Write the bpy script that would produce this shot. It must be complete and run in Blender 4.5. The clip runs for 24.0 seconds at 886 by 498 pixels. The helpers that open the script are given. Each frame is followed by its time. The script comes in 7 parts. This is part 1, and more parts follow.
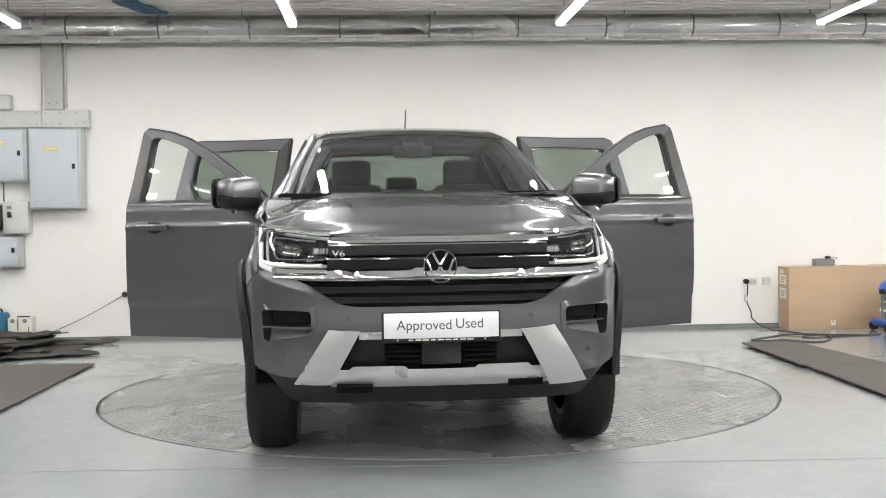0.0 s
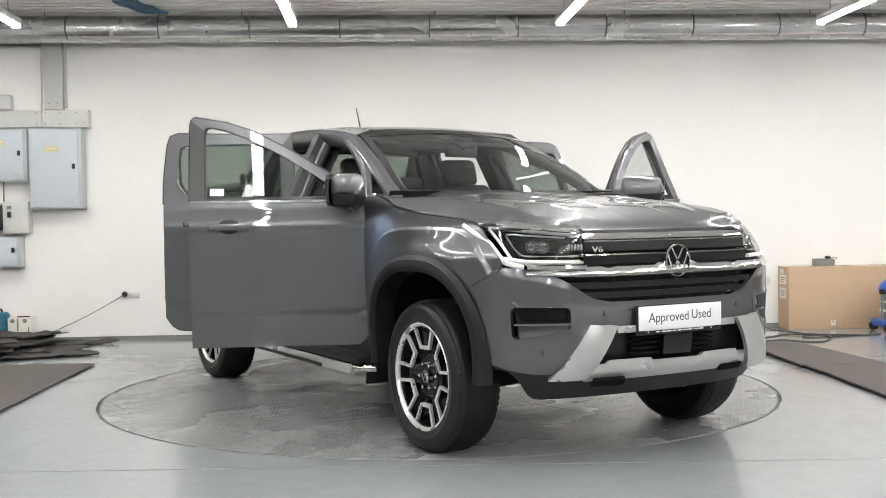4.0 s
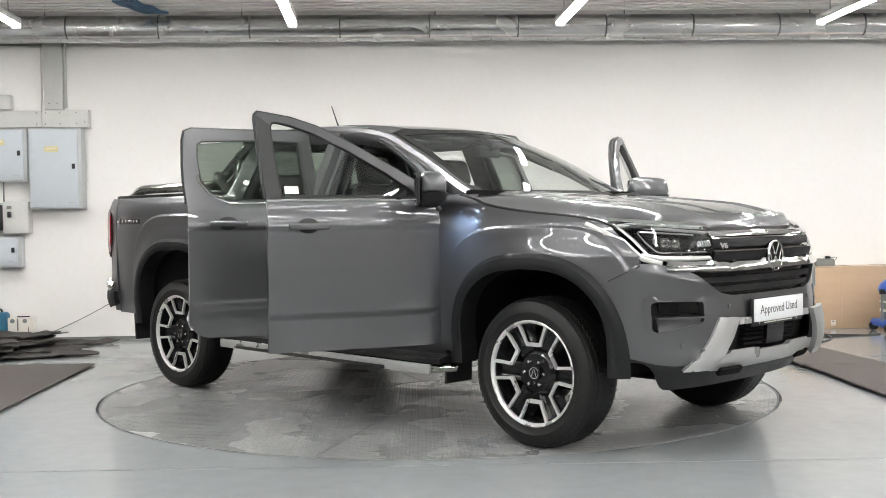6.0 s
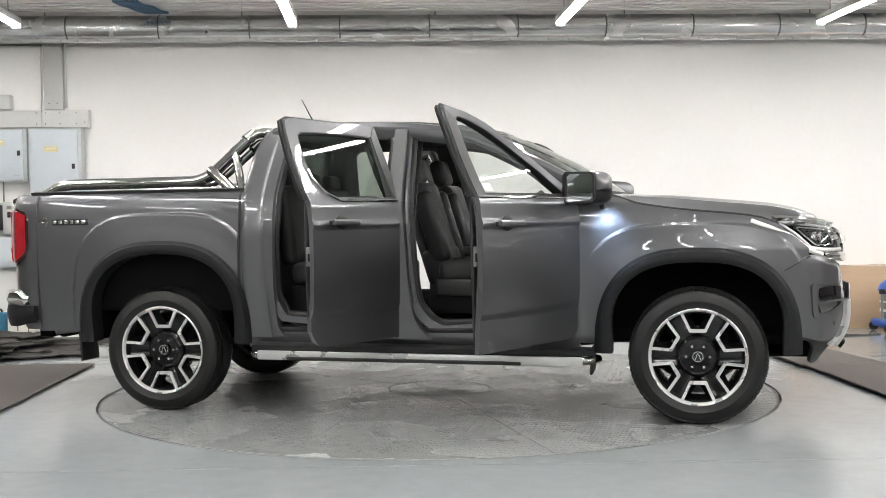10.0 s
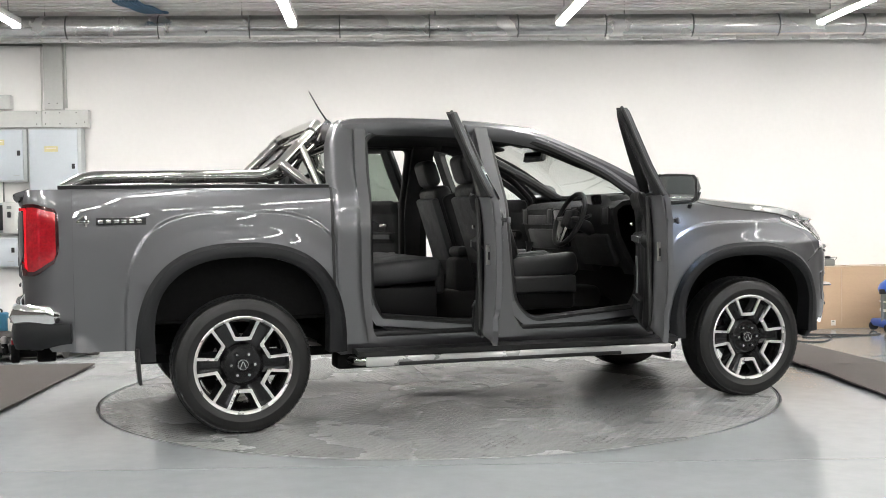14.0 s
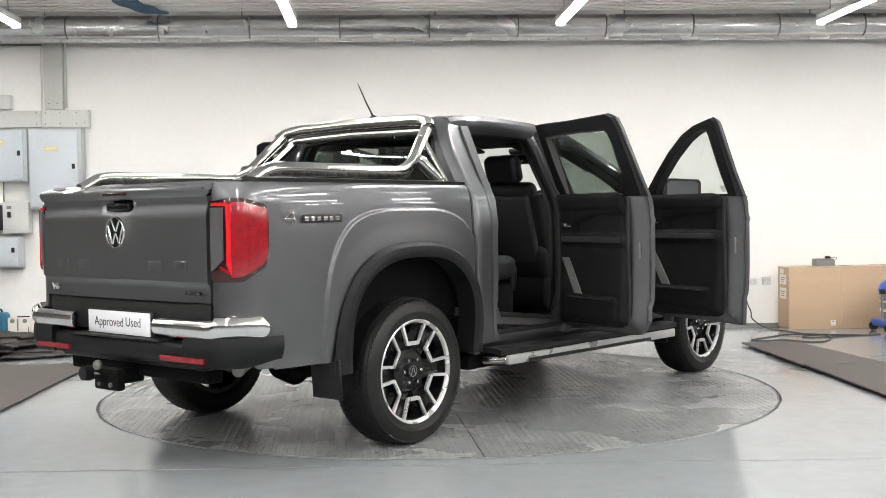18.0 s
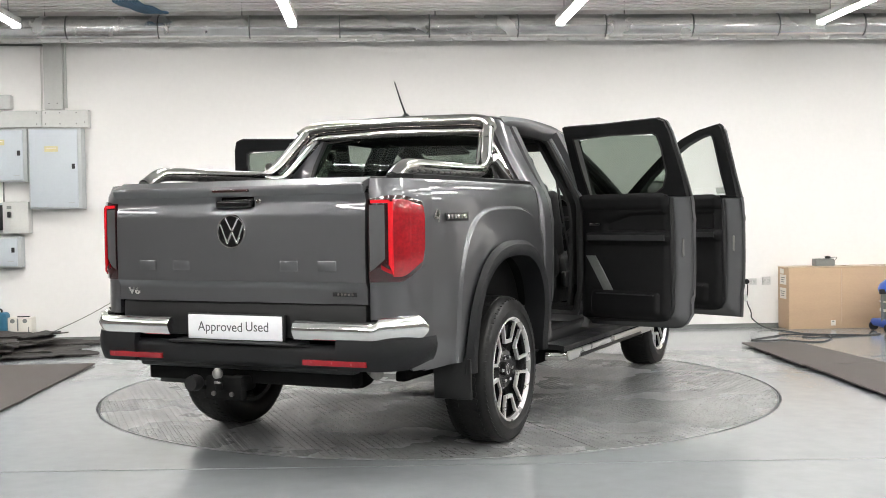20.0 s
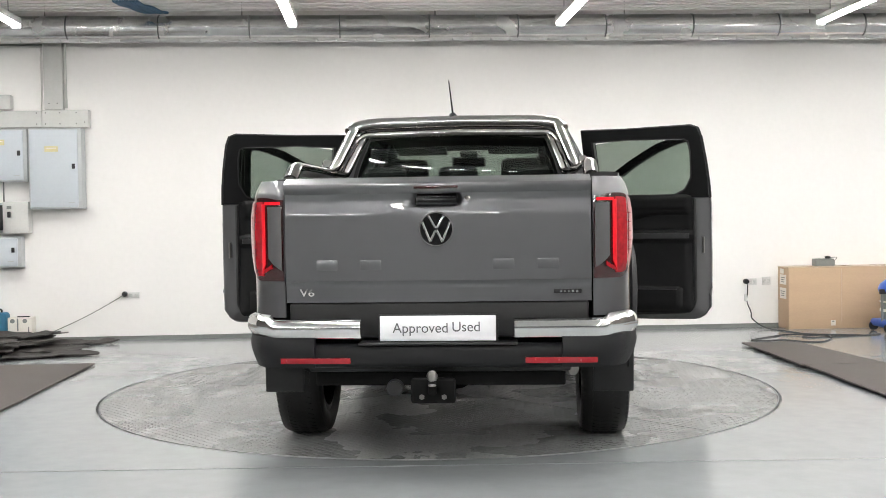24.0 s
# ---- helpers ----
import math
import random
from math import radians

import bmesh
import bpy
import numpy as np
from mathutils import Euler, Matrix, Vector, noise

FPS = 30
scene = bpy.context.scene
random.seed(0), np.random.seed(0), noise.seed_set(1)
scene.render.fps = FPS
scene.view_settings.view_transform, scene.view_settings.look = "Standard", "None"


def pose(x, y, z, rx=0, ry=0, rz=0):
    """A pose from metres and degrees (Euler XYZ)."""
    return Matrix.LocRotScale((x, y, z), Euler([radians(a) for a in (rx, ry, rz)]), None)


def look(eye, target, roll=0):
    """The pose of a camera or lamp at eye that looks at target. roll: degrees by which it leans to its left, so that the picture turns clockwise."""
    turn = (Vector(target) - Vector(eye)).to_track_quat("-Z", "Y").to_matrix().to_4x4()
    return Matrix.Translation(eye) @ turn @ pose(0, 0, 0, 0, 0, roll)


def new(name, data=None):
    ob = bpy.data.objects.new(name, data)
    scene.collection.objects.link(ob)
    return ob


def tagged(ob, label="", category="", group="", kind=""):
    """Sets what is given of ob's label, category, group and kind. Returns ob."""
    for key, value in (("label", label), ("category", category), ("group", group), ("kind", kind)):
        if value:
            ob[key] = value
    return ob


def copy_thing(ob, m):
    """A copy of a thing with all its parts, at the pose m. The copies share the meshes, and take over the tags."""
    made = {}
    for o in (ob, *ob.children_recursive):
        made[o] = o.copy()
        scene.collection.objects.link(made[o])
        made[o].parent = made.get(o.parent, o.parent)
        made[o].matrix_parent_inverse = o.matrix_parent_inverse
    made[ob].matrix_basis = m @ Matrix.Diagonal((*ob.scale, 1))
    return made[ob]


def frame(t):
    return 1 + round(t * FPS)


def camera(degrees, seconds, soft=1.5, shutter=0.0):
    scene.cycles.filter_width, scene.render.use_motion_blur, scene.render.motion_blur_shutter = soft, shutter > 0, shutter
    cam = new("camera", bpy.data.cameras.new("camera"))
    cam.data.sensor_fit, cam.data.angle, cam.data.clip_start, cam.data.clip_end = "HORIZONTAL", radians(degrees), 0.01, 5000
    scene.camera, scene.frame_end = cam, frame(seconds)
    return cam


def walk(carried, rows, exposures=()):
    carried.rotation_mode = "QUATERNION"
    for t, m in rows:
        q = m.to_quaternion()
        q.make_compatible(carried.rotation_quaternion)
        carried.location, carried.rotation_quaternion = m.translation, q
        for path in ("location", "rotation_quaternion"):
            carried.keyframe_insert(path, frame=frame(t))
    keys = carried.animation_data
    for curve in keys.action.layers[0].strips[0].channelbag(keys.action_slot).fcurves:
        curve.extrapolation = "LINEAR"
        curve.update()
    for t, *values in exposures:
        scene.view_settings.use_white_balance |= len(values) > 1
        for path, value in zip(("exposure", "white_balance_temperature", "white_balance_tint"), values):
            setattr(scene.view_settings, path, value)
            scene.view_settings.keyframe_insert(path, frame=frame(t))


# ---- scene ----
cam = camera(43.733, 24.0, soft=0.7)
EYE = (0.0, -7.660, 1.191)
STAND = look(EYE, (0.0426, 0.3361, 0.9587), -0.827)
walk(cam, [(0.0, STAND), (24.0, STAND)], exposures=[(0.0, 0.04), (6.0, 0.08), (10.0, 0.10), (13.0, 0.18), (17.0, 0.19), (24.0, 0.15)])

# the turn of the turntable and of the truck on it: seconds, degrees
TURN = [(0, -85.36), (0.5, -83.82), (1, -81.53), (1.5, -78.32), (2, -74.89), (2.5, -71.29), (3.5, -63.60), (4.5, -55.82), (5.5, -48.11),
        (6.5, -40.29), (7.5, -32.50), (8.5, -24.65), (9.5, -16.98), (10.5, -9.26), (11.5, -1.40), (12.5, 6.51), (13.5, 14.43), (14.5, 22.28),
        (15.5, 30.11), (16.5, 38.01), (17.5, 45.82), (18.5, 53.60), (19.5, 61.30), (20.5, 69.02), (21, 72.90), (21.5, 76.37), (22, 79.23),
        (22.5, 81.85), (23, 83.69), (23.5, 84.87), (24, 85.70)]
AXLE = -0.200        # the truck's centre line lies this far from the turntable's axis

# ---- light ----
world = bpy.data.worlds.new("world")
scene.world = world
world.use_nodes = True
world.node_tree.nodes["Background"].inputs[0].default_value = (0.9, 0.95, 1.0, 1)
world.node_tree.nodes["Background"].inputs[1].default_value = 0.02
scene.view_settings.exposure = 0.0
TUBE_POWER = 90.0

# ---- materials ----


def material(name, color, rough=0.5, metal=0.0, vary=0.12, scale=6.0, fine=60.0, bump=0.0, bump_scale=80.0, coat=0.0, rough_vary=0.08,
             emit=None, strength=0.0, random_tone=0.0, spec=0.5, stretch=(1, 1, 1)):
    m = bpy.data.materials.new(name)
    m.use_nodes = True
    nt = m.node_tree
    n, l = nt.nodes, nt.links
    b = n["Principled BSDF"]
    co = n.new("ShaderNodeTexCoord")
    mp = n.new("ShaderNodeMapping")
    mp.inputs["Scale"].default_value = stretch
    l.new(co.outputs["Object"], mp.inputs[0])
    big, small = n.new("ShaderNodeTexNoise"), n.new("ShaderNodeTexNoise")
    big.inputs["Scale"].default_value, big.inputs["Detail"].default_value = scale, 5
    small.inputs["Scale"].default_value, small.inputs["Detail"].default_value = fine, 3
    for t in (big, small):
        l.new(mp.outputs[0], t.inputs["Vector"])
    add = n.new("ShaderNodeMath")
    add.operation = "ADD"
    l.new(big.outputs[0], add.inputs[0])
    l.new(small.outputs[0], add.inputs[1])
    rng = n.new("ShaderNodeMapRange")
    rng.inputs[1].default_value, rng.inputs[2].default_value = 0.65, 1.35
    rng.inputs[3].default_value, rng.inputs[4].default_value = 1 - vary, 1 + vary
    l.new(add.outputs[0], rng.inputs[0])
    val = rng.outputs[0]
    if random_tone:
        info = n.new("ShaderNodeObjectInfo")
        r2 = n.new("ShaderNodeMapRange")
        r2.inputs[3].default_value, r2.inputs[4].default_value = 1 - random_tone, 1 + random_tone
        l.new(info.outputs["Random"], r2.inputs[0])
        mul = n.new("ShaderNodeMath")
        mul.operation = "MULTIPLY"
        l.new(val, mul.inputs[0])
        l.new(r2.outputs[0], mul.inputs[1])
        val = mul.outputs[0]
    hue = n.new("ShaderNodeHueSaturation")
    hue.inputs["Color"].default_value = (*color, 1)
    l.new(val, hue.inputs["Value"])
    l.new(hue.outputs[0], b.inputs["Base Color"])
    r = n.new("ShaderNodeMapRange")
    r.inputs[1].default_value, r.inputs[2].default_value = 0.3, 0.7
    r.inputs[3].default_value, r.inputs[4].default_value = max(0.0, rough - rough_vary), min(1.0, rough + rough_vary)
    l.new(big.outputs[0], r.inputs[0])
    l.new(r.outputs[0], b.inputs["Roughness"])
    b.inputs["Metallic"].default_value = metal
    b.inputs["Specular IOR Level"].default_value = spec
    b.inputs["Coat Weight"].default_value = coat
    b.inputs["Coat Roughness"].default_value = 0.008
    b.inputs["Coat IOR"].default_value = 1.6
    if bump:
        bt = n.new("ShaderNodeTexNoise")
        bt.inputs["Scale"].default_value, bt.inputs["Detail"].default_value = bump_scale, 4
        l.new(mp.outputs[0], bt.inputs["Vector"])
        bp = n.new("ShaderNodeBump")
        bp.inputs["Strength"].default_value, bp.inputs["Distance"].default_value = bump, 0.004
        l.new(bt.outputs[0], bp.inputs["Height"])
        l.new(bp.outputs[0], b.inputs["Normal"])
    if emit:
        b.inputs["Emission Color"].default_value = (*emit, 1)
        b.inputs["Emission Strength"].default_value = strength
    return m


def glass(name, tint, rough=0.0, ior=1.45):
    """A real pane, refracting at both its faces."""
    m = bpy.data.materials.new(name)
    m.use_nodes = True
    b = m.node_tree.nodes["Principled BSDF"]
    b.inputs["Base Color"].default_value = (*tint, 1)
    b.inputs["Roughness"].default_value = rough
    b.inputs["IOR"].default_value = ior
    b.inputs["Transmission Weight"].default_value = 1.0
    return m


def tread_plate():
    """Painted steel with a raised lozenge tread."""
    m = material("tread_plate", (0.235, 0.24, 0.238), 0.27, 0.0, 0.16, 1.3, 14.0)
    n, l = m.node_tree.nodes, m.node_tree.links
    b = n["Principled BSDF"]
    co = n.new("ShaderNodeTexCoord")
    parts = []
    for k, turn in enumerate((45, -45)):
        mp = n.new("ShaderNodeMapping")
        mp.inputs["Rotation"].default_value = (0, 0, radians(turn))
        mp.inputs["Location"].default_value = (0.021 * k, 0.0, 0)
        l.new(co.outputs["Object"], mp.inputs[0])
        br = n.new("ShaderNodeTexBrick")
        br.offset = 0.5
        br.inputs["Scale"].default_value = 1.0
        br.inputs["Brick Width"].default_value, br.inputs["Row Height"].default_value = 0.085, 0.0425
        br.inputs["Mortar Size"].default_value, br.inputs["Mortar Smooth"].default_value = 0.015, 0.3
        l.new(mp.outputs[0], br.inputs["Vector"])
        parts.append(br)
    mul = n.new("ShaderNodeMath")
    mul.operation = "MULTIPLY"
    for k, p in enumerate(parts):
        l.new(p.outputs["Fac"], mul.inputs[k])
    bp = n.new("ShaderNodeBump")
    bp.inputs["Strength"].default_value, bp.inputs["Distance"].default_value = 1.0, 0.006
    l.new(mul.outputs[0], bp.inputs["Height"])
    l.new(bp.outputs[0], b.inputs["Normal"])
    return m


M = {
    "wall": material("wall_paint", (0.85, 0.83, 0.81), 0.75, 0, 0.02, 0.8, 20, 0.12, 220),
    "floor": material("floor_paint", (0.25, 0.265, 0.272), 0.17, 0, 0.07, 0.9, 9, 0.05, 60, 0.0, 0.03),
    "tread": tread_plate(),
    "side_wall": material("side_wall_paint", (0.11, 0.100, 0.096), 0.8, 0, 0.1, 1.0, 12),
    "far_wall": material("far_wall_paint", (0.10, 0.10, 0.103), 0.8, 0, 0.1, 1.0, 12),
    "ceiling": material("ceiling_metal", (0.60, 0.60, 0.595), 0.4, 0.0, 0.08, 1.5, 30),
    "foil": material("duct_foil", (0.68, 0.67, 0.66), 0.26, 1.0, 0.06, 3.0, 18, 0.40, 16, 0, 0.03),
    "band": material("duct_band", (0.12, 0.12, 0.12), 0.45, 0.5, 0.1),
    "rim_steel": material("turntable_rim", (0.33, 0.34, 0.34), 0.35, 0.2, 0.1),
    "white_trim": material("white_trim", (0.72, 0.71, 0.69), 0.5, 0, 0.06, 4, 40),
    "trunking": material("trunking_plastic", (0.55, 0.55, 0.53), 0.45, 0, 0.04, 3, 40),
    "cabinet": material("cabinet_paint", (0.52, 0.56, 0.60), 0.4, 0, 0.03, 3, 40, 0.05, 300),
    "cabinet_side": material("cabinet_side_paint", (0.46, 0.48, 0.49), 0.45, 0, 0.03, 3, 40),
    "black": material("black_plastic", (0.010, 0.010, 0.0105), 0.45, 0, 0.2, 8, 90, 0.15, 400, spec=0.4),
    "film": material("pillar_film", (0.030, 0.030, 0.031), 0.42, 0, 0.08, 6, 60),
    "gloss_black": material("gloss_black", (0.006, 0.006, 0.0065), 0.10, 0, 0.1, 6, 60, 0, 80, 0.15, 0.03, spec=0.35),
    "rubber_mat": material("rubber_mat", (0.085, 0.073, 0.067), 0.85, 0, 0.2, 3, 60, 0.6, 160),
    "dark_mat": material("dark_mat", (0.045, 0.04, 0.038), 0.8, 0, 0.3, 4, 50, 0.6, 120),
    "card": material("cardboard", (0.50, 0.355, 0.235), 0.8, 0, 0.06, 2.0, 45, 0.15, 120, stretch=(1, 1, 6)),
    "label": material("paper_label", (0.72, 0.68, 0.62), 0.6, 0, 0.05, 8, 90),
    "tape": material("parcel_tape", (0.55, 0.41, 0.29), 0.3, 0, 0.06, 6, 60),
    "grey_metal": material("grey_metal", (0.20, 0.21, 0.20), 0.5, 0.3, 0.12, 10, 80),
    "blue": material("blue_plastic", (0.03, 0.10, 0.42), 0.35, 0, 0.08, 6, 60),
    "teal": material("teal_plastic", (0.02, 0.14, 0.24), 0.45, 0, 0.1, 8, 60),
    "cable": material("cable_rubber", (0.03, 0.03, 0.03), 0.6, 0, 0.1, 8, 80),
    "grey_cable": material("grey_cable", (0.16, 0.16, 0.155), 0.6, 0, 0.1, 8, 80),
    "yellow": material("warning_sticker", (0.62, 0.55, 0.30), 0.5, 0, 0.1, 20, 90),
    "cable_blue": material("cable_bundle", (0.03, 0.09, 0.16), 0.6, 0, 0.5, 30, 90),
    "tube": material("lamp_tube", (0.9, 0.9, 0.9), 0.3, 0, 0.0, emit=(1.0, 0.985, 0.955), strength=TUBE_POWER),
    "paint": material("grey_metallic_paint", (0.122, 0.1225, 0.129), 0.43, 0.88, 0.05, 2.0, 900.0, 0, 80, 1.0, 0.03, spec=0.3),
    # darker, less metallic grey paint for jambs, inner frames, pocket blade and small parts
    "paint_dark": material("darker_grey_paint", (0.082, 0.0825, 0.086), 0.42, 0.30, 0.06, 4, 600.0, 0, 80, 0.6, 0.05),
    "flare": material("arch_plastic", (0.009, 0.0094, 0.0105), 0.55, 0, 0.12, 6, 90, 0.25, 500, spec=0.25),
    "under": material("underbody", (0.005, 0.005, 0.005), 0.85, 0, 0.4, 6, 40, 0.3, 60, spec=0.12),
    "tyre": material("tyre_rubber", (0.006, 0.006, 0.006), 0.46, 0, 0.2, 8, 60, 0.25, 160, spec=0.4),
    "rim_black": material("rim_gloss_black", (0.007, 0.007, 0.0075), 0.20, 0, 0.1, 6, 60, 0, 80, 0.2, 0.03, spec=0.3),
    "alloy": material("machined_alloy", (0.72, 0.71, 0.70), 0.30, 0.65, 0.05, 10, 200, 0.08, 700),
    "disc": material("brake_steel", (0.25, 0.24, 0.23), 0.35, 0.9, 0.15, 20, 100),
    "chrome": material("chrome", (0.86, 0.85, 0.84), 0.05, 1.0, 0.02, 4, 40, 0, 80, 0, 0.02),
    "dark_chrome": material("polished_steel", (0.58, 0.56, 0.54), 0.08, 1.0, 0.04, 4, 60, 0, 80, 0, 0.03),
    "silver": material("silver_skid_paint", (0.50, 0.50, 0.497), 0.32, 0.55, 0.04, 4, 300, 0.08, 500, 0.3),
    "leather": material("black_leather", (0.008, 0.0082, 0.0085), 0.46, 0, 0.2, 10, 120, 0.35, 260, spec=0.3),
    "leather_grey": material("grey_leather", (0.022, 0.0225, 0.024), 0.5, 0, 0.15, 10, 120, 0.35, 260),
    "trim": material("soft_black_trim", (0.007, 0.007, 0.0074), 0.62, 0, 0.15, 8, 100, 0.3, 350, spec=0.22),
    "headliner": material("headliner", (0.014, 0.014, 0.0145), 0.9, 0, 0.1, 12, 150),
    "carpet": material("carpet", (0.012, 0.012, 0.012), 0.95, 0, 0.3, 12, 200, 0.6, 400),
    "seal": material("rubber_seal", (0.008, 0.008, 0.008), 0.55, 0, 0.1),
    "glass": glass("clear_glass", (0.90, 0.95, 0.92)),
    "tint": glass("tinted_glass", (0.27, 0.32, 0.28)),
    "lens": glass("lamp_lens", (0.97, 0.97, 0.97)),
    "mirror": material("mirror_glass", (0.85, 0.86, 0.87), 0.01, 1.0, 0.0, rough_vary=0.0),
    "red": material("red_lens", (0.30, 0.003, 0.009), 0.16, 0, 0.30, 14, 80, 0, 80, 1.0, 0.03),
    "red_glow": material("red_light_guide", (0.75, 0.01, 0.02), 0.2, 0, 0.05, 10, 80, 0, 80, 0.5, 0.03),
    "red_dark": material("smoked_red_lens", (0.030, 0.002, 0.003), 0.08, 0, 0.1, 10, 80, 0, 80, 1.0, 0.03),
    "reflector": material("reflector_red", (0.26, 0.005, 0.012), 0.25, 0, 0.1, 40, 120, 0, 80, 0.5, 0.03),
    "white_led": material("light_guide", (0.80, 0.80, 0.82), 0.25, 0, 0.02, 10, 80, 0, 80, 0.4),
    "puddle": material("mirror_lamp", (0.9, 0.9, 0.95), 0.3, 0, 0, emit=(0.46, 0.66, 1.0), strength=3800.0),
    "plate": material("number_plate", (0.80, 0.80, 0.82), 0.35, 0, 0.02, 10, 80, 0, 80, 0.3),
    "ink": material("plate_ink", (0.10, 0.10, 0.11), 0.5, 0, 0.1, 20, 90),
    "sticker": material("window_sticker", (0.75, 0.74, 0.70), 0.5, 0, 0.04, 20, 90),
}

# ---- mesh tools ----


def clamp(v, a=0.0, b=1.0):
    return max(a, min(b, v))


def smooth(v, a=0.0, b=1.0):
    q = clamp((v - a) / (b - a))
    return q * q * (3 - 2 * q)


def lerp(a, b, q):
    return a + (b - a) * q


def curve(pairs):
    """A smooth function through (x, y) pairs, held flat beyond its ends."""
    xs, ys = [p[0] for p in pairs], [p[1] for p in pairs]
    k = len(xs)
    d = [(ys[i + 1] - ys[i]) / (xs[i + 1] - xs[i]) for i in range(k - 1)]
    s = [d[0]] + [0.0 if d[i - 1] * d[i] <= 0 else 2 * d[i - 1] * d[i] / (d[i - 1] + d[i]) for i in range(1, k - 1)] + [d[-1]]

    def at(x):
        if x <= xs[0]:
            return ys[0]
        if x >= xs[-1]:
            return ys[-1]
        i = 0
        while x > xs[i + 1]:
            i += 1
        h = xs[i + 1] - xs[i]
        q = (x - xs[i]) / h
        return ((1 + 2 * q) * (1 - q) ** 2 * ys[i] + q * (1 - q) ** 2 * h * s[i] + q * q * (3 - 2 * q) * ys[i + 1] + q * q * (q - 1) * h * s[i + 1])
    return at


def part(name, bm, mat_name, parent=None, label="", at=None, sharp=32.0):
    """Links a bmesh as one mesh object."""
    bmesh.ops.recalc_face_normals(bm, faces=bm.faces)
    lim = radians(sharp)
    for f in bm.faces:
        f.smooth = True
    for e in bm.edges:
        if len(e.link_faces) == 2 and e.calc_face_angle(0) > lim:
            e.smooth = False
    me = bpy.data.meshes.new(name)
    bm.to_mesh(me)
    bm.free()
    me.materials.append(M[mat_name])
    ob = new(name, me)
    if parent:
        ob.parent = parent
    if at:
        ob.matrix_basis = at
    if label:
        ob["label"] = label
    return ob


def thing(name, label, category, group="", kind="", at=None):
    ob = new(name)
    ob.empty_display_size = 0.1
    if at:
        ob.matrix_basis = at
    return tagged(ob, label, category, group, kind)


def shell(f, nu, nv, thick, bm=None, flip=1.0):
    """A sheet f(u, v), u and v from 0 to 1, with its thickness and closed rim."""
    bm = bm or bmesh.new()
    P = [[Vector(f(i / nu, j / nv)) for j in range(nv + 1)] for i in range(nu + 1)]
    top, low = [], []
    for i in range(nu + 1):
        a, b = [], []
        for j in range(nv + 1):
            du = P[min(i + 1, nu)][j] - P[max(i - 1, 0)][j]
            dv = P[i][min(j + 1, nv)] - P[i][max(j - 1, 0)]
            n = du.cross(dv)
            n = n.normalized() if n.length > 1e-9 else Vector((0, 0, 1))
            a.append(bm.verts.new(P[i][j]))
            b.append(bm.verts.new(P[i][j] - n * thick * flip))
        top.append(a)
        low.append(b)
    for i in range(nu):
        for j in range(nv):
            bm.faces.new((top[i][j], top[i + 1][j], top[i + 1][j + 1], top[i][j + 1]))
            bm.faces.new((low[i][j + 1], low[i + 1][j + 1], low[i + 1][j], low[i][j]))
    for j in range(nv):
        bm.faces.new((top[0][j], top[0][j + 1], low[0][j + 1], low[0][j]))
        bm.faces.new((top[nu][j + 1], top[nu][j], low[nu][j], low[nu][j + 1]))
    for i in range(nu):
        bm.faces.new((top[i + 1][0], top[i][0], low[i][0], low[i + 1][0]))
        bm.faces.new((top[i][nv], top[i + 1][nv], low[i + 1][nv], low[i][nv]))
    return bm


def box(c, s, bevel=0.0, bm=None, turn=None, seg=2):
    bm = bm or bmesh.new()
    m = Matrix.Translation(c) @ (turn or Matrix()) @ Matrix.Diagonal((*s, 1))
    geo = bmesh.ops.create_cube(bm, size=1.0, matrix=m)
    if bevel:
        es = list({e for v in geo["verts"] for e in v.link_edges})
        bmesh.ops.bevel(bm, geom=es, offset=bevel, segments=seg, affect="EDGES", profile=0.5)
    return bm


def tube(pts, r, n=12, bm=None, closed=False):
    """A round bar along points; r one number or one per point."""
    bm = bm or bmesh.new()
    pts = [Vector(p) for p in pts]
    k = len(pts)
    rs = r if isinstance(r, (list, tuple)) else [r] * k
    rings, side = [], None
    for i, p in enumerate(pts):
        d = (pts[(i + 1) % k] - pts[i - 1]) if closed else (pts[min(i + 1, k - 1)] - pts[max(i - 1, 0)])
        d.normalize()
        if side is None:
            side = d.orthogonal().normalized()
        side = (side - d * side.dot(d)).normalized()
        up = d.cross(side)
        rings.append([bm.verts.new(p + (side * math.cos(2 * math.pi * q / n) + up * math.sin(2 * math.pi * q / n)) * rs[i]) for q in range(n)])
    for i in range(k if closed else k - 1):
        a, b = rings[i], rings[(i + 1) % k]
        for q in range(n):
            bm.faces.new((a[q], a[(q + 1) % n], b[(q + 1) % n], b[q]))
    if not closed:
        bm.faces.new(rings[0][::-1])
        bm.faces.new(rings[-1])
    return bm


def bend(pts, r=0.05, steps=5):
    """Points with rounded corners."""
    pts = [Vector(p) for p in pts]
    out = [pts[0]]
    for a, b, c in zip(pts, pts[1:], pts[2:]):
        k = min(r, (a - b).length * 0.45, (c - b).length * 0.45)
        p, q = b + (a - b).normalized() * k, b + (c - b).normalized() * k
        for i in range(steps + 1):
            w = i / steps
            out.append((1 - w) ** 2 * p + 2 * w * (1 - w) * b + w * w * q)
    out.append(pts[-1])
    return out


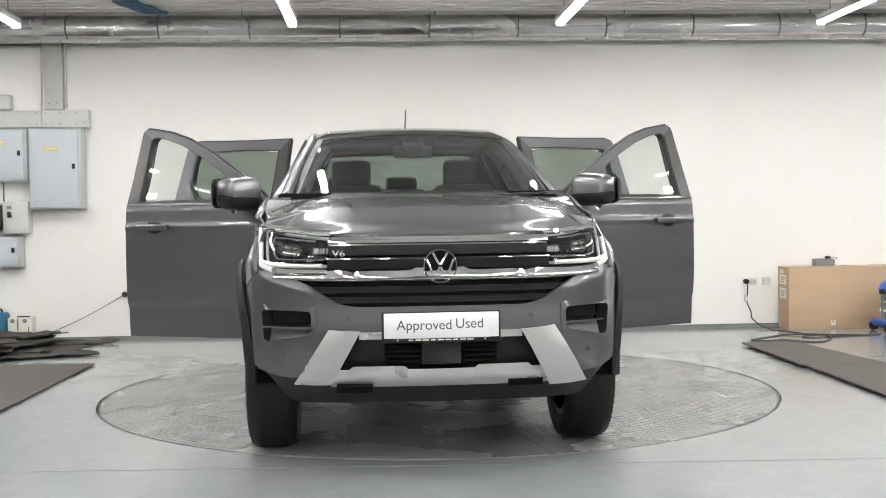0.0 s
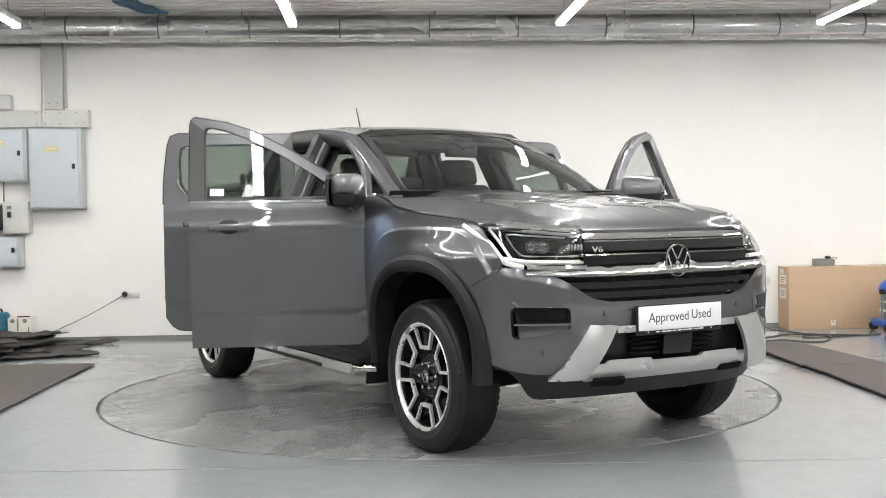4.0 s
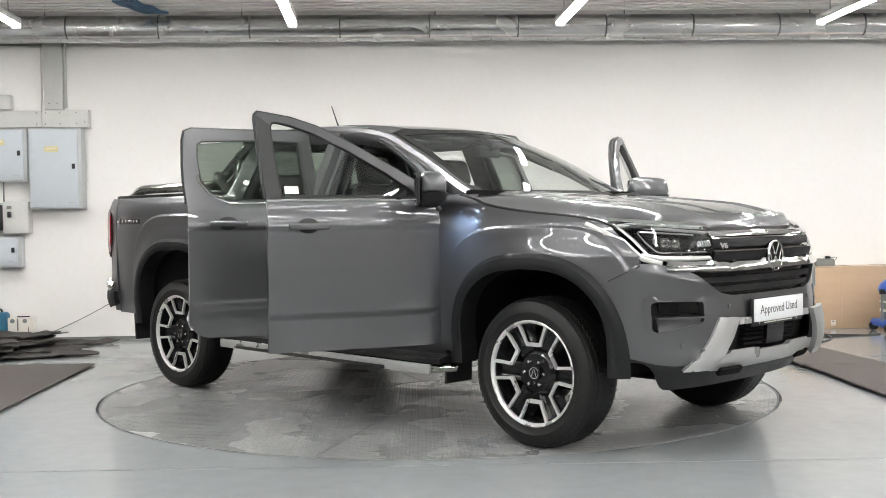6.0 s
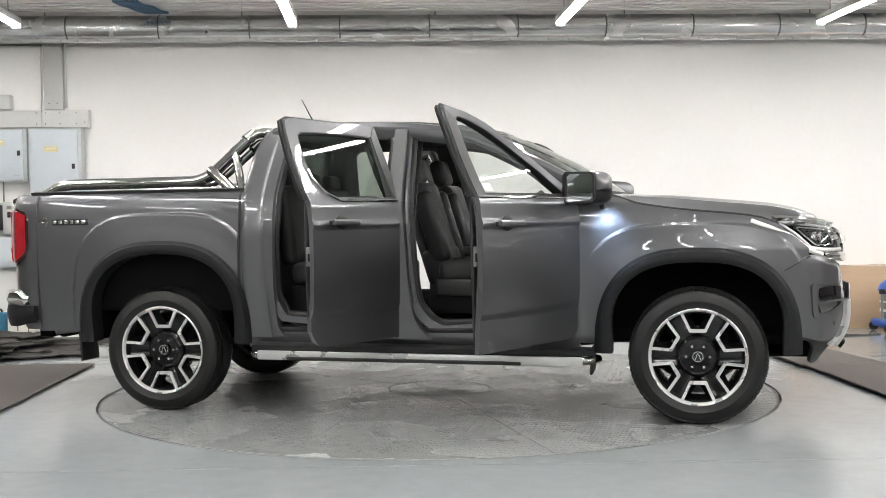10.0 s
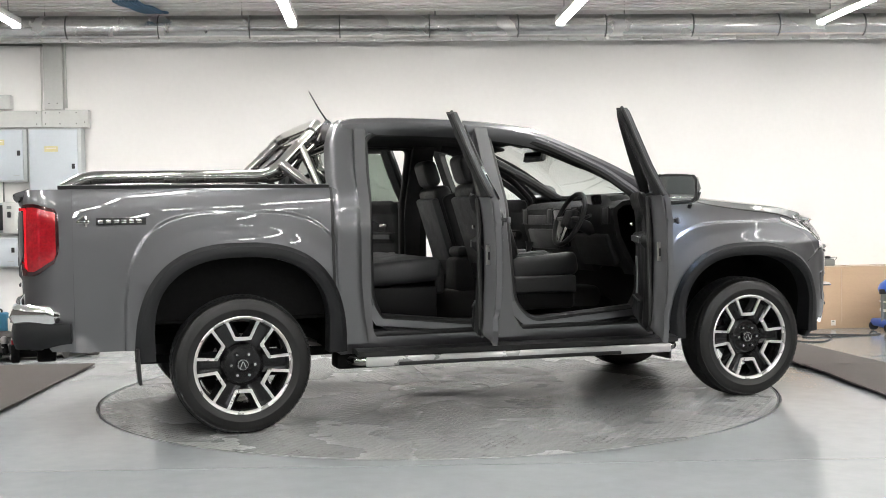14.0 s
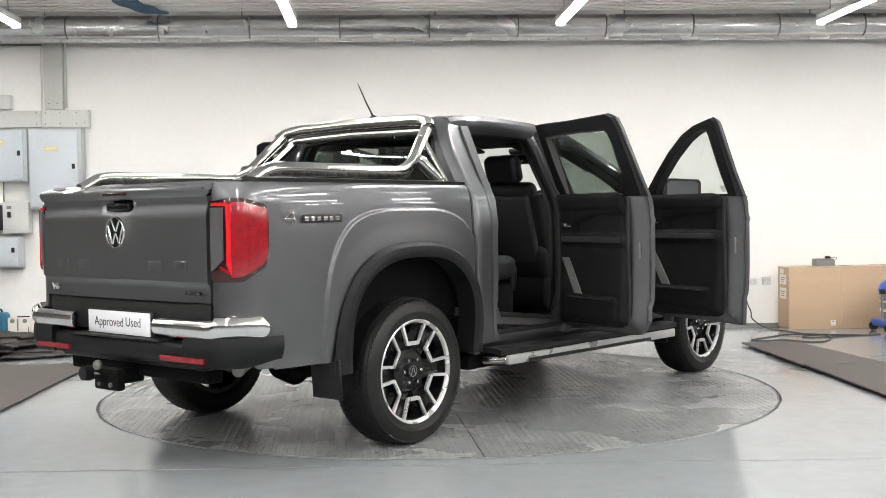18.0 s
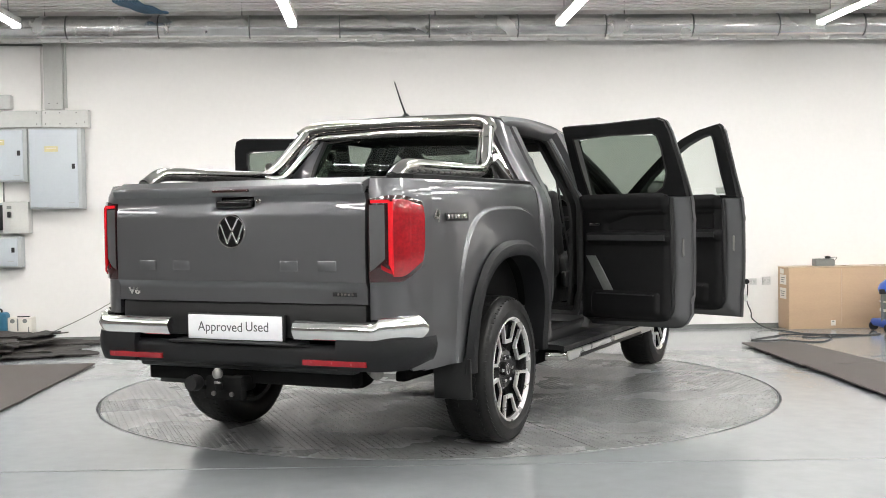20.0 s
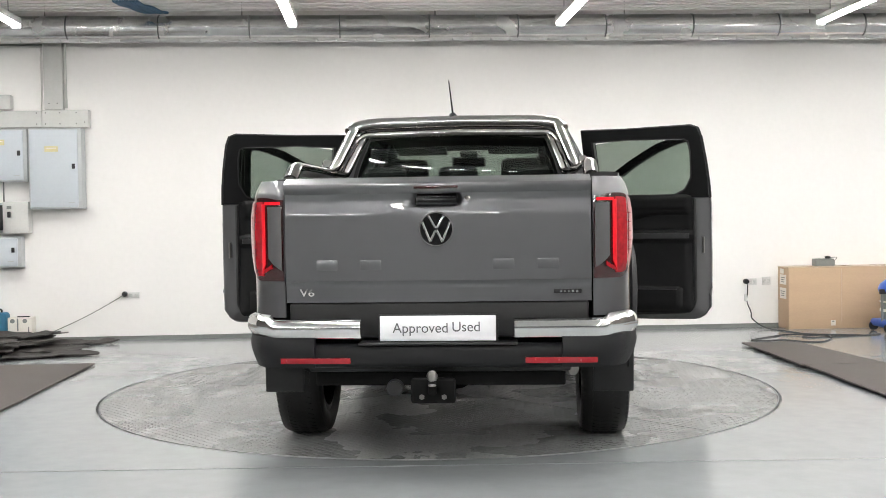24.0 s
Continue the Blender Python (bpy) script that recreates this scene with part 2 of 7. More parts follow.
def lathe(profile, n=48, bm=None, arc=1.0, m=None):
    """Turns (radius, height) pairs about the z axis."""
    bm = bm or bmesh.new()
    m = m or Matrix()
    rings = []
    for q in range(n):
        a = 2 * math.pi * q / n
        rings.append([bm.verts.new(m @ Vector((r * math.cos(a), r * math.sin(a), h))) for r, h in profile])
    for q in range(n):
        a, b = rings[q], rings[(q + 1) % n]
        for i in range(len(profile) - 1):
            vs = (a[i], b[i], b[i + 1], a[i + 1])
            bm.faces.new(vs)
    bmesh.ops.remove_doubles(bm, verts=bm.verts, dist=1e-5)
    return bm


def prism(poly, f, depth, bm=None, bevel=0.0):
    """A polygon of (a, b) pairs carried into space by f(a, b, d), with d from 0 to depth."""
    bm = bm or bmesh.new()
    lo = [bm.verts.new(f(a, b, 0.0)) for a, b in poly]
    hi = [bm.verts.new(f(a, b, depth)) for a, b in poly]
    k = len(poly)
    bm.faces.new(lo[::-1])
    top = bm.faces.new(hi)
    for i in range(k):
        bm.faces.new((lo[i], lo[(i + 1) % k], hi[(i + 1) % k], hi[i]))
    if bevel:
        bmesh.ops.bevel(bm, geom=list(top.edges), offset=bevel, segments=2, affect="EDGES", profile=0.5)
    return bm


def ring(outer, inner, f, depth, bm=None):
    """A frame between two closed lines of equal count, carried by f(a, b, d)."""
    bm = bm or bmesh.new()
    k = len(outer)
    V = [[bm.verts.new(f(a, b, d)) for a, b in line] for d in (0.0, depth) for line in (outer, inner)]
    for i in range(k):
        j = (i + 1) % k
        bm.faces.new((V[2][i], V[2][j], V[3][j], V[3][i]))
        bm.faces.new((V[0][j], V[0][i], V[1][i], V[1][j]))
        bm.faces.new((V[0][i], V[0][j], V[2][j], V[2][i]))
        bm.faces.new((V[1][j], V[1][i], V[3][i], V[3][j]))
    return bm


def pane(poly, f, thick, nu=18, nv=14):
    """A curved pane that fills a closed line of (a, b) pairs, carried by f(a, b, d)."""
    lo, hi = min(p[1] for p in poly) + 1e-4, max(p[1] for p in poly) - 1e-4

    def span(b):
        cut = [x0 + (x1 - x0) * (b - y0) / (y1 - y0) for (x0, y0), (x1, y1) in zip(poly, poly[1:] + poly[:1]) if (y0 > b) != (y1 > b)]
        return min(cut), max(cut)
    spans = [span(lerp(lo, hi, j / nv)) for j in range(nv + 1)]
    bm = bmesh.new()
    V = [[[bm.verts.new(f(lerp(*spans[j], i / nu), lerp(lo, hi, j / nv), d)) for j in range(nv + 1)] for i in range(nu + 1)] for d in (0.0, thick)]
    for i in range(nu):
        for j in range(nv):
            for k in (0, 1):
                g = V[k]
                bm.faces.new((g[i][j], g[i + 1][j], g[i + 1][j + 1], g[i][j + 1]))
    edge = [(i, 0) for i in range(nu)] + [(nu, j) for j in range(nv)] + [(i, nv) for i in range(nu, 0, -1)] + [(0, j) for j in range(nv, 0, -1)]
    for (i, j), (m, n) in zip(edge, edge[1:] + edge[:1]):
        bm.faces.new((V[0][i][j], V[0][m][n], V[1][m][n], V[1][i][j]))
    return bm


def lettering(name, text, size, mat_name, parent, at, depth=0.001, label="", wide=1.0):
    cu = bpy.data.curves.new(name, "FONT")
    cu.body, cu.size, cu.extrude, cu.align_x, cu.align_y = text, size, depth, "CENTER", "CENTER"
    tmp = bpy.data.objects.new(name, cu)
    me = bpy.data.meshes.new_from_object(tmp)
    bpy.data.objects.remove(tmp)
    me.materials.clear()
    me.materials.append(M[mat_name])
    me.transform(Matrix.Diagonal((wide, 1, 1, 1)))
    ob = new(name, me)
    ob.parent = parent
    ob.matrix_basis = at
    if label:
        ob["label"] = label
    return ob


# ---- the room ----
ROOM = Matrix.Translation((0, 3.607, 0)) @ pose(0, 0, 0, 0, 0, 3.071)     # u along the back wall, n away from the viewer, z up


def rp(u, n, z):
    return ROOM @ Vector((u, n, z))


def slab(name, c, s, mat_name, label, category, kind="structure", bevel=0.0):
    ob = part(name, box((0, 0, 0), s, bevel), mat_name, None, at=ROOM @ Matrix.Translation(c))
    return tagged(ob, label, category, kind=kind)


# floor with a round pit for the turntable
def build_floor():
    bm = bmesh.new()
    n = 96
    near = [bm.verts.new((2.283 * math.cos(2 * math.pi * q / n), 2.283 * math.sin(2 * math.pi * q / n), 0)) for q in range(n)]
    far = []
    for q in range(n):
        a = 2 * math.pi * q / n
        k = 14.0 / max(abs(math.cos(a)), abs(math.sin(a)))
        far.append(bm.verts.new((k * math.cos(a), k * math.sin(a), 0)))
    pit = [bm.verts.new((v.co.x, v.co.y, -0.06)) for v in near]
    for q in range(n):
        p = (q + 1) % n
        bm.faces.new((near[q], far[q], far[p], near[p]))
        bm.faces.new((pit[q], near[q], near[p], pit[p]))
    bm.faces.new(pit[::-1])
    ob = part("floor", bm, "floor", None, sharp=20)
    tagged(ob, "glossy pale blue-grey painted concrete floor", "floor", kind="structure")


build_floor()
WALL_TOP = 3.6
slab("wall_back", (0, 0.1, WALL_TOP / 2), (18, 0.2, WALL_TOP), "wall", "plain white painted back wall", "wall")
slab("wall_behind", (0, -17.6, WALL_TOP / 2), (18, 0.2, WALL_TOP), "far_wall", "plain grey wall facing the back wall", "wall")
slab("wall_left", (-9.1, -8.75, WALL_TOP / 2), (0.2, 17.5, WALL_TOP), "side_wall", "plain dark brown end wall", "wall")
slab("wall_right", (9.1, -8.75, WALL_TOP / 2), (0.2, 17.5, WALL_TOP), "side_wall", "plain dark brown end wall", "wall")
joint = part("floor_joint", box((0, 0, 0), (17.9, 0.008, 0.004), 0.001), "floor", None, at=Matrix.Translation((0, -2.40, 0.001)))
tagged(joint, "thin pale joint across the painted floor", "floor joint", kind="structure")
slab("skirting", (0, -0.008, 0.02), (18, 0.016, 0.04), "grey_metal", "thin grey skirting at the foot of the wall", "skirting")


def build_ceiling():
    bm = bmesh.new()
    # ribbed metal deck, ribs along the back wall
    n = -17.7
    k = 0
    while n < 0.2:
        z = 3.50 if k % 2 == 0 else 3.455
        w = 0.11 if k % 2 == 0 else 0.075
        box((0, n + w / 2, z + 0.05), (18.4, w - 0.004, 0.1), 0, bm)
        n += w
        k += 1
    ob = part("ceiling", bm, "ceiling", None, at=ROOM)
    tagged(ob, "ribbed grey metal deck ceiling", "ceiling", kind="structure")


build_ceiling()


def build_duct():
    d = thing("ventilation_duct", "round foil-wrapped ventilation duct under the ceiling along the back wall", "duct", at=ROOM)
    joints = [-7.94 + 0.875 * i for i in range(19)]
    zc, nc, r = 3.072, -0.30, 0.116
    for a, b in zip(joints, joints[1:]):
        pts = [(lerp(a + 0.004, b - 0.004, q / 6), nc, zc) for q in range(7)]
        part("duct_section", tube(pts, r, 28), "foil", d)
    for a in joints:
        part("joint_band", tube([(a - 0.007, nc, zc), (a - 0.006, nc, zc), (a + 0.006, nc, zc), (a + 0.007, nc, zc)], [r - 0.01, r + 0.004, r + 0.004, r - 0.01], 28), "band", d)


build_duct()


def build_tray():
    t = thing("cable_tray", "narrow white cable tray under the duct", "cable tray", at=ROOM)
    part("tray_rail", box((0, -0.25, 2.955), (17, 0.16, 0.014), 0.003), "white_trim", t)
    for k in range(88):
        part("tray_lip", box((-8.1 + 0.19 * k, -0.325, 2.945), (0.178, 0.010, 0.030), 0.002), "white_trim", t)
    for k in range(9):
        u = -7.6 + 1.9 * k
        part("hanger", tube([(u, -0.25, 2.96), (u, -0.25, 3.5)], 0.006, 6), "grey_metal", t)


build_tray()


def build_slats():
    """Strip of pale ceiling slats hung over the duct, with open gaps between them."""
    bm = bmesh.new()
    for k in range(6):
        n = -0.475 - 0.150 * k
        box((0, n, 3.208), (17.6, 0.096, 0.008), 0.002, bm)
    for k in range(9):
        box((-7.9 + 1.97 * k, -0.85, 3.34), (0.012, 0.86, 0.26), 0, bm)
    ob = part("ceiling_slats", bm, "white_trim", None, at=ROOM)
    tagged(ob, "pale metal ceiling slats hung in a strip over the duct", "ceiling", kind="structure")


build_slats()


def build_lights():
    first = None
    for i in range(-3, 4):
        for j in range(7):
            m = ROOM @ Matrix.Translation((1.09 + 2.43 * i, -1.97 - 2.3 * j, 2.94))
            if first is None:
                f = thing("ceiling_light", "lit white linear lamp hung under the ceiling", "ceiling light", group="ceiling lights", at=m)
                part("lamp_body", box((0, 0, 0.037), (0.096, 1.52, 0.060), 0.008), "white_trim", f)
                part("lamp_tube", box((0, 0, 0.006), (0.078, 1.50, 0.024), 0.004), "tube", f, "glowing diffuser")
                for s in (-1, 1):
                    part("end_cap", box((0, 0.76 * s, 0.012), (0.082, 0.022, 0.075), 0.006), "white_trim", f)
                    part("suspension", tube([(0, 0.55 * s, 0.06), (0, 0.55 * s, 0.54)], 0.004, 6), "grey_metal", f)
                first = f
            else:
                copy_thing(first, m)


build_lights()


# turntable, its plates turn with it
def build_turntable():
    t = thing("turntable", "round grey steel tread-plate turntable set flush in the floor", "turntable")
    for k in range(5):
        lo, hi = radians(-62 + 72 * k), radians(10 + 72 * k)
        bm = bmesh.new()
        n = 24
        rows = []
        for q in range(n + 1):
            ang = lerp(lo, hi, q / n)
            row = []
            for r, z in ((0.352, -0.03), (0.352, 0.0), (2.257, 0.0), (2.257, -0.03)):
                off = 0.003 / r * (1 if q == 0 else -1 if q == n else 0)
                row.append(bm.verts.new((r * math.cos(ang + off), r * math.sin(ang + off), z)))
            rows.append(row)
        for q in range(n):
            for i in range(4):
                j = (i + 1) % 4
                bm.faces.new((rows[q][i], rows[q][j], rows[q + 1][j], rows[q + 1][i]))
        bm.faces.new(rows[0])
        bm.faces.new(rows[-1][::-1])
        part("steel_plate", bm, "tread", t, sharp=20)
    part("centre_cover", lathe([(0.0, -0.03), (0.346, -0.03), (0.346, -0.002), (0.340, 0.0), (0.0, 0.0)], 48), "tread", t)
    bm = lathe([(2.262, -0.03), (2.262, 0.002), (2.267, 0.002), (2.267, -0.03), (2.262, -0.03)], 96)
    part("edge_ring", bm, "rim_steel", t)
    return t


TABLE = build_turntable()

# ---- the truck ----
# its own space: x forward from the turntable's axis, y to its left, z up
HUB_F, HUB_R, HUB_Z, HUB_Y = 1.756, -1.515, 0.378, 0.895

sec = curve([(0.30, 0.835), (0.42, 0.868), (0.50, 0.885), (0.64, 0.898), (0.92, 0.912), (1.10, 0.912), (1.20, 0.905), (1.25, 0.903), (1.30, 0.886),
             (1.34, 0.865), (1.40, 0.834), (1.50, 0.787), (1.60, 0.746), (1.70, 0.705), (1.76, 0.680), (1.80, 0.662)])
sec_bed = curve([(0.30, 0.835), (0.50, 0.875), (0.64, 0.890), (0.92, 0.905), (1.10, 0.908), (1.25, 0.900), (1.32, 0.888), (1.355, 0.872), (1.375, 0.850)])
taper = curve([(-2.6, 0.94), (-2.4, 0.975), (-2.1, 0.998), (-1.5, 1.008), (-0.9, 0.998), (0.2, 1.0), (1.1, 1.0), (1.75, 1.006), (2.05, 1.002), (2.2, 0.985), (2.35, 0.93)])


def arch_q(x, z, cx, hw, base, high, p):
    return (abs(x - cx) / hw) ** p + (max(0.0, z - base) / high) ** p


sec_in = curve([(0.30, 0.835), (0.50, 0.882), (0.64, 0.893), (0.92, 0.908), (1.10, 0.907), (1.20, 0.898), (1.27, 0.886), (1.33, 0.862), (1.40, 0.822), (1.50, 0.766), (1.60, 0.714), (1.70, 0.660), (1.76, 0.618)])


def door_crease(z):
    """Pressed lines along the doors: a sill edge, a hollow with a sharp upper step, a ridge at the handles."""
    rows = ((0.46, 0.0), (0.655, -0.010), (0.690, 0.002), (0.74, 0.003), (0.90, 0.002), (1.128, 0.001), (1.150, 0.009), (1.162, 0.009), (1.178, 0.003), (1.235, 0.0))
    for (a, p), (b, q) in zip(rows, rows[1:]):
        if a <= z <= b:
            return lerp(p, q, (z - a) / (b - a))
    return 0.0


def width(x, z, bed=False):
    """Half width of the body at x and height z."""
    w = (sec_bed if bed else sec)(z) * taper(x)
    if z < 1.3:
        if x < -0.9:
            q = arch_q(x, z, -1.52, 0.62, 0.45, 0.785, 3.6)
            w += 0.015 * smooth(1.0 - q, -0.045, 0.045)
            q = arch_q(x, z, -1.51, 0.57, 0.45, 0.60, 2.6)
            w += 0.010 * smooth(1.6 - q, 0.0, 0.7)
        elif x > 1.075:
            q = arch_q(x, z, 1.73, 0.64, 0.40, 0.735, 3.6)
            w += 0.013 * smooth(x, 1.12, 1.32) * smooth(1.0 - q, -0.045, 0.045)
            q = arch_q(x, z, 1.75, 0.55, 0.40, 0.58, 2.6)
            w += 0.010 * smooth(x, 1.075, 1.15) * smooth(1.6 - q, 0.0, 0.7)
    if x > 1.5:
        w -= 0.075 * smooth(z, 0.98, 1.16) * smooth(x, 1.6, 2.2)
    # shallow hollow low on the doors
    if -0.95 < x < 1.1:
        w += door_crease(z) * smooth(x, -0.95, -0.90) * (1 - smooth(x, 1.07, 1.1))
    return w


def cab_half(x, z):
    """Half width of the cab's frame behind the doors, which leans in more than their skins."""
    return min(width(x, z), sec_in(z) + 0.012)


def arch_z(x, cx, hw, base, high, p=2.6):
    """Height of the wheel arch's edge at x, or None beside it."""
    d = abs(x - cx) / hw
    return None if d >= 1 else base + high * (1 - d ** p) ** (1 / p)


def columns(a, b, n, extra=()):
    return sorted({round(lerp(a, b, i / n), 5) for i in range(n + 1)} | {round(e, 5) for e in extra})


def side_strip(xs, zlo, zhi, nz, sgn, bed=False, inset=0.0, thick=0.02, bm=None):
    """A body panel on one flank, from zlo(x) to zhi(x)."""
    k = len(xs) - 1

    def f(u, v):
        x = xs[min(k, int(round(u * k)))]
        z = lerp(zlo(x), zhi(x), v)
        return (x, sgn * (width(x, z, bed) - inset), z)
    return shell(f, k, nz, thick, bm, flip=-sgn)


truck = thing("pickup_truck", "dark grey metallic double-cab pickup truck, all four doors open", "pickup truck")
BODY = Matrix.Translation((0, AXLE, 0))


def tp(name, bm, mat_name, label="", parent=None, at=None, sharp=32.0):
    """A part of the truck, given in the truck's space."""
    if at is None and parent is None:
        at = BODY
    elif parent is None:
        at = BODY @ at
    return part(name, bm, mat_name, parent or truck, label, at, sharp)


# -- flanks --
ARCH_F = (1.75, 0.535, 0.40, 0.555)
ARCH_R = (-1.505, 0.548, 0.45, 0.585)
hood_line = curve([(1.02, 1.315), (1.20, 1.31), (1.32, 1.288), (1.42, 1.252), (1.71, 1.208), (2.00, 1.178), (2.12, 1.156), (2.19, 1.130), (2.28, 1.10)])
wing_edge = curve([(2.19, 1.130), (2.25, 1.082), (2.303, 1.040), (2.36, 0.992)])
EDGE = [0.999, 0.99, 0.97, 0.94, 0.90, 0.85]


def edge_columns(cx, hw):
    return [cx + s * hw * e for s in (-1, 1) for e in EDGE] + [cx - hw - 1e-3, cx + hw + 1e-3]


def fender_low(x):
    z = arch_z(x, *ARCH_F)
    if z is None:
        return 0.45 if x < 1.6 else max(0.55, 0.862 + 0.52 * (x - 2.215))
    return max(z, 0.45 if x < 1.6 else 0.55, 0.862 + 0.52 * (x - 2.215) if x > 2.17 else 0.0)


def wing_top(x):
    """The wing's upper edge: along the bonnet, then down beside the headlamp."""
    return hood_line(x) if x < 2.19 else wing_edge(x)


def bed_low(x):
    z = arch_z(x, *ARCH_R)
    base = 0.49
    return base if z is None else max(z, base)


for sgn in (-1, 1):
    xs = columns(1.075, 2.36, 150, [e for e in edge_columns(*ARCH_F[:2]) if 1.08 < e < 2.36])
    tp("front_wing", side_strip(xs, fender_low, wing_top, 120, sgn, thick=0.018), "paint")
    xs = columns(-2.42, -1.0, 170, edge_columns(*ARCH_R[:2]))
    tp("bed_side", side_strip(xs, bed_low, lambda x: 1.368, 120, sgn, True, thick=0.02), "paint")

    gap = [(-0.992, sgn * (width(-1.0, z, True) - 0.003), z) for z in [lerp(0.50, 1.366, q / 24) for q in range(25)]]
    tp("bed_gap", tube(gap, 0.010, 8), "seal", "dark gap between cab and bed")

    # dark arch trims
    for cx, o, i, nm in ((1.75, (0.565, 0.40, 0.592), (0.516, 0.40, 0.530), "arch_trim"), (-1.507, (0.580, 0.43, 0.628), (0.525, 0.43, 0.566), "arch_trim")):
        lowz = 0.415 if cx > 0 else 0.465

        def f(u, v, cx=cx, o=o, i=i, sgn=sgn, lowz=lowz):
            a = lerp(math.pi, 0.0, u)
            p = 2.6
            ca, sa = math.cos(a), math.sin(a)
            ex = math.copysign(abs(ca) ** (2 / p), ca)
            ez = abs(sa) ** (2 / p)
            w = min(v / 0.72, 1.0)
            hw, base, hi = (lerp(o[k], i[k], w) for k in range(3))
            hw -= 0.035 * w * (1 - smooth(ez, 0.0, 0.75))
            x, z = cx + hw * ex, base + hi * ez
            prof = 0.004 + 0.024 * smooth(v, 0.0, 0.30) - 0.02 * smooth(v, 0.72, 1.0) - 0.10 * smooth(v, 0.76, 1.0)
            y = width(x, max(z, 0.5), cx < 0) if v < 0.8 else width(cx + o[0] * ex * 0.9, max(z, 0.5), cx < 0)
            return (x, sgn * (y + prof), z)
        tp(nm, shell(f, 56, 8, 0.012, flip=-sgn), "flare", "dark grey plastic wheel-arch trim")

        # wheel well liner
        def g(u, v, cx=cx, i=i, sgn=sgn):
            a = lerp(math.pi, 0.0, u)
            p = 2.6
            ca, sa = math.cos(a), math.sin(a)
            ex = math.copysign(abs(ca) ** (2 / p), ca)
            ez = math.copysign(abs(sa) ** (2 / p), sa)
            return (cx + (i[0] + 0.004) * ex, sgn * lerp(0.90, 0.42, v), i[1] + (i[2] + 0.012) * ez)
        tp("wheel_arch_liner", shell(g, 30, 4, 0.012), "under", "black wheel-arch liner")
        tp("wheel_arch_liner", box((cx, sgn * 0.42, 0.71), (1.02, 0.03, 0.48), 0.01), "under")


# -- nose: a plan outline carried up and down --
NOSE = [(2.615, 0.0), (2.610, 0.18), (2.598, 0.34), (2.572, 0.50), (2.530, 0.63), (2.465, 0.74), (2.385, 0.825), (2.29, 0.885), (2.18, 0.920), (2.05, 0.938)]
nose_x = curve([(i, p[0]) for i, p in enumerate(NOSE)])
nose_y = curve([(i, p[1]) for i, p in enumerate(NOSE)])
nose_i = curve([(p[1], i) for i, p in enumerate(NOSE)])
nose_push = curve([(0.28, -0.16), (0.36, -0.10), (0.44, -0.035), (0.52, 0.0), (0.60, 0.010), (0.70, 0.006), (0.80, -0.004), (0.90, -0.004), (1.0, -0.006), (1.06, -0.025), (1.12, -0.075), (1.16, -0.13)])


def nose(y, z, off=0.0):
    """A point of the truck's face at lateral place y and height z."""
    i = nose_i(abs(y))
    e = 0.02
    x0, y0 = nose_x(i), nose_y(i)
    dx, dy = nose_x(min(9, i + e)) - nose_x(max(0, i - e)), nose_y(min(9, i + e)) - nose_y(max(0, i - e))
    k = math.hypot(dx, dy)
    nx, ny = dy / k, -dx / k
    side = math.copysign(1, y)
    push = nose_push(z) * (0.35 + 0.65 * nx)
    slim = 1.0 - 0.095 * smooth(z, 0.92, 1.15) * smooth(abs(y), 0.3, 0.8)
    return Vector((x0 + push + nx * off, side * (y0 * slim + ny * off), z))


def face(y0, y1, zlo, zhi, ny, nz, off=0.0, thick=0.02, bm=None):
    """A patch of the truck's face between two heights given as functions of y."""
    lo = zlo if callable(zlo) else (lambda y: zlo)
    hi = zhi if callable(zhi) else (lambda y: zhi)

    def f(u, v):
        y = lerp(y0, y1, u)
        o = off(y, v) if callable(off) else off
        z = lerp(lo(y), hi(y), v)
        return nose(clear_arch(y, z), z, o)
    return shell(f, ny, nz, thick, bm, flip=1.0)


def arch_front(z):
    """How far forward the front wheel arch reaches at height z."""
    q = clamp((z - 0.40) / 0.592)
    return max(2.17, 1.75 + 0.562 * (1 - q ** 2.6) ** (1 / 2.6))


def clear_arch(y, z):
    """y, drawn in so that the patch ends at the wheel arch."""
    a = abs(y)
    if a < 0.7:
        return y
    lim, lo, hi = arch_front(z), 0.7, 0.938
    for _ in range(20):
        mid = (lo + hi) / 2
        if nose_x(nose_i(mid)) > lim:
            lo = mid
        else:
            hi = mid
    return math.copysign(0.7 + (a - 0.7) / (0.936 - 0.7) * (lo - 0.7), y)


cover_top = curve([(0.0, 0.785), (0.36, 0.785), (0.46, 0.800), (0.54, 0.845), (0.62, 0.895), (0.70, 0.925), (0.75, 0.938), (0.80, 0.952), (0.845, 0.952), (0.90, 0.905), (0.94, 0.845)])
cover_low = curve([(0.0, 0.665), (0.46, 0.665), (0.50, 0.655), (0.54, 0.60), (0.64, 0.465), (0.68, 0.455), (0.80, 0.465), (0.94, 0.50)])


def inside(a, b, poly):
    hit = False
    for (x0, y0), (x1, y1) in zip(poly, poly[1:] + poly[:1]):
        if (y0 > b) != (y1 > b) and a < (x1 - x0) * (b - y0) / (y1 - y0) + x0:
            hit = not hit
    return hit


def cover_off(y, v):
    return 0.002 + (0.004 + 0.014 * smooth(abs(y), 0.56, 0.66) * smooth(v, 0.45, 0.60) * (1 - smooth(v, 0.9, 1.0))) * (1 - smooth(abs(y), 0.78, 0.87))


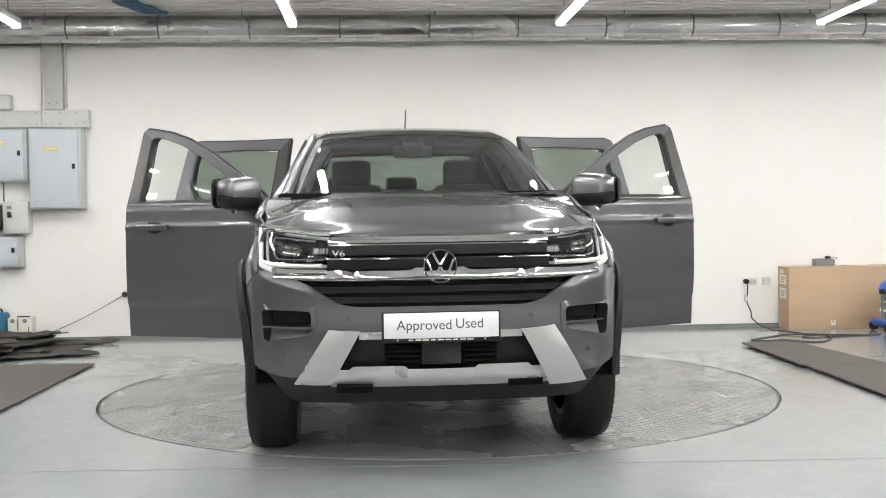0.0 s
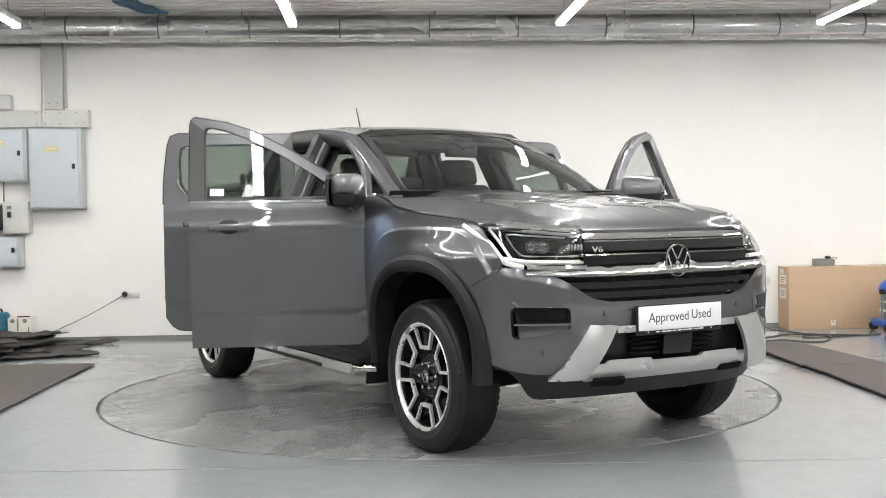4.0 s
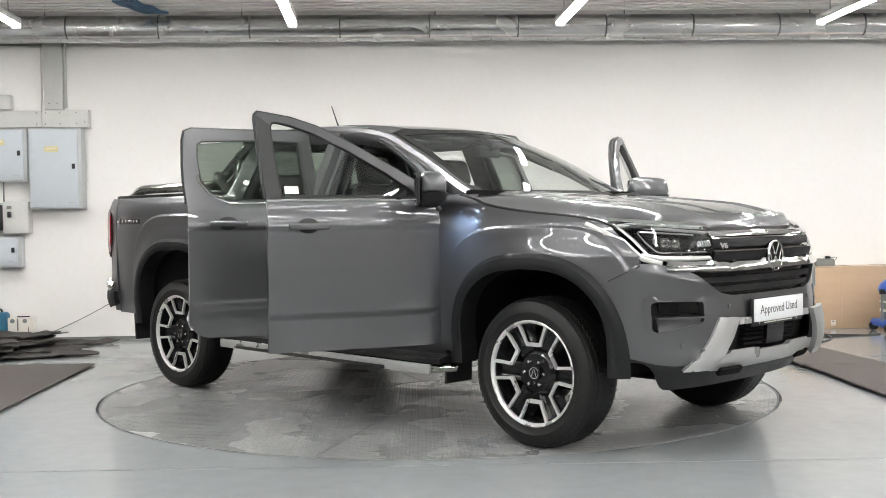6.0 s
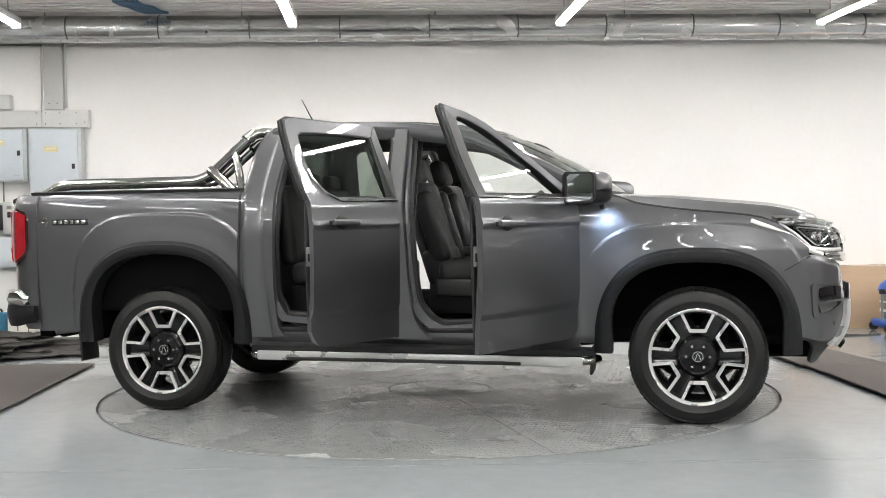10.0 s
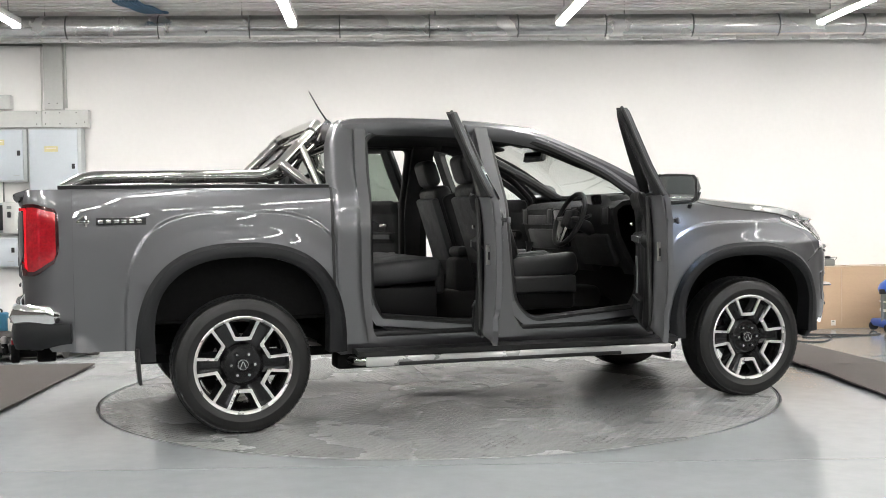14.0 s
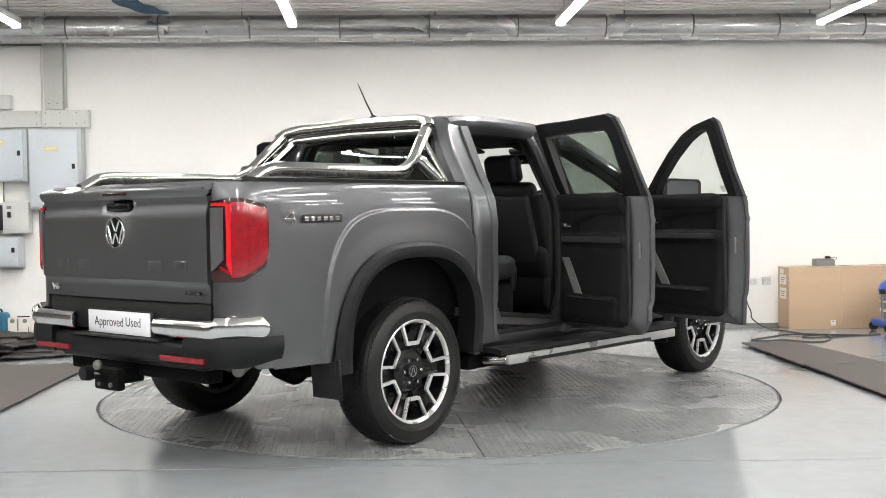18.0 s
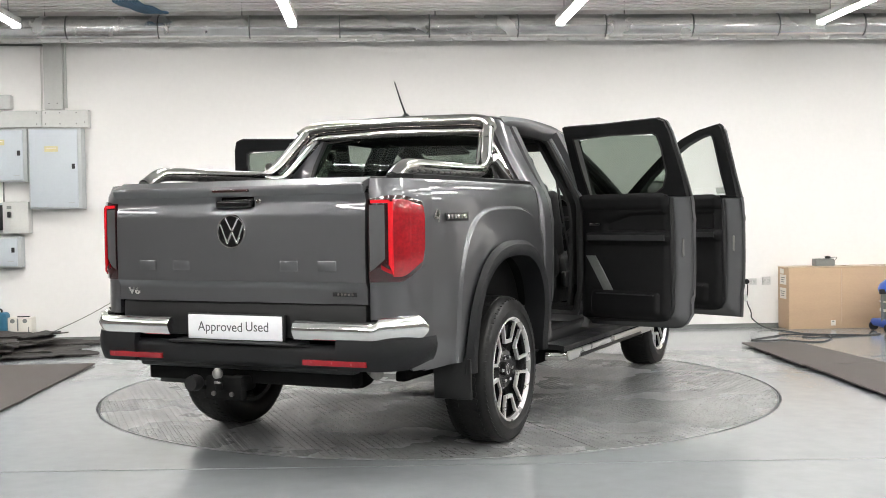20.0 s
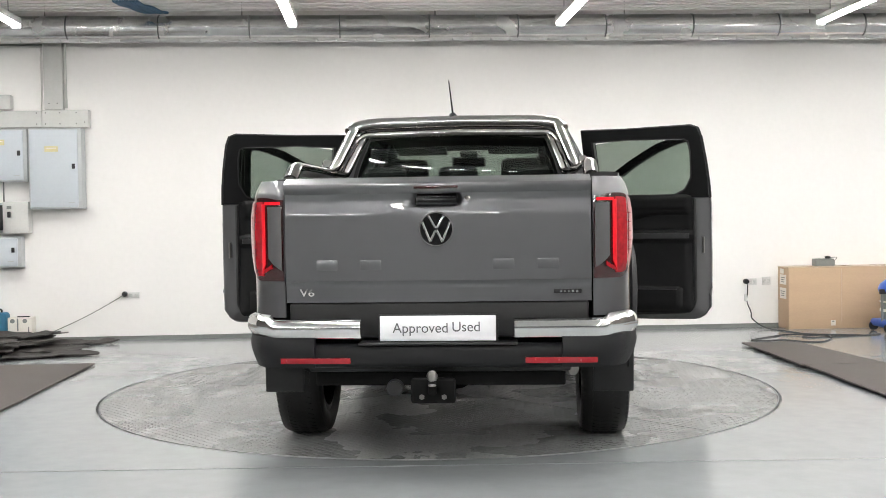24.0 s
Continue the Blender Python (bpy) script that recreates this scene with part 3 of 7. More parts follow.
def build_nose():
    # painted bumper: centre band and the two corners round the lamp pockets
    bm = face(-0.936, 0.936, lambda y: cover_low(abs(y)), lambda y: cover_top(abs(y)), 230, 70,
              cover_off, 0.025)
    pocket = [(0.572, 0.690), (0.572, 0.762), (0.577, 0.774), (0.588, 0.780), (0.80, 0.786), (0.816, 0.782), (0.826, 0.770), (0.828, 0.75), (0.828, 0.635), (0.825, 0.617), (0.812, 0.606), (0.79, 0.606), (0.60, 0.650), (0.582, 0.658), (0.575, 0.67)]
    pocket = [(0.70 + (a - 0.70) * 0.92, 0.70 + (b - 0.70) * 0.88) for a, b in pocket]
    inner = [(0.70 + (a - 0.70) * 0.955, 0.70 + (b - 0.70) * 0.925) for a, b in pocket]
    gone = []
    for f in bm.faces:
        c = f.calc_center_median()
        if c.x > 2.36 and inside(0.70 + (abs(c.y) - 0.70) * 0.985, 0.70 + (c.z - 0.70) * 0.97, pocket):
            gone.append(f)
    bmesh.ops.delete(bm, geom=gone, context="FACES")
    tp("bumper_cover", bm, "paint", "grey painted front bumper")
    for s in (-1, 1):
        # lamp pocket: black frame, dark inside, fog lamp and a painted blade
        tp("lamp_pocket", face(s * 0.565, s * 0.83, 0.610, 0.81, 12, 6, -0.055, 0.01), "black", "black bumper pocket")
        bm = bmesh.new()
        bm = ring([(s * (0.70 + (a - 0.70) * 1.16), 0.70 + (b - 0.70) * 1.27) for a, b in pocket], [(s * a, b) for a, b in inner], lambda a, b, d: nose(a, b, cover_off(a, (b - cover_low(abs(a))) / (cover_top(abs(a)) - cover_low(abs(a)))) + 0.004 - d), 0.06)
        face(s * 0.580, s * 0.822, 0.688, 0.697, 8, 1, 0.002, 0.05, bm)
        tp("pocket_frame", bm, "paint", "painted frame of the bumper pocket")
        tp("fog_lamp", face(s * 0.665, s * 0.725, 0.735, 0.760, 6, 3, -0.04, 0.01), "dark_chrome", "small clear fog lamp")
        tp("fog_lens", face(s * 0.60, s * 0.80, 0.710, 0.772, 8, 3, -0.025, 0.012), "gloss_black")
        tp("pocket_blade", face(s * 0.585, s * 0.815, 0.620, 0.690, 12, 4, lambda y, v: -0.012 - 0.020 * v, 0.012), "paint_dark", "grey blade under the fog lamp")
        # silver skid arms
        def arm(u, v, s=s):
            y = lerp(lerp(0.665, 0.505, v), lerp(0.50, 0.365, v), u)
            z = lerp(lerp(0.425, 0.685, v), lerp(0.425, 0.675, v), u)
            return nose(s * y, z, 0.028 + 0.012 * math.sin(math.pi * u))
        tp("skid_arm", shell(arm, 8, 16, 0.03), "silver", "silver painted skid arm")
        tp("tow_eye_cover", face(s * 0.31, s * 0.47, 0.404, 0.434, 8, 2, 0.036, 0.02), "under", "black tow-eye opening")
    tp("skid_bar", face(-0.50, 0.50, 0.414, lambda y: 0.498 + 0.016 * smooth(0.42 - abs(y), 0, 0.02) * smooth(abs(y) - 0.15, 0, 0.02), 104, 6, lambda y, v: 0.016 + 0.014 * math.sin(math.pi * v), 0.03), "silver", "silver painted skid bar")
    tp("skid_lip", face(-0.37, 0.37, 0.640, 0.672, 40, 2, 0.026, 0.03), "silver")
    tp("lower_grille", face(-0.53, 0.53, 0.47, 0.66, 24, 3, -0.06, 0.01), "black", "black lower grille")
    for k in range(5):
        tp("grille_slat", face(-0.26, 0.26, 0.525 + 0.024 * k, 0.535 + 0.024 * k, 16, 1, -0.02, 0.03), "under")
    tp("radar_cover", face(-0.09, 0.09, 0.52, 0.635, 6, 3, 0.006, 0.02), "gloss_black", "gloss black sensor cover")
    tp("valance", face(-0.93, 0.93, lambda y: 0.325 + 0.15 * smooth(abs(y), 0.66, 0.90), lambda y: 0.47 + 0.03 * smooth(abs(y), 0.6, 0.9), 60, 6, -0.012, 0.02), "black", "black plastic lower valance")
    # lower mouth
    tp("mouth", face(-0.74, 0.74, lambda y: cover_top(abs(y)) - 0.02, lambda y: 0.93 + 0.01 * smooth(abs(y), 0.5, 0.74), 48, 4, -0.035, 0.01), "gloss_black", "gloss black lower mouth of the grille")
    for z in (0.815, 0.862):
        tp("mouth_bar", face(-0.52 - (z - 0.815) * 1.6, 0.52 + (z - 0.815) * 1.6, z - 0.014, z + 0.014, 32, 2, -0.012, 0.02), "flare")
    # upper grille
    tp("grille_back", face(-0.52, 0.52, 0.92, 1.10, 32, 3, -0.04, 0.01), "black", "black grille back")
    for z in (0.985, 1.048):
        tp("grille_bar", face(-0.515, 0.515, z - 0.026, z + 0.020, 40, 3, lambda y, v: 0.002 + 0.012 * v, 0.02), "flare", "black grille bar")
        tp("grille_bar_line", face(-0.515, 0.515, z + 0.018, z + 0.024, 40, 1, 0.016, 0.012), "dark_chrome")
    tp("chrome_bar", face(-0.76, 0.76, lambda y: 0.902 + 0.014 * smooth(abs(y), 0.5, 0.76), lambda y: 0.942 + 0.008 * smooth(0.40 - abs(y), 0, 0.05) - 0.014 * smooth(abs(y), 0.5, 0.76) + 0.012 * smooth(0.14 - abs(y), 0, 0.03) + 0.01 * smooth(abs(y) - 0.40, 0, 0.03), 80, 8,
                                  lambda y, v: 0.010 + 0.016 * (1 - v) * smooth(v, -0.05, 0.15) + 0.006 * math.sin(math.pi * v), 0.02), "chrome", "bright chrome lower grille bar")
    tp("chrome_bar", face(-0.52, 0.52, 1.074, 1.104, 48, 8, lambda y, v: 0.008 + 0.015 * (1 - v) * smooth(v, -0.05, 0.15) + 0.006 * math.sin(math.pi * v), 0.02), "chrome", "bright chrome upper grille bar")
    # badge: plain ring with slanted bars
    m = Matrix.Translation((2.622, 0, 0.968)) @ pose(0, 0, 0, 90, 0, 90)
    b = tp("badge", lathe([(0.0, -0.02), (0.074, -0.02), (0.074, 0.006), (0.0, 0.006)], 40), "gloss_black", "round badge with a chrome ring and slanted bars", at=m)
    badge_face(b)
    plate("front_plate", look_plate((2.648, 0, 0.700), 0))
    for s in (-1, 1):
        seam = [(x, s * (hood_half(x) + 0.006), hood_line(x) + 0.003) for x in [lerp(1.22, 2.20, q / 24) for q in range(25)]]
        tp("bonnet_gap", tube(seam, 0.0075, 6), "seal", "dark gap beside the bonnet")
        seam = [(x, s * (width(x, z) + 0.001), z) for x, z in [(lerp(2.37, 2.225, q / 10), lerp(0.945, 0.868, q / 10)) for q in range(11)]]
        tp("wing_gap", tube(seam, 0.0035, 6), "seal", "dark gap between wing and bumper")
    lettering("engine_badge", "V6", 0.040, "alloy", truck, BODY @ Matrix.Translation(nose(-0.46, 1.030, 0.030)) @ pose(0, 0, 0, 90, 0, 90 - 7), 0.003, "chrome letters", 1.35)
    for y in (-0.70, 0.70, -0.42, 0.42):
        z = 0.735 if abs(y) < 0.6 else 0.56
        tp("parking_sensor", lathe([(0, 0), (0.012, 0), (0.012, 0.004), (0, 0.006)], 16), "paint_dark", at=Matrix.Translation(nose(y, z, 0.008)) @ pose(0, 0, 0, 0, 90, 0))


def badge_face(b, r=0.080):
    part("badge_ring", lathe([(r - 0.010, 0.0), (r, 0.0), (r, 0.008), (r - 0.003, 0.014), (r - 0.008, 0.014), (r - 0.010, 0.008), (r - 0.010, 0.0)], 48), "chrome", b)

    def bar(x0, y0, x1, y1, w=0.0055):
        bm = tube([(x0, y0, 0.006), (x1, y1, 0.006)], w, 10)
        part("badge_bar", bm, "chrome", b)
    k = r / 0.08
    for s in (-1, 1):
        bar(s * 0.034 * k, 0.060 * k, 0.004 * s * k, 0.006 * k)
        bar(s * 0.062 * k, 0.032 * k, s * 0.027 * k, -0.056 * k)
        bar(s * 0.027 * k, -0.056 * k, s * 0.002 * k, -0.004 * k)


def look_plate(c, rear):
    return Matrix.Translation(c) @ pose(0, 0, 0, 90, 0, -90 if rear else 90)


def plate(name, m):
    p = tp("number_plate", box((0, 0, 0), (0.524, 0.114, 0.008), 0.003), "plate", "white plate reading Approved Used", at=m)
    lettering("plate_text", "Approved", 0.064, "ink", p, Matrix.Translation((-0.078, 0.0, 0.0045)), 0.0006, "", 0.98)
    lettering("plate_text", "Used", 0.064, "ink", p, Matrix.Translation((0.128, 0.0045, 0.0045)), 0.0006, "", 0.98)
    part("plate_holder", box((0, -0.008, -0.012), (0.544, 0.142, 0.014), 0.004), "black", p, "black plate holder")
    # small print too small to read
    for k in range(9):
        part("print_bar", box((-0.14 + 0.034 * k, -0.0665, -0.004), (0.022 + 0.008 * ((k * 7) % 3) / 2, 0.006, 0.004)), "label", p)
    for s in (-1, 1):
        part("screw_cap", lathe([(0, 0.0), (0.005, 0.0), (0.004, 0.003), (0, 0.003)], 10), "label", p, at=Matrix.Translation((s * 0.20, -0.0665, -0.006)))


lamp_top = curve([(0.50, 1.112), (0.62, 1.118), (0.74, 1.128), (0.82, 1.136), (0.915, 1.150)])
lamp_low = curve([(0.50, 0.945), (0.62, 0.945), (0.71, 0.948), (0.75, 0.954), (0.80, 0.975), (0.86, 1.045), (0.915, 1.132), (0.94, 1.14)])


def build_headlamps():
    for s in (-1, 1):
        hl = tp("headlamp", face(s * 0.512, s * 0.915, lambda y: lamp_low(abs(y)) + 0.004, lambda y: lamp_top(abs(y)) - 0.002, 24, 5, -0.06, 0.012), "gloss_black", "dark headlamp edged by white light guides")
        hl.matrix_basis = BODY

        def sub(name, bm, mt, label=""):
            part(name, bm, mt, hl, label)
        sub("lamp_glass", face(s * 0.512, s * 0.930, lambda y: lamp_low(abs(y)) + 0.004, lambda y: lamp_top(abs(y)) - 0.002, 28, 6, 0.004, 0.003), "lens")
        def line(pts, off, r, n=8):
            return tube(bend([nose(s * y, z, off) for y, z in pts], 0.02, 4), r, n)
        sub("light_guide", line([(0.516, 1.094), (0.64, 1.104), (0.75, 1.114), (0.898, 1.136), (0.868, 1.066), (0.818, 0.988), (0.785, 0.970), (0.66, 0.970), (0.516, 0.970)], -0.012, 0.0075), "white_led", "white daytime-light strip")
        # thick plain white at edge and foot stands in for the lamp's glow
        sub("lamp_reflector", line([(0.932, 1.146), (0.893, 1.066), (0.838, 0.976), (0.77, 0.952)], 0.002, 0.013), "white_trim", "white light guide along the lamp's edge")
        sub("light_guide", line([(0.842, 0.992), (0.78, 0.978), (0.68, 0.974), (0.54, 0.974)], 0.002, 0.011), "white_trim", "white light guide along the lamp's foot")
        sub("lamp_bezel", line([(0.60, 1.085), (0.70, 1.090), (0.855, 1.104), (0.832, 1.050), (0.790, 1.004), (0.72, 1.000), (0.54, 1.000)], -0.020, 0.0045), "chrome", "thin chrome bezel")
        sub("chrome_edge", face(s * 0.512, s * 0.92, lambda y: lamp_top(abs(y)) - 0.003, lambda y: lamp_top(abs(y)) + 0.010, 30, 2, lambda y, v: 0.012 - 0.007 * v, 0.02), "chrome")
        sub("chrome_edge", face(s * 0.512, s * 0.76, lambda y: lamp_low(abs(y)) - 0.012, lambda y: lamp_low(abs(y)) + 0.004, 24, 2, lambda y, v: 0.014 - 0.009 * v, 0.02), "chrome")
        for y, z, r in ((0.765, 1.045, 0.024), (0.715, 1.043, 0.024)):
            m = Matrix.Translation(nose(s * y, z, -0.045)) @ pose(0, 0, 0, 0, 90, s * 22)
            ob = part("projector", lathe([(0, 0), (r, 0), (r, 0.012), (r * 0.8, 0.020), (0, 0.026)], 24), "dark_chrome", hl, "round projector lens")
            ob.matrix_basis = m
            ob = part("projector_ring", lathe([(r, 0.0), (r + 0.005, 0.0), (r + 0.005, 0.018), (r, 0.018), (r, 0.0)], 24), "chrome", hl)
            ob.matrix_basis = m
        for k in range(5):
            sub("led_cell", face(s * (0.524 + 0.016 * k), s * (0.530 + 0.016 * k), 1.026, 1.048, 2, 2, -0.02, 0.02), "white_led")
        sub("lamp_step", face(s * 0.52, s * 0.74, 0.980, 0.996, 10, 2, -0.030, 0.02), "gloss_black")


# -- bonnet, screen, roof --
hood_c = curve([(1.20, 1.335), (1.42, 1.318), (1.64, 1.300), (1.94, 1.272), (2.17, 1.248), (2.30, 1.222), (2.40, 1.194), (2.47, 1.160), (2.52, 1.122)])
hood_half = curve([(1.15, 0.862), (1.32, 0.868), (1.71, 0.872), (2.0, 0.840), (2.14, 0.815), (2.28, 0.785), (2.40, 0.74), (2.5, 0.60)])


def hood_z(x, y):
    a = abs(y)
    h = hood_half(x)
    z = hood_c(x) - 0.018 * (a / 0.6) ** 2
    edge = hood_line(x) if x < 2.2 else lerp(hood_line(2.2), 1.10, (x - 2.2) / 0.3)
    low = hood_c(x) - 0.018 * (0.62 / 0.6) ** 2
    q = smooth(a, 0.62, h)
    if a > 0.60:
        z = lerp(min(z, low), edge, q)
    ridge = lerp(0.47, 0.36, clamp((x - 1.4) / 1.0))
    z += 0.010 * (smooth(a, ridge, ridge + 0.022) - smooth(a, ridge + 0.03, ridge + 0.22)) * smooth(x, 1.4, 1.6) * (1 - smooth(x, 2.3, 2.5))
    z -= 0.005 * (smooth(a, 0.14, 0.155) - smooth(a, 0.155, 0.34)) * smooth(x, 1.5, 1.8) * (1 - smooth(x, 2.3, 2.5))
    return z


def build_top():
    def f(u, v):
        t = v * 2 - 1
        yf = t * 0.86
        front = nose(yf, 1.118, -0.006)
        yr = t * 0.858
        rear_x = 1.36 - 0.17 * abs(t) ** 2.2
        w = 1 - (1 - u) ** 1.5
        x = lerp(rear_x, front.x, w)
        y = math.copysign(min(abs(t) * hood_half(x), abs(lerp(yr, front.y, w)) + 0.03), t)
        rim = lamp_top(abs(y)) + 0.006
        return (x, y, lerp(hood_z(x, y), rim, smooth(w, 0.945, 1.0)))
    tp("bonnet", shell(f, 44, 130, 0.014), "paint")
    tp("cowl", shell(lambda u, v: (lerp(1.20, 1.42, u) - 0.19 * abs(v * 2 - 1) ** 2.2, (v * 2 - 1) * 0.80, lerp(1.325, 1.300, u)), 4, 24, 0.01), "black", "black scuttle panel")
    # windscreen
    def screen(u, v, off=0.0):
        t = v * 2 - 1
        half = lerp(0.740, 0.592, u)
        x = lerp(1.355 - 0.20 * t * t, 0.515 - 0.10 * t * t, u) + 0.035 * math.sin(math.pi * u)
        z = lerp(1.300 + 0.012 * t * t, 1.740 - 0.034 * t * t, u) + 0.020 * math.sin(math.pi * u)
        return Vector((x + off * 0.4, t * half, z + off))
    gl = tp("windscreen", shell(screen, 16, 20, 0.005), "glass", "clear laminated windscreen")
    gl.visible_shadow = False
    bm = bmesh.new()
    shell(lambda u, v: screen(lerp(0.93, 1.0, u), v, 0.003), 2, 20, 0.004, bm)
    for s in (0, 1):
        shell(lambda u, v: screen(u, (0.03 * v) if s == 0 else 1 - 0.03 * v, 0.003), 16, 2, 0.004, bm, 1)
    shell(lambda u, v: screen(lerp(0, 0.05, u), v, 0.003), 2, 20, 0.004, bm)
    tp("screen_border", bm, "seal", "black printed screen border")
    # roof
    roof_c = curve([(-0.90, 1.782), (-0.82, 1.802), (-0.6, 1.813), (-0.3, 1.815), (0.0, 1.806), (0.25, 1.785), (0.42, 1.760), (0.52, 1.738)])
    roof_h = curve([(-0.90, 0.592), (-0.6, 0.618), (0.0, 0.630), (0.52, 0.612)])

    def roof(u, v):
        t = v * 2 - 1
        x = lerp(-0.885, 0.515 - 0.10 * t * t, u)
        y = t * roof_h(x)
        z = roof_c(x) - 0.022 * t * t - 0.030 * smooth(abs(t), 0.86, 1.0)
        return (x, y, z)
    tp("roof", shell(roof, 24, 30, 0.02), "paint")
    tp("headliner", shell(lambda u, v: (lerp(-0.84, 0.47, u), (v * 2 - 1) * 0.60, roof(u, v)[2] - 0.045), 8, 10, 0.02), "headliner", "dark grey headliner")
    for s in (-1, 1):
        # roof rail and A-pillar in one sweep, and gutter
        rail = [(-0.93, 0.595, 1.710), (-0.80, 0.612, 1.748), (-0.5, 0.628, 1.757), (-0.1, 0.632, 1.746), (0.14, 0.632, 1.725), (0.42, 0.634, 1.676), (0.62, 0.668, 1.600), (0.85, 0.712, 1.497), (1.05, 0.748, 1.392), (1.20, 0.770, 1.318)]
        ry, rz = curve([(p[0], p[1]) for p in rail]), curve([(p[0], p[2]) for p in rail])

        def r(u, v, s=s):
            x = lerp(-0.86, 1.21, u)
            a = lerp(-0.5, 1.0, v) * math.pi * 0.62
            k = 0.030 + 0.010 * (1 - smooth(x, 0.2, 0.6))
            return (x, s * (ry(x) - 0.022 + k * math.sin(a + 0.9) * 0.9), rz(x) - 0.030 + k * math.cos(a + 0.2))
        tp("roof_rail", shell(r, 40, 8, 0.03), "paint")
        q = [(x, s * (ry(x) - 0.035), rz(x) - 0.045) for x in [lerp(-0.90, 1.15, i / 24) for i in range(25)]]
        tp("door_seal", tube(q, 0.016, 8), "seal", "black door seal")
        q = [(x, s * (ry(x) - 0.085), rz(x) - 0.03) for x in [lerp(0.15, 1.15, i / 16) for i in range(17)]]
        tp("pillar_trim", tube(q, 0.035, 10), "headliner", "dark pillar trim")
        q = [Vector((x, s * (ry(x) - 0.125), rz(x) - 0.05)) for x in (0.45, 0.50, 0.60, 0.70, 0.74)]
        tp("grab_handle", tube(bend(q, 0.04), 0.012, 8), "trim", "grab handle on the screen pillar")
    # aerial
    tp("aerial_base", lathe([(0.0, 0.03), (0.012, 0.028), (0.03, 0.008), (0.036, 0.0), (0.0, 0.0)], 20), "black", at=Matrix.Translation((-0.80, 0.03, 1.806)))
    tp("aerial", tube([(-0.80, 0.03, 1.825), (-0.85, 0.036, 1.90), (-0.916, 0.046, 2.020)], [0.006, 0.005, 0.003], 8), "black", "thin black roof aerial")


# -- cab flank: pillars and sills behind the doors --
def strip(pts0, pts1, name, mt, thick=0.05, label="", nv=4, s=-1, off=0.0):
    """A flank panel between two lines of (x, z) pairs of equal count."""
    k = len(pts0) - 1

    def f(u, v):
        i = min(k, int(round(u * k)))
        x, z = lerp(pts0[i][0], pts1[i][0], v), lerp(pts0[i][1], pts1[i][1], v)
        return (x, s * (cab_half(x, z) + off), z)
    tp(name, shell(f, k, nv, thick), mt, label)


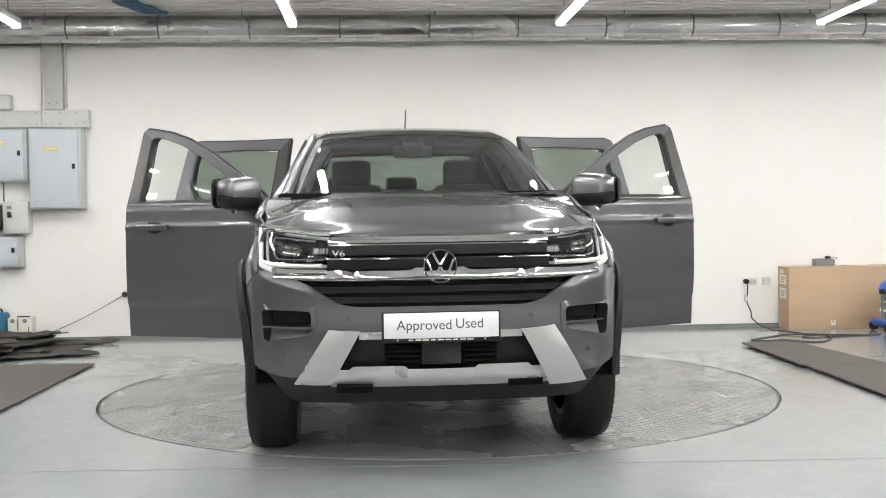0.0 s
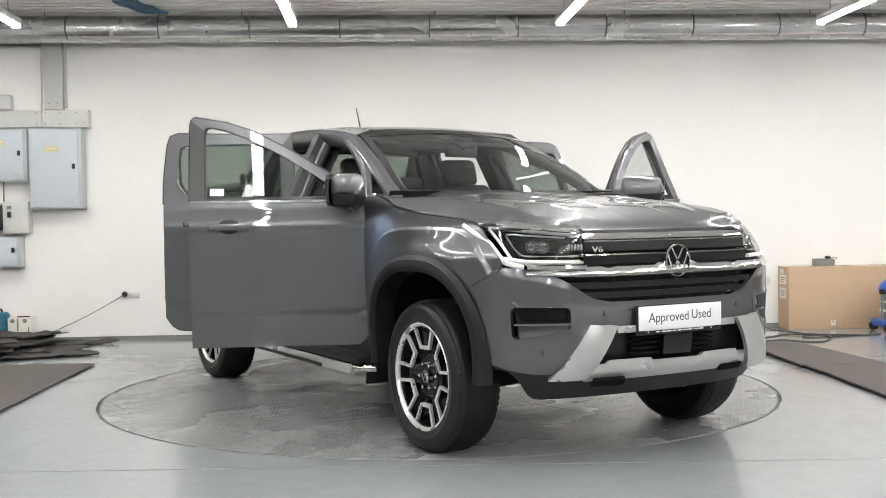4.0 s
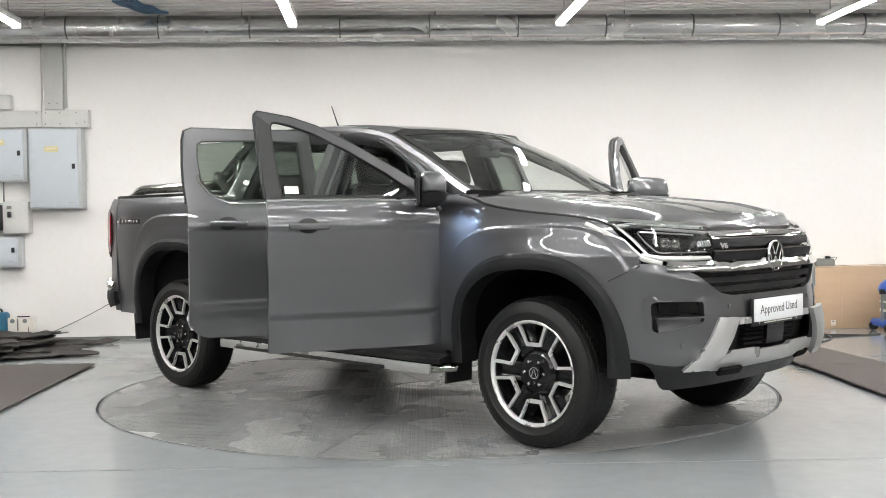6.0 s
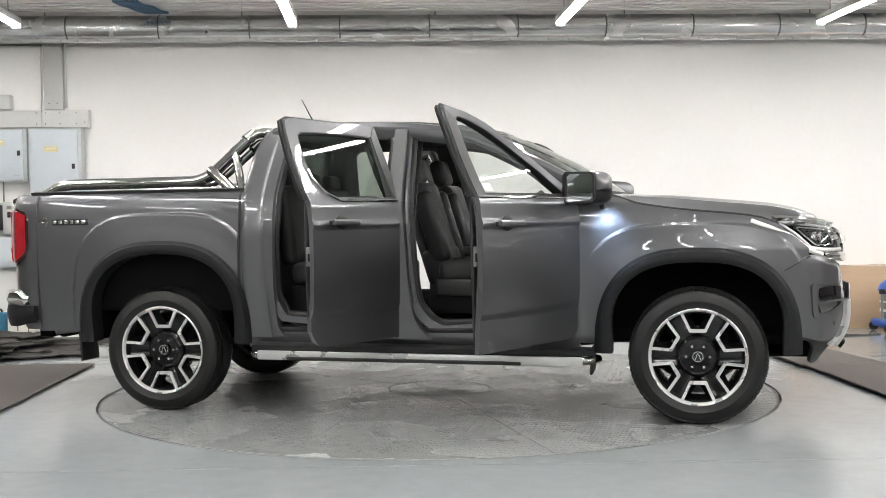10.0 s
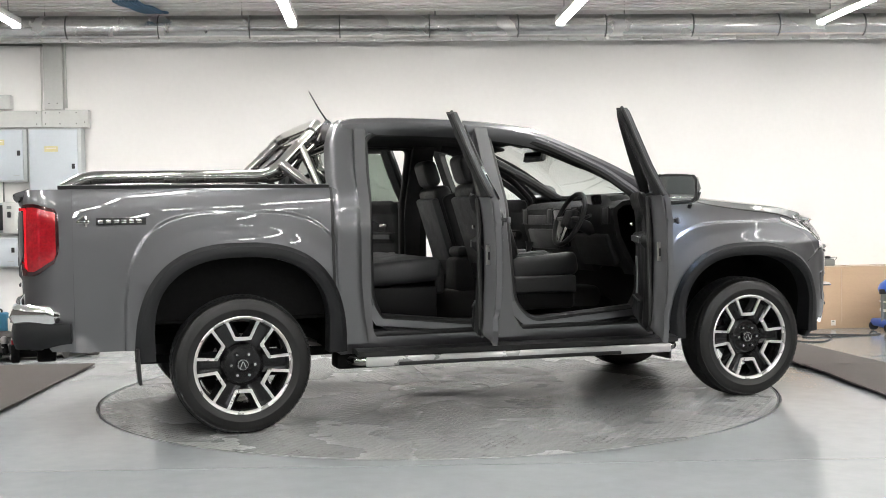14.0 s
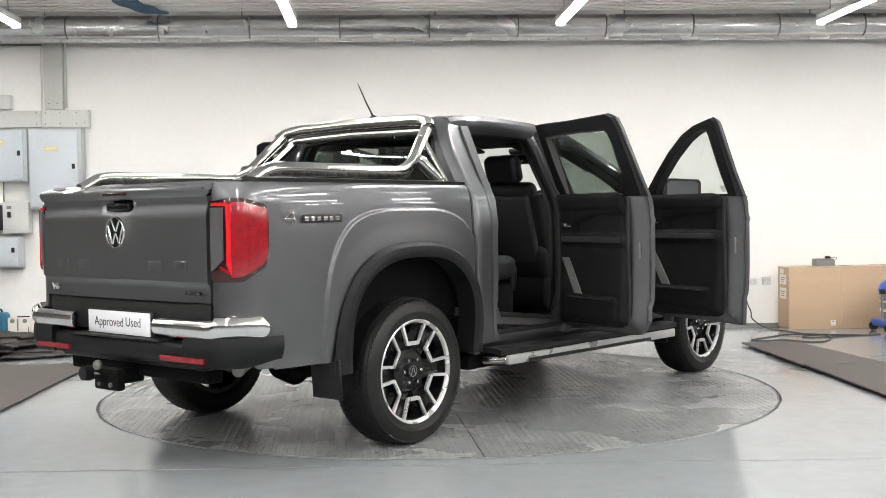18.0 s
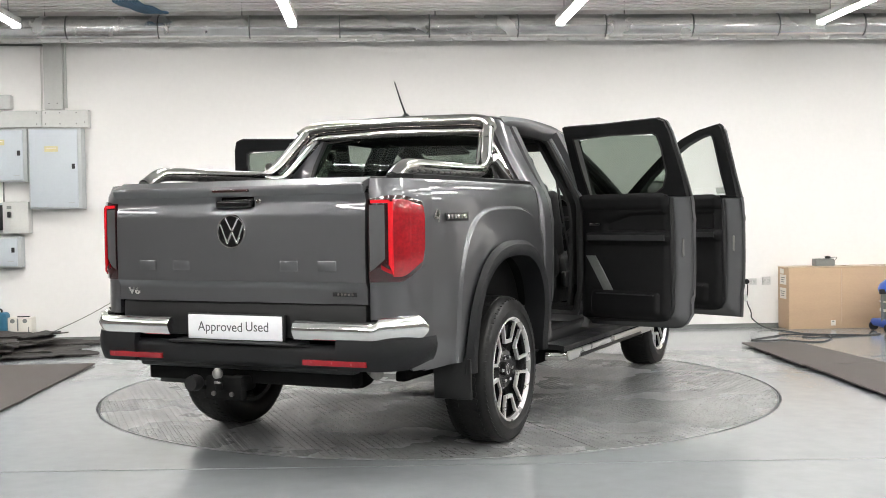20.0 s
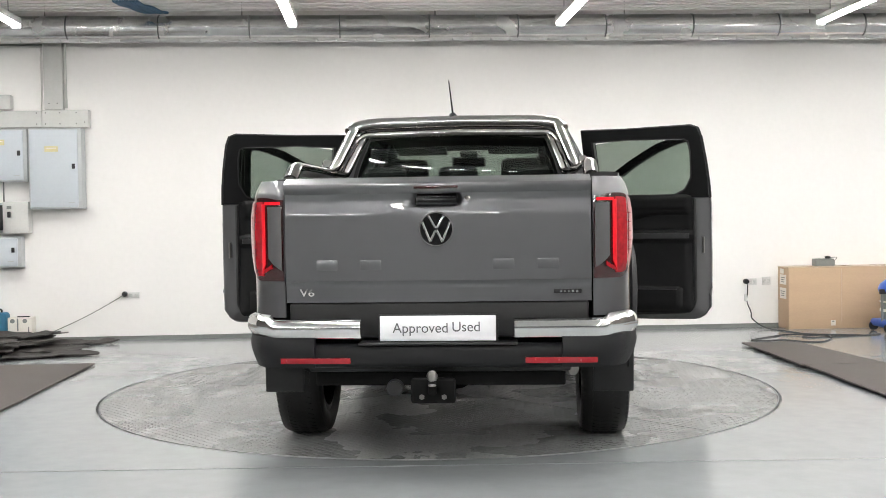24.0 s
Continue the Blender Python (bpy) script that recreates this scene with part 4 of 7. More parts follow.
def build_cab():
    n = 20
    for s in (-1, 1):
        tp("scuttle_corner", shell(lambda u, v, s=s: (lerp(1.06, 1.24, u), s * lerp(0.864, 0.74, v), 1.300 + 0.022 * smooth(v, 0, 0.6) - 0.006 * u), 8, 8, 0.02), "paint")
        # rear pillar panel, from the bed gap to the rear door's edge
        z = [lerp(0.47, 1.70, i / n) for i in range(n + 1)]
        back = [(curve([(0.45, -0.955), (0.9, -0.975), (1.35, -0.975), (1.6, -0.955), (1.72, -0.925)])(q), q) for q in z]
        fore = [(curve([(0.45, -0.80), (0.9, -0.84), (1.35, -0.835), (1.72, -0.80)])(q), q) for q in z]
        hz = [lerp(0.47, 1.764, i / 48) for i in range(49)]
        pillar_half = curve([(0.45, 0.885), (0.64, 0.896), (0.92, 0.912), (1.10, 0.911), (1.20, 0.901), (1.27, 0.887), (1.33, 0.862), (1.40, 0.815), (1.50, 0.755), (1.60, 0.700), (1.70, 0.642), (1.74, 0.614), (1.756, 0.596), (1.764, 0.570)])
        bx = curve([(0.45, -0.965), (0.9, -0.985), (1.35, -0.985), (1.6, -0.965), (1.70, -0.930), (1.742, -0.90), (1.764, -0.86)])
        fx = curve([(0.45, -0.80), (0.9, -0.84), (1.35, -0.835), (1.63, -0.815), (1.700, -0.785), (1.727, -0.74), (1.747, -0.66), (1.764, -0.56)])

        def pil(u, v, s=s):
            z = hz[int(round(u * 48))]
            x = lerp(fx(z), bx(z), v)
            q = smooth(v, 0.70, 1.0)
            return (x, s * (pillar_half(z) - 0.045 * q * q * q - 0.010 * (1 - smooth(v, 0.0, 0.18)) ** 2), z)
        tp("rear_pillar", shell(pil, 48, 16, 0.022, flip=s), "paint")
        lip = [(fx(q) + 0.004, s * (pillar_half(q) - 0.014), q) for q in hz[2:45]]
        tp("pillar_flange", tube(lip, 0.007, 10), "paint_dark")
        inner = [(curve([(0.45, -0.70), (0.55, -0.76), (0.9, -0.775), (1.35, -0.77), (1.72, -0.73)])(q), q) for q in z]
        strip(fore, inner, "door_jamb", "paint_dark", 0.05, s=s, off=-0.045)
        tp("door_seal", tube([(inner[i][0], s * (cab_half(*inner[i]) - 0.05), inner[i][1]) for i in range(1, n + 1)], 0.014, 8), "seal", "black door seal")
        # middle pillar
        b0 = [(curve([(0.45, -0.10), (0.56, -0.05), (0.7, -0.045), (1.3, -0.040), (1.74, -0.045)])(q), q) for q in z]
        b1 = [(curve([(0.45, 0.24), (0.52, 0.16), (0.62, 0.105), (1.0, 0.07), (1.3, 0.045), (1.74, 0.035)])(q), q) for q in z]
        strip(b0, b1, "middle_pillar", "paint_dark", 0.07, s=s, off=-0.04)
        for line, sh in ((b0, -0.004), (b1, 0.004)):
            tp("door_seal", tube([(line[i][0] + sh, s * (cab_half(*line[i]) - 0.05), line[i][1]) for i in range(n + 1)], 0.013, 8), "seal", "black door seal")
        tp("pillar_trim", shell(lambda u, v, s=s: (lerp(-0.06, 0.10, v), s * (cab_half(0, lerp(0.6, 1.7, u)) - 0.135), lerp(0.6, 1.7, u)), 10, 3, 0.02), "headliner", "black pillar trim")
        tp("belt_reel_cover", box((0.03, s * 0.80, 0.66), (0.10, 0.03, 0.16), 0.012), "trim")
        tp("seat_belt", box((0.06, s * (0.70), 1.15), (0.045, 0.004, 0.92), 0, turn=pose(0, 0, 0, s * 9, 0, 0)), "trim", "black seat belt")
        # painted flange and rubber round each door opening
        rear_open = [(-0.10, 0.545), (-0.66, 0.545), (-0.765, 0.70), (-0.775, 1.05), (-0.765, 1.40), (-0.738, 1.670), (-0.68, 1.708), (-0.06, 1.704), (-0.055, 1.30), (-0.06, 0.65)]
        front_open = [(0.24, 0.545), (0.90, 0.545), (0.985, 0.66), (1.0, 1.0), (1.0, 1.30), (0.80, 1.462), (0.60, 1.565), (0.42, 1.646), (0.26, 1.686), (0.12, 1.703), (0.055, 1.690), (0.075, 1.30), (0.10, 0.90), (0.13, 0.66)]
        for loop in (rear_open, front_open):
            # painted aperture panel with rounded inner corners
            lx, lz = [p[0] for p in loop], [p[1] for p in loop]
            cx, cz = (min(lx) + max(lx)) / 2, (min(lz) + max(lz)) / 2
            kx, kz = 1 + 0.048 / (max(lx) - cx), 1 + 0.042 / (max(lz) - cz)
            rim = [(v.x, v.z) for v in bend([(x, 0, z) for x, z in loop + loop[:2]], 0.07, 5)[6:-1]]
            wide = [(cx + (x - cx) * kx, cz + (z - cz) * kz) for x, z in rim]
            tp("aperture_panel", ring(wide, rim, lambda x, z, d, s=s: Vector((x, s * (sec_in(z) - 0.014 - d), z)), 0.03), "paint")
            mx, mz = sum(p[0] for p in loop) / len(loop), sum(p[1] for p in loop) / len(loop)
            for grow, inset, rad, mt, nm in ((1.035, 0.030, 0.016, "paint", "door_flange"), (1.012, 0.048, 0.012, "paint_dark", "door_flange"), (0.988, 0.052, 0.024, "seal", "door_seal")):
                pts = [(mx + (x - mx) * grow, 0, mz + (z - mz) * grow) for x, z in loop]
                pts = bend(pts + pts[:2], 0.07, 5)[6:-1]
                tp(nm, tube([(v.x, s * (cab_half(v.x, v.z) - inset), v.z) for v in pts], rad, 8, closed=True), mt)
        # sill
        xs = columns(-0.95, 1.09, 24)
        tp("sill", side_strip(xs, lambda x: 0.405, lambda x: 0.525, 8, s, inset=0.014, thick=0.05), "paint")
        tp("sill_cover", box((0.06, s * 0.80, 0.515), (1.86, 0.15, 0.035), 0.012), "black", "black sill cover")
        for q in (0.508, 0.525):
            tp("sill_rib", tube([(-0.78, s * 0.862, q), (1.0, s * 0.862, q)], 0.006, 8), "dark_chrome")
        tp("sill_underside", box((0.06, s * 0.76, 0.36), (2.05, 0.16, 0.09), 0.02), "under")
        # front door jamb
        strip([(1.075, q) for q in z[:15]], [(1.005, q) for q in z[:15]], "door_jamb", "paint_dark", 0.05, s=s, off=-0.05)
        tp("door_seal", tube(bend([(1.0, s * 0.83, 1.34), (0.99, s * 0.84, 0.62), (0.93, s * 0.83, 0.53), (0.2, s * 0.84, 0.53), (0.12, s * 0.84, 0.62)], 0.08), 0.013, 8), "seal", "black door seal")
        tp("door_seal", tube(bend([(-0.06, s * 0.84, 0.62), (-0.10, s * 0.84, 0.53), (-0.66, s * 0.84, 0.53), (-0.755, s * 0.83, 0.64)], 0.08), 0.013, 8), "seal", "black door seal")
        for x, z0 in ((1.055, 1.02), (1.055, 0.66), (0.005, 1.02), (0.005, 0.66)):
            tp("door_hinge", box((x, s * 0.875, z0), (0.05, 0.04, 0.07), 0.008), "paint_dark")
        tp("striker", box((-0.79, s * 0.862, 0.98), (0.02, 0.03, 0.05), 0.006), "dark_chrome")
        tp("striker", box((0.075, s * 0.862, 0.96), (0.02, 0.03, 0.05), 0.006), "dark_chrome")
        # running board
        tp("running_board", shell(lambda u, v, s=s: (lerp(-0.88, 1.18, u), s * lerp(0.84, 1.005, v), 0.402 - 0.012 * u + 0.01 * math.sin(math.pi * v)), 24, 6, 0.030), "black", "black rubber-topped running board")
        rail = [(-0.90, s * 0.90, 0.375), (-0.88, s * 0.975, 0.375), (-0.80, s * 1.008, 0.375), (1.05, s * 1.008, 0.360), (1.16, s * 0.975, 0.362), (1.20, s * 0.90, 0.365)]
        tp("side_tube", tube(bend(rail, 0.08), 0.024, 12), "dark_chrome", "bright metal edge of the running board")
        tp("side_tube_insert", box((0.06, s * 1.026, 0.352), (1.42, 0.030, 0.022), 0.008, turn=pose(0, 0, 0, 0, 0.45, 0)), "black", "black insert in the metal edge")
        tp("board_edge", box((0.14, s * 1.020, 0.366), (1.96, 0.026, 0.056), 0.010, turn=pose(0, 0, 0, 0, 0.45, 0)), "silver", "brushed silver edge of the running board")
        for x in (-0.7, 0.1, 0.95):
            tp("board_bracket", tube(bend([(x, s * 0.60, 0.42), (x, s * 0.80, 0.36), (x, s * 0.98, 0.365)], 0.05), 0.016, 8), "under")
        # mud flaps
        tp("mud_flap", box((1.165, s * 0.84, 0.355), (0.018, 0.21, 0.16), 0.006, turn=pose(0, 0, 0, 0, 4, 0)), "black", "black mud flap")
        tp("mud_flap", box((-2.075, s * 0.835, 0.405), (0.018, 0.20, 0.20), 0.006, turn=pose(0, 0, 0, 0, -4, 0)), "black", "black mud flap")
    # cab back wall with its window opening
    def back(a, b, d):
        return Vector((-0.955 + 0.055 * smooth(b, 1.45, 1.75) + d, a, b))
    outer = [(-0.86, 0.46), (-0.88, 1.0), (-0.86, 1.32), (-0.735, 1.54), (-0.60, 1.74), (-0.3, 1.785), (0.3, 1.785), (0.60, 1.74), (0.735, 1.54), (0.86, 1.32), (0.88, 1.0), (0.86, 0.46)]
    inner = [(-0.56, 1.345), (-0.63, 1.36), (-0.645, 1.40), (-0.61, 1.52), (-0.555, 1.67), (-0.3, 1.695), (0.3, 1.695), (0.555, 1.67), (0.61, 1.52), (0.645, 1.40), (0.63, 1.36), (0.56, 1.345)]
    tp("cab_back", ring(outer, inner, back, 0.03), "paint")
    tp("rear_window", pane(inner, lambda a, b, d: back(a, b, 0.012 + d), 0.004), "tint", "tinted rear cab window").visible_shadow = False
    k2 = [(a * 0.96, 1.52 + (b - 1.52) * 0.93) for a, b in inner]
    tp("rear_window_seal", ring(inner, k2, lambda a, b, d: back(a, b, d - 0.002), 0.02), "seal")
    tp("brake_light", box((-0.925, 0, 1.752), (0.02, 0.24, 0.022), 0.005), "red_dark", "high brake light")


# -- doors, built shut and swung on their hinges --
FRONT_OPEN, REAR_OPEN = 65.2, 67.5


def build_door(s, front):
    hx, hy = (1.072, 0.872) if front else (0.022, 0.868)
    ang = (FRONT_OPEN if front else REAR_OPEN) * (1 if s < 0 else -1.03)
    hinge = Vector((hx, s * hy, 0))
    x0, x1 = (0.092, 1.066) if front else (-0.797, 0.022)
    belt = 1.298

    def D(x, y, z):
        return Vector((x, y, z)) - hinge
    if front:
        low = curve([(0.09, 0.484), (0.98, 0.484), (1.03, 0.490), (1.055, 0.505), (1.066, 0.54)])
    else:
        low = curve([(-0.797, 0.58), (-0.77, 0.535), (-0.73, 0.50), (-0.67, 0.489), (0.022, 0.479)])
    xs = columns(x0, x1, 22)
    k = len(xs) - 1

    def skin(u, v):
        x = xs[int(round(u * k))]
        z = lerp(low(x), belt, v)
        return D(x, s * width(x, z), z)
    mat = BODY @ Matrix.Translation(hinge) @ pose(0, 0, 0, 0, 0, ang)
    nm = ("driver_door" if s < 0 else "passenger_door") if front else "rear_door"
    door = part("door", shell(skin, k, 100, 0.028, flip=-s), "paint", truck, "open grey front door" if front else "open grey rear door", mat)

    # inner pressed frame, dark trim, its pockets and armrest
    def inner(u, v, d0, m0, m1, zl, zh):
        x = lerp(x0 + m0, x1 - m1, u)
        z = lerp(max(low(x) + zl, 0.5), zh, v)
        return D(x, s * (sec_in(z) + 0.004 - d0), z)
    # pressed inner panel, sloping in from the skin's edges
    def pressed(u, v):
        x = lerp(x0 + 0.006, x1 - 0.012, u * u * (2 - u))
        base = max(low(x) + 0.010, 0.485)
        z = lerp(base, belt - 0.005, v)
        e = min((x - x0) / 0.095, (z - base) / 0.075 + 0.05, (x1 - x) / 0.06 + 0.2)
        return D(x, s * (sec_in(z) + 0.004 - 0.026 - 0.066 * smooth(e)), z)
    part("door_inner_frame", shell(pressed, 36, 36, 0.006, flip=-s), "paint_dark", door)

    # moulded card: hollow behind the armrest, ledge, map pocket
    L = x1 - x0
    hem0, hem1 = (0.105, 0.045)

    def well(q, a, b, soft_):
        return smooth(q, a, a + soft_) * (1 - smooth(q, b - soft_, b))

    def trim(u, v):
        p = inner(u, v, 0.097, hem0, hem1, 0.060, belt + 0.012)
        x, z = p.x + hinge.x, p.z
        h = (x1 - x) / L
        rim = min(u * (L - hem0 - hem1), (1 - u) * (L - hem0 - hem1), v * 0.75, (1 - v) * 0.75 + 0.012)
        d = 0.022 * smooth(rim, 0.0, 0.035)
        d -= 0.020 * well(h, 0.26, 0.86, 0.035) * well(z, 1.062, 1.215 - 0.06 * (1 - smooth(h, 0.2, 0.6)), 0.022)
        d += 0.030 * smooth(z, 1.0, 1.045) * (1 - smooth(z, 1.056, 1.068)) * well(h, 0.10, 0.90, 0.04)
        d += 0.016 * (1 - smooth(z, 0.69, 0.705)) * well(h, 0.16, 0.80, 0.03) * smooth(z, 0.55, 0.60)
        d += 0.010 * smooth(z, 1.225, 1.24)
        return p + Vector((0, -s * d, 0))
    part("door_trim", shell(trim, 44, 64, 0.020, flip=-s), "trim", door, "black inner door trim")

    def strip_on(h0, h1, z0, z1, d0, name, mt, label="", lean=0.0):
        def f(u, v):
            z = lerp(z0, z1, v)
            x = x1 - L * (lerp(h0, h1, u) + lean * (1 - v))
            return D(x, s * (sec_in(z) + 0.004 - d0), z)
        part(name, shell(f, 10, 4, 0.012, flip=-s), mt, door, label)
    strip_on(0.14, 0.86, 1.028, 1.062, 0.173, "armrest", "leather_grey", "padded grey armrest")
    strip_on(0.10, 0.19, 0.715, 0.93, 0.147, "speaker_blade", "grey_metal", "grey trim blade", 0.18)
    strip_on(0.22, 0.76, 0.690, 0.699, 0.162, "door_pocket", "leather_grey", "edge of the door pocket")
    part("pull_handle", box(D(x1 - 0.22 * L, s * (0.738), 1.13), (0.09, 0.018, 0.026), 0.008), "dark_chrome", door)
    # rubber seal round the pressed frame, and the latch on its free edge
    line = [(x0 + 0.086, belt - 0.01), (x0 + 0.086, low(x0 + 0.086) + 0.11), (x0 + 0.14, low(x0 + 0.14) + 0.055), (x1 - 0.10, low(x1 - 0.10) + 0.035), (x1 - 0.024, low(x1 - 0.03) + 0.09), (x1 - 0.024, belt - 0.01)]
    seal = bend([D(x, s * (sec_in(z) + 0.004 - 0.100), z) for x, z in line], 0.07, 5)
    part("door_seal", tube(seal, 0.012, 8), "seal", door, "black door seal")
    part("latch_plate", box(D(x0 + 0.050, s * (width(x0, 1.0) - 0.066), 0.985), (0.012, 0.048, 0.105), 0.004, turn=pose(0, 0, 0, 0, 0, -s * 42)), "disc", door, "steel latch plate")
    part("latch", box(D(x0 + 0.046, s * (width(x0, 1.0) - 0.069), 0.980), (0.012, 0.026, 0.045), 0.003, turn=pose(0, 0, 0, 0, 0, -s * 42)), "seal", door)
    for dz in (-0.038, 0.038):
        part("latch_screw", lathe([(0, 0), (0.006, 0), (0.005, 0.003), (0, 0.003)], 8), "dark_chrome", door, at=Matrix.Translation(D(x0 + 0.044, s * (width(x0, 1.0) - 0.071), 0.985 + dz)) @ pose(0, 0, 0, 0, -90, 0))
    # outer handle and cup
    hxm = x0 + (0.215 if front else 0.235)
    hz = 1.148 if front else 1.165
    y = s * width(hxm, hz)
    bm = box(D(hxm, y + s * 0.034, hz + 0.004), (0.225, 0.024, 0.037), 0.011, seg=3)
    part("handle", bm, "paint", door)
    part("handle_foot", box(D(hxm - 0.085, y + s * 0.012, hz + 0.004), (0.035, 0.035, 0.024), 0.006), "black", door)
    part("handle_foot", box(D(hxm + 0.085, y + s * 0.012, hz + 0.004), (0.035, 0.035, 0.024), 0.006), "black", door)
    def cup(u, v):
        a = 2 * math.pi * v
        r = lerp(0.001, 1, u)
        return D(hxm + 0.060 * r * math.cos(a), y - s * (0.002 if u > 0.9 else -0.004) + s * 0.006, hz + 0.006 + 0.040 * r * math.sin(a))
    part("handle_cup", shell(cup, 3, 24, 0.004), "black", door, "dark handle recess")
    # window frame
    if front:
        outer = [(0.092, 1.296), (0.084, 1.50), (0.081, 1.705), (0.086, 1.733), (0.102, 1.749), (0.15, 1.741), (0.28, 1.718), (0.42, 1.672), (0.62, 1.575), (0.85, 1.445), (1.00, 1.352), (1.060, 1.296)]
        inn = [(0.170, 1.300), (0.160, 1.50), (0.155, 1.650), (0.158, 1.675), (0.170, 1.692), (0.20, 1.694), (0.28, 1.675), (0.40, 1.632), (0.58, 1.545), (0.78, 1.432), (0.90, 1.350), (0.955, 1.300)]
    else:
        outer = [(-0.797, 1.296), (-0.800, 1.40), (-0.796, 1.52), (-0.782, 1.67), (-0.765, 1.728), (-0.72, 1.745), (-0.30, 1.738), (0.010, 1.742), (0.018, 1.50), (0.022, 1.296)]
        inn = [(-0.555, 1.300), (-0.65, 1.345), (-0.702, 1.425), (-0.712, 1.58), (-0.702, 1.650), (-0.67, 1.668), (-0.30, 1.678), (-0.052, 1.668), (-0.050, 1.50), (-0.048, 1.300)]

    fine = lambda pts: [(lerp(a[0], b[0], q / 4), lerp(a[1], b[1], q / 4)) for a, b in zip(pts, pts[1:]) for q in range(4)] + [pts[-1]]
    rise = 0.024 if front else 0.007
    outer, inn = ([(x, z + rise * smooth(z, 1.30, 1.70)) for x, z in fine(line)] for line in (outer, inn))

    def fr(x, z, d):
        return D(x, s * (width(x, z) - 0.002 - d * (1.0 + 0.25 * (1 - smooth(z, 1.28, 1.46)))), z)
    part("window_frame", ring(outer, inn, fr, 0.020), "paint", door)
    # black film on the upright beside the middle pillar
    if front:
        film = outer[:13] + inn[:13][::-1]
    else:
        film = inn[-9:][::-1] + outer[-9:]
    part("pillar_film", prism(film, lambda x, z, d: D(x, s * (width(x, z) + 0.001 - d), z), 0.005), "film", door, "dark pillar film")
    part("window_frame_trim", ring([(a, b) for a, b in outer], [(a, b) for a, b in inn], lambda x, z, d: fr(x, z, 0.0225 + d), 0.036), "trim", door, "black inner window frame")
    rim = [D(x, s * (width(x, z) - 0.030), z) for x, z in outer]
    part("frame_seal", tube(rim, 0.010, 8), "seal", door, "black seal round the window frame")
    mid = [(sum(p[0] for p in inn) / len(inn)), (sum(p[1] for p in inn) / len(inn))]
    inn2 = [(mid[0] + (a - mid[0]) * 0.965, mid[1] + (b - mid[1]) * 0.955) for a, b in inn]
    part("window_seal", ring(inn, inn2, lambda x, z, d: D(x, s * (width(x, z) - 0.006 - d), z), 0.06), "seal", door, "black window seal")
    w = part("window", pane(inn, lambda x, z, d: D(x, s * (0.868 - 0.412 * (z - 1.30) + 0.28 * (z - 1.30) * (1.74 - z) - 0.030 - d), z), 0.004), "glass" if front else "tint", door, "raised door window" if front else "raised privacy-tinted door window")
    w.visible_shadow = False
    line = [(0.095, 1.289), (0.93, 1.289)] if front else [(0.020, 1.289), (-0.545, 1.289), (-0.648, 1.335), (-0.708, 1.415), (-0.716, 1.46)]
    pts = [(lerp(p[0], q[0], k / 6), lerp(p[1], q[1], k / 6)) for p, q in zip(line, line[1:]) for k in range(6)] + [line[-1]]
    part("belt_moulding", tube([D(x, s * (width(x, z) + 0.003), z) for x, z in pts], 0.0075, 8), "chrome", door, "bright window moulding")
    if front:
        c = (0.20, 1.325)
        part("sticker", shell(lambda u, v: D(c[0] + 0.075 * u, s * (width(c[0], c[1]) - 0.020 - 0.02 * v), c[1] + 0.04 * v), 1, 1, 0.001), "sticker", door, "small white window sticker")
        # door mirror: foot, housing, glass, lower black shell, turn lamp and approach lamp
        mc = Vector((0.950, s * 1.030, 1.344))
        head = pose(0, 0, 0, 0, 0, s * 17)

        def H(x, y, z):
            return D(*(mc + head @ Vector((x, y, z))))
        part("mirror_foot", tube([D(0.96, s * 0.85, 1.315), D(0.965, s * 0.90, 1.310), D(0.955, s * 0.96, 1.300)], [0.035, 0.030, 0.034], 12), "black", door)

        def lump(cz, hy_, hz_, hx_, mt, name, label, zc0=-1.0, zc1=1.0):
            bm = bmesh.new()
            nu_, nv_ = 20, 12

            def f(u, v):
                a = 2 * math.pi * u
                q = lerp(-1, 1, v)
                k1 = (1 - abs(q) ** 3.6) ** (1 / 3.6)
                ca, sa = math.cos(a), math.sin(a)
                e = 2 / 3.6
                px = math.copysign(abs(ca) ** e, ca) * k1
                pz = math.copysign(abs(sa) ** e, sa) * k1
                if px < 0:
                    px *= 0.66
                pz = clamp(pz, zc0, zc1)
                return H(hx_ * px, s * hy_ * q, cz + hz_ * pz * (1.0 - 0.08 * (q + 1)))
            rows = [[bm.verts.new(f(i / nu_, j / nv_)) for j in range(nv_ + 1)] for i in range(nu_)]
            for i in range(nu_):
                for j in range(nv_):
                    bm.faces.new((rows[i][j], rows[(i + 1) % nu_][j], rows[(i + 1) % nu_][j + 1], rows[i][j + 1]))
            bmesh.ops.remove_doubles(bm, verts=bm.verts, dist=1e-5)
            part(name, bm, mt, door, label, sharp=50)
        lump(0.0, 0.140, 0.102, 0.090, "paint", "mirror_housing", "grey mirror housing", -0.30, 1.0)
        lump(-0.002, 0.142, 0.105, 0.093, "black", "mirror_shell", "black lower mirror shell", -1.0, -0.24)
        gx = -0.0605
        def mg(a, b, d):
            return H(gx - d, s * a, b)
        poly = [(a * 1.1, b * 1.12) for a, b in ((-0.112, -0.065), (-0.095, -0.078), (0.09, -0.070), (0.112, -0.052), (0.114, 0.048), (0.098, 0.070), (-0.09, 0.076), (-0.112, 0.060))]
        part("mirror_frame", ring([(a * 1.05, b * 1.06) for a, b in poly], [(a * 0.93, b * 0.91) for a, b in poly], mg, 0.016), "black", door)
        part("mirror_glass", prism(poly, mg, 0.006), "mirror", door, "mirror glass")
        spot = D(mc.x + 0.015, mc.y + s * 0.075, mc.z - 0.098)
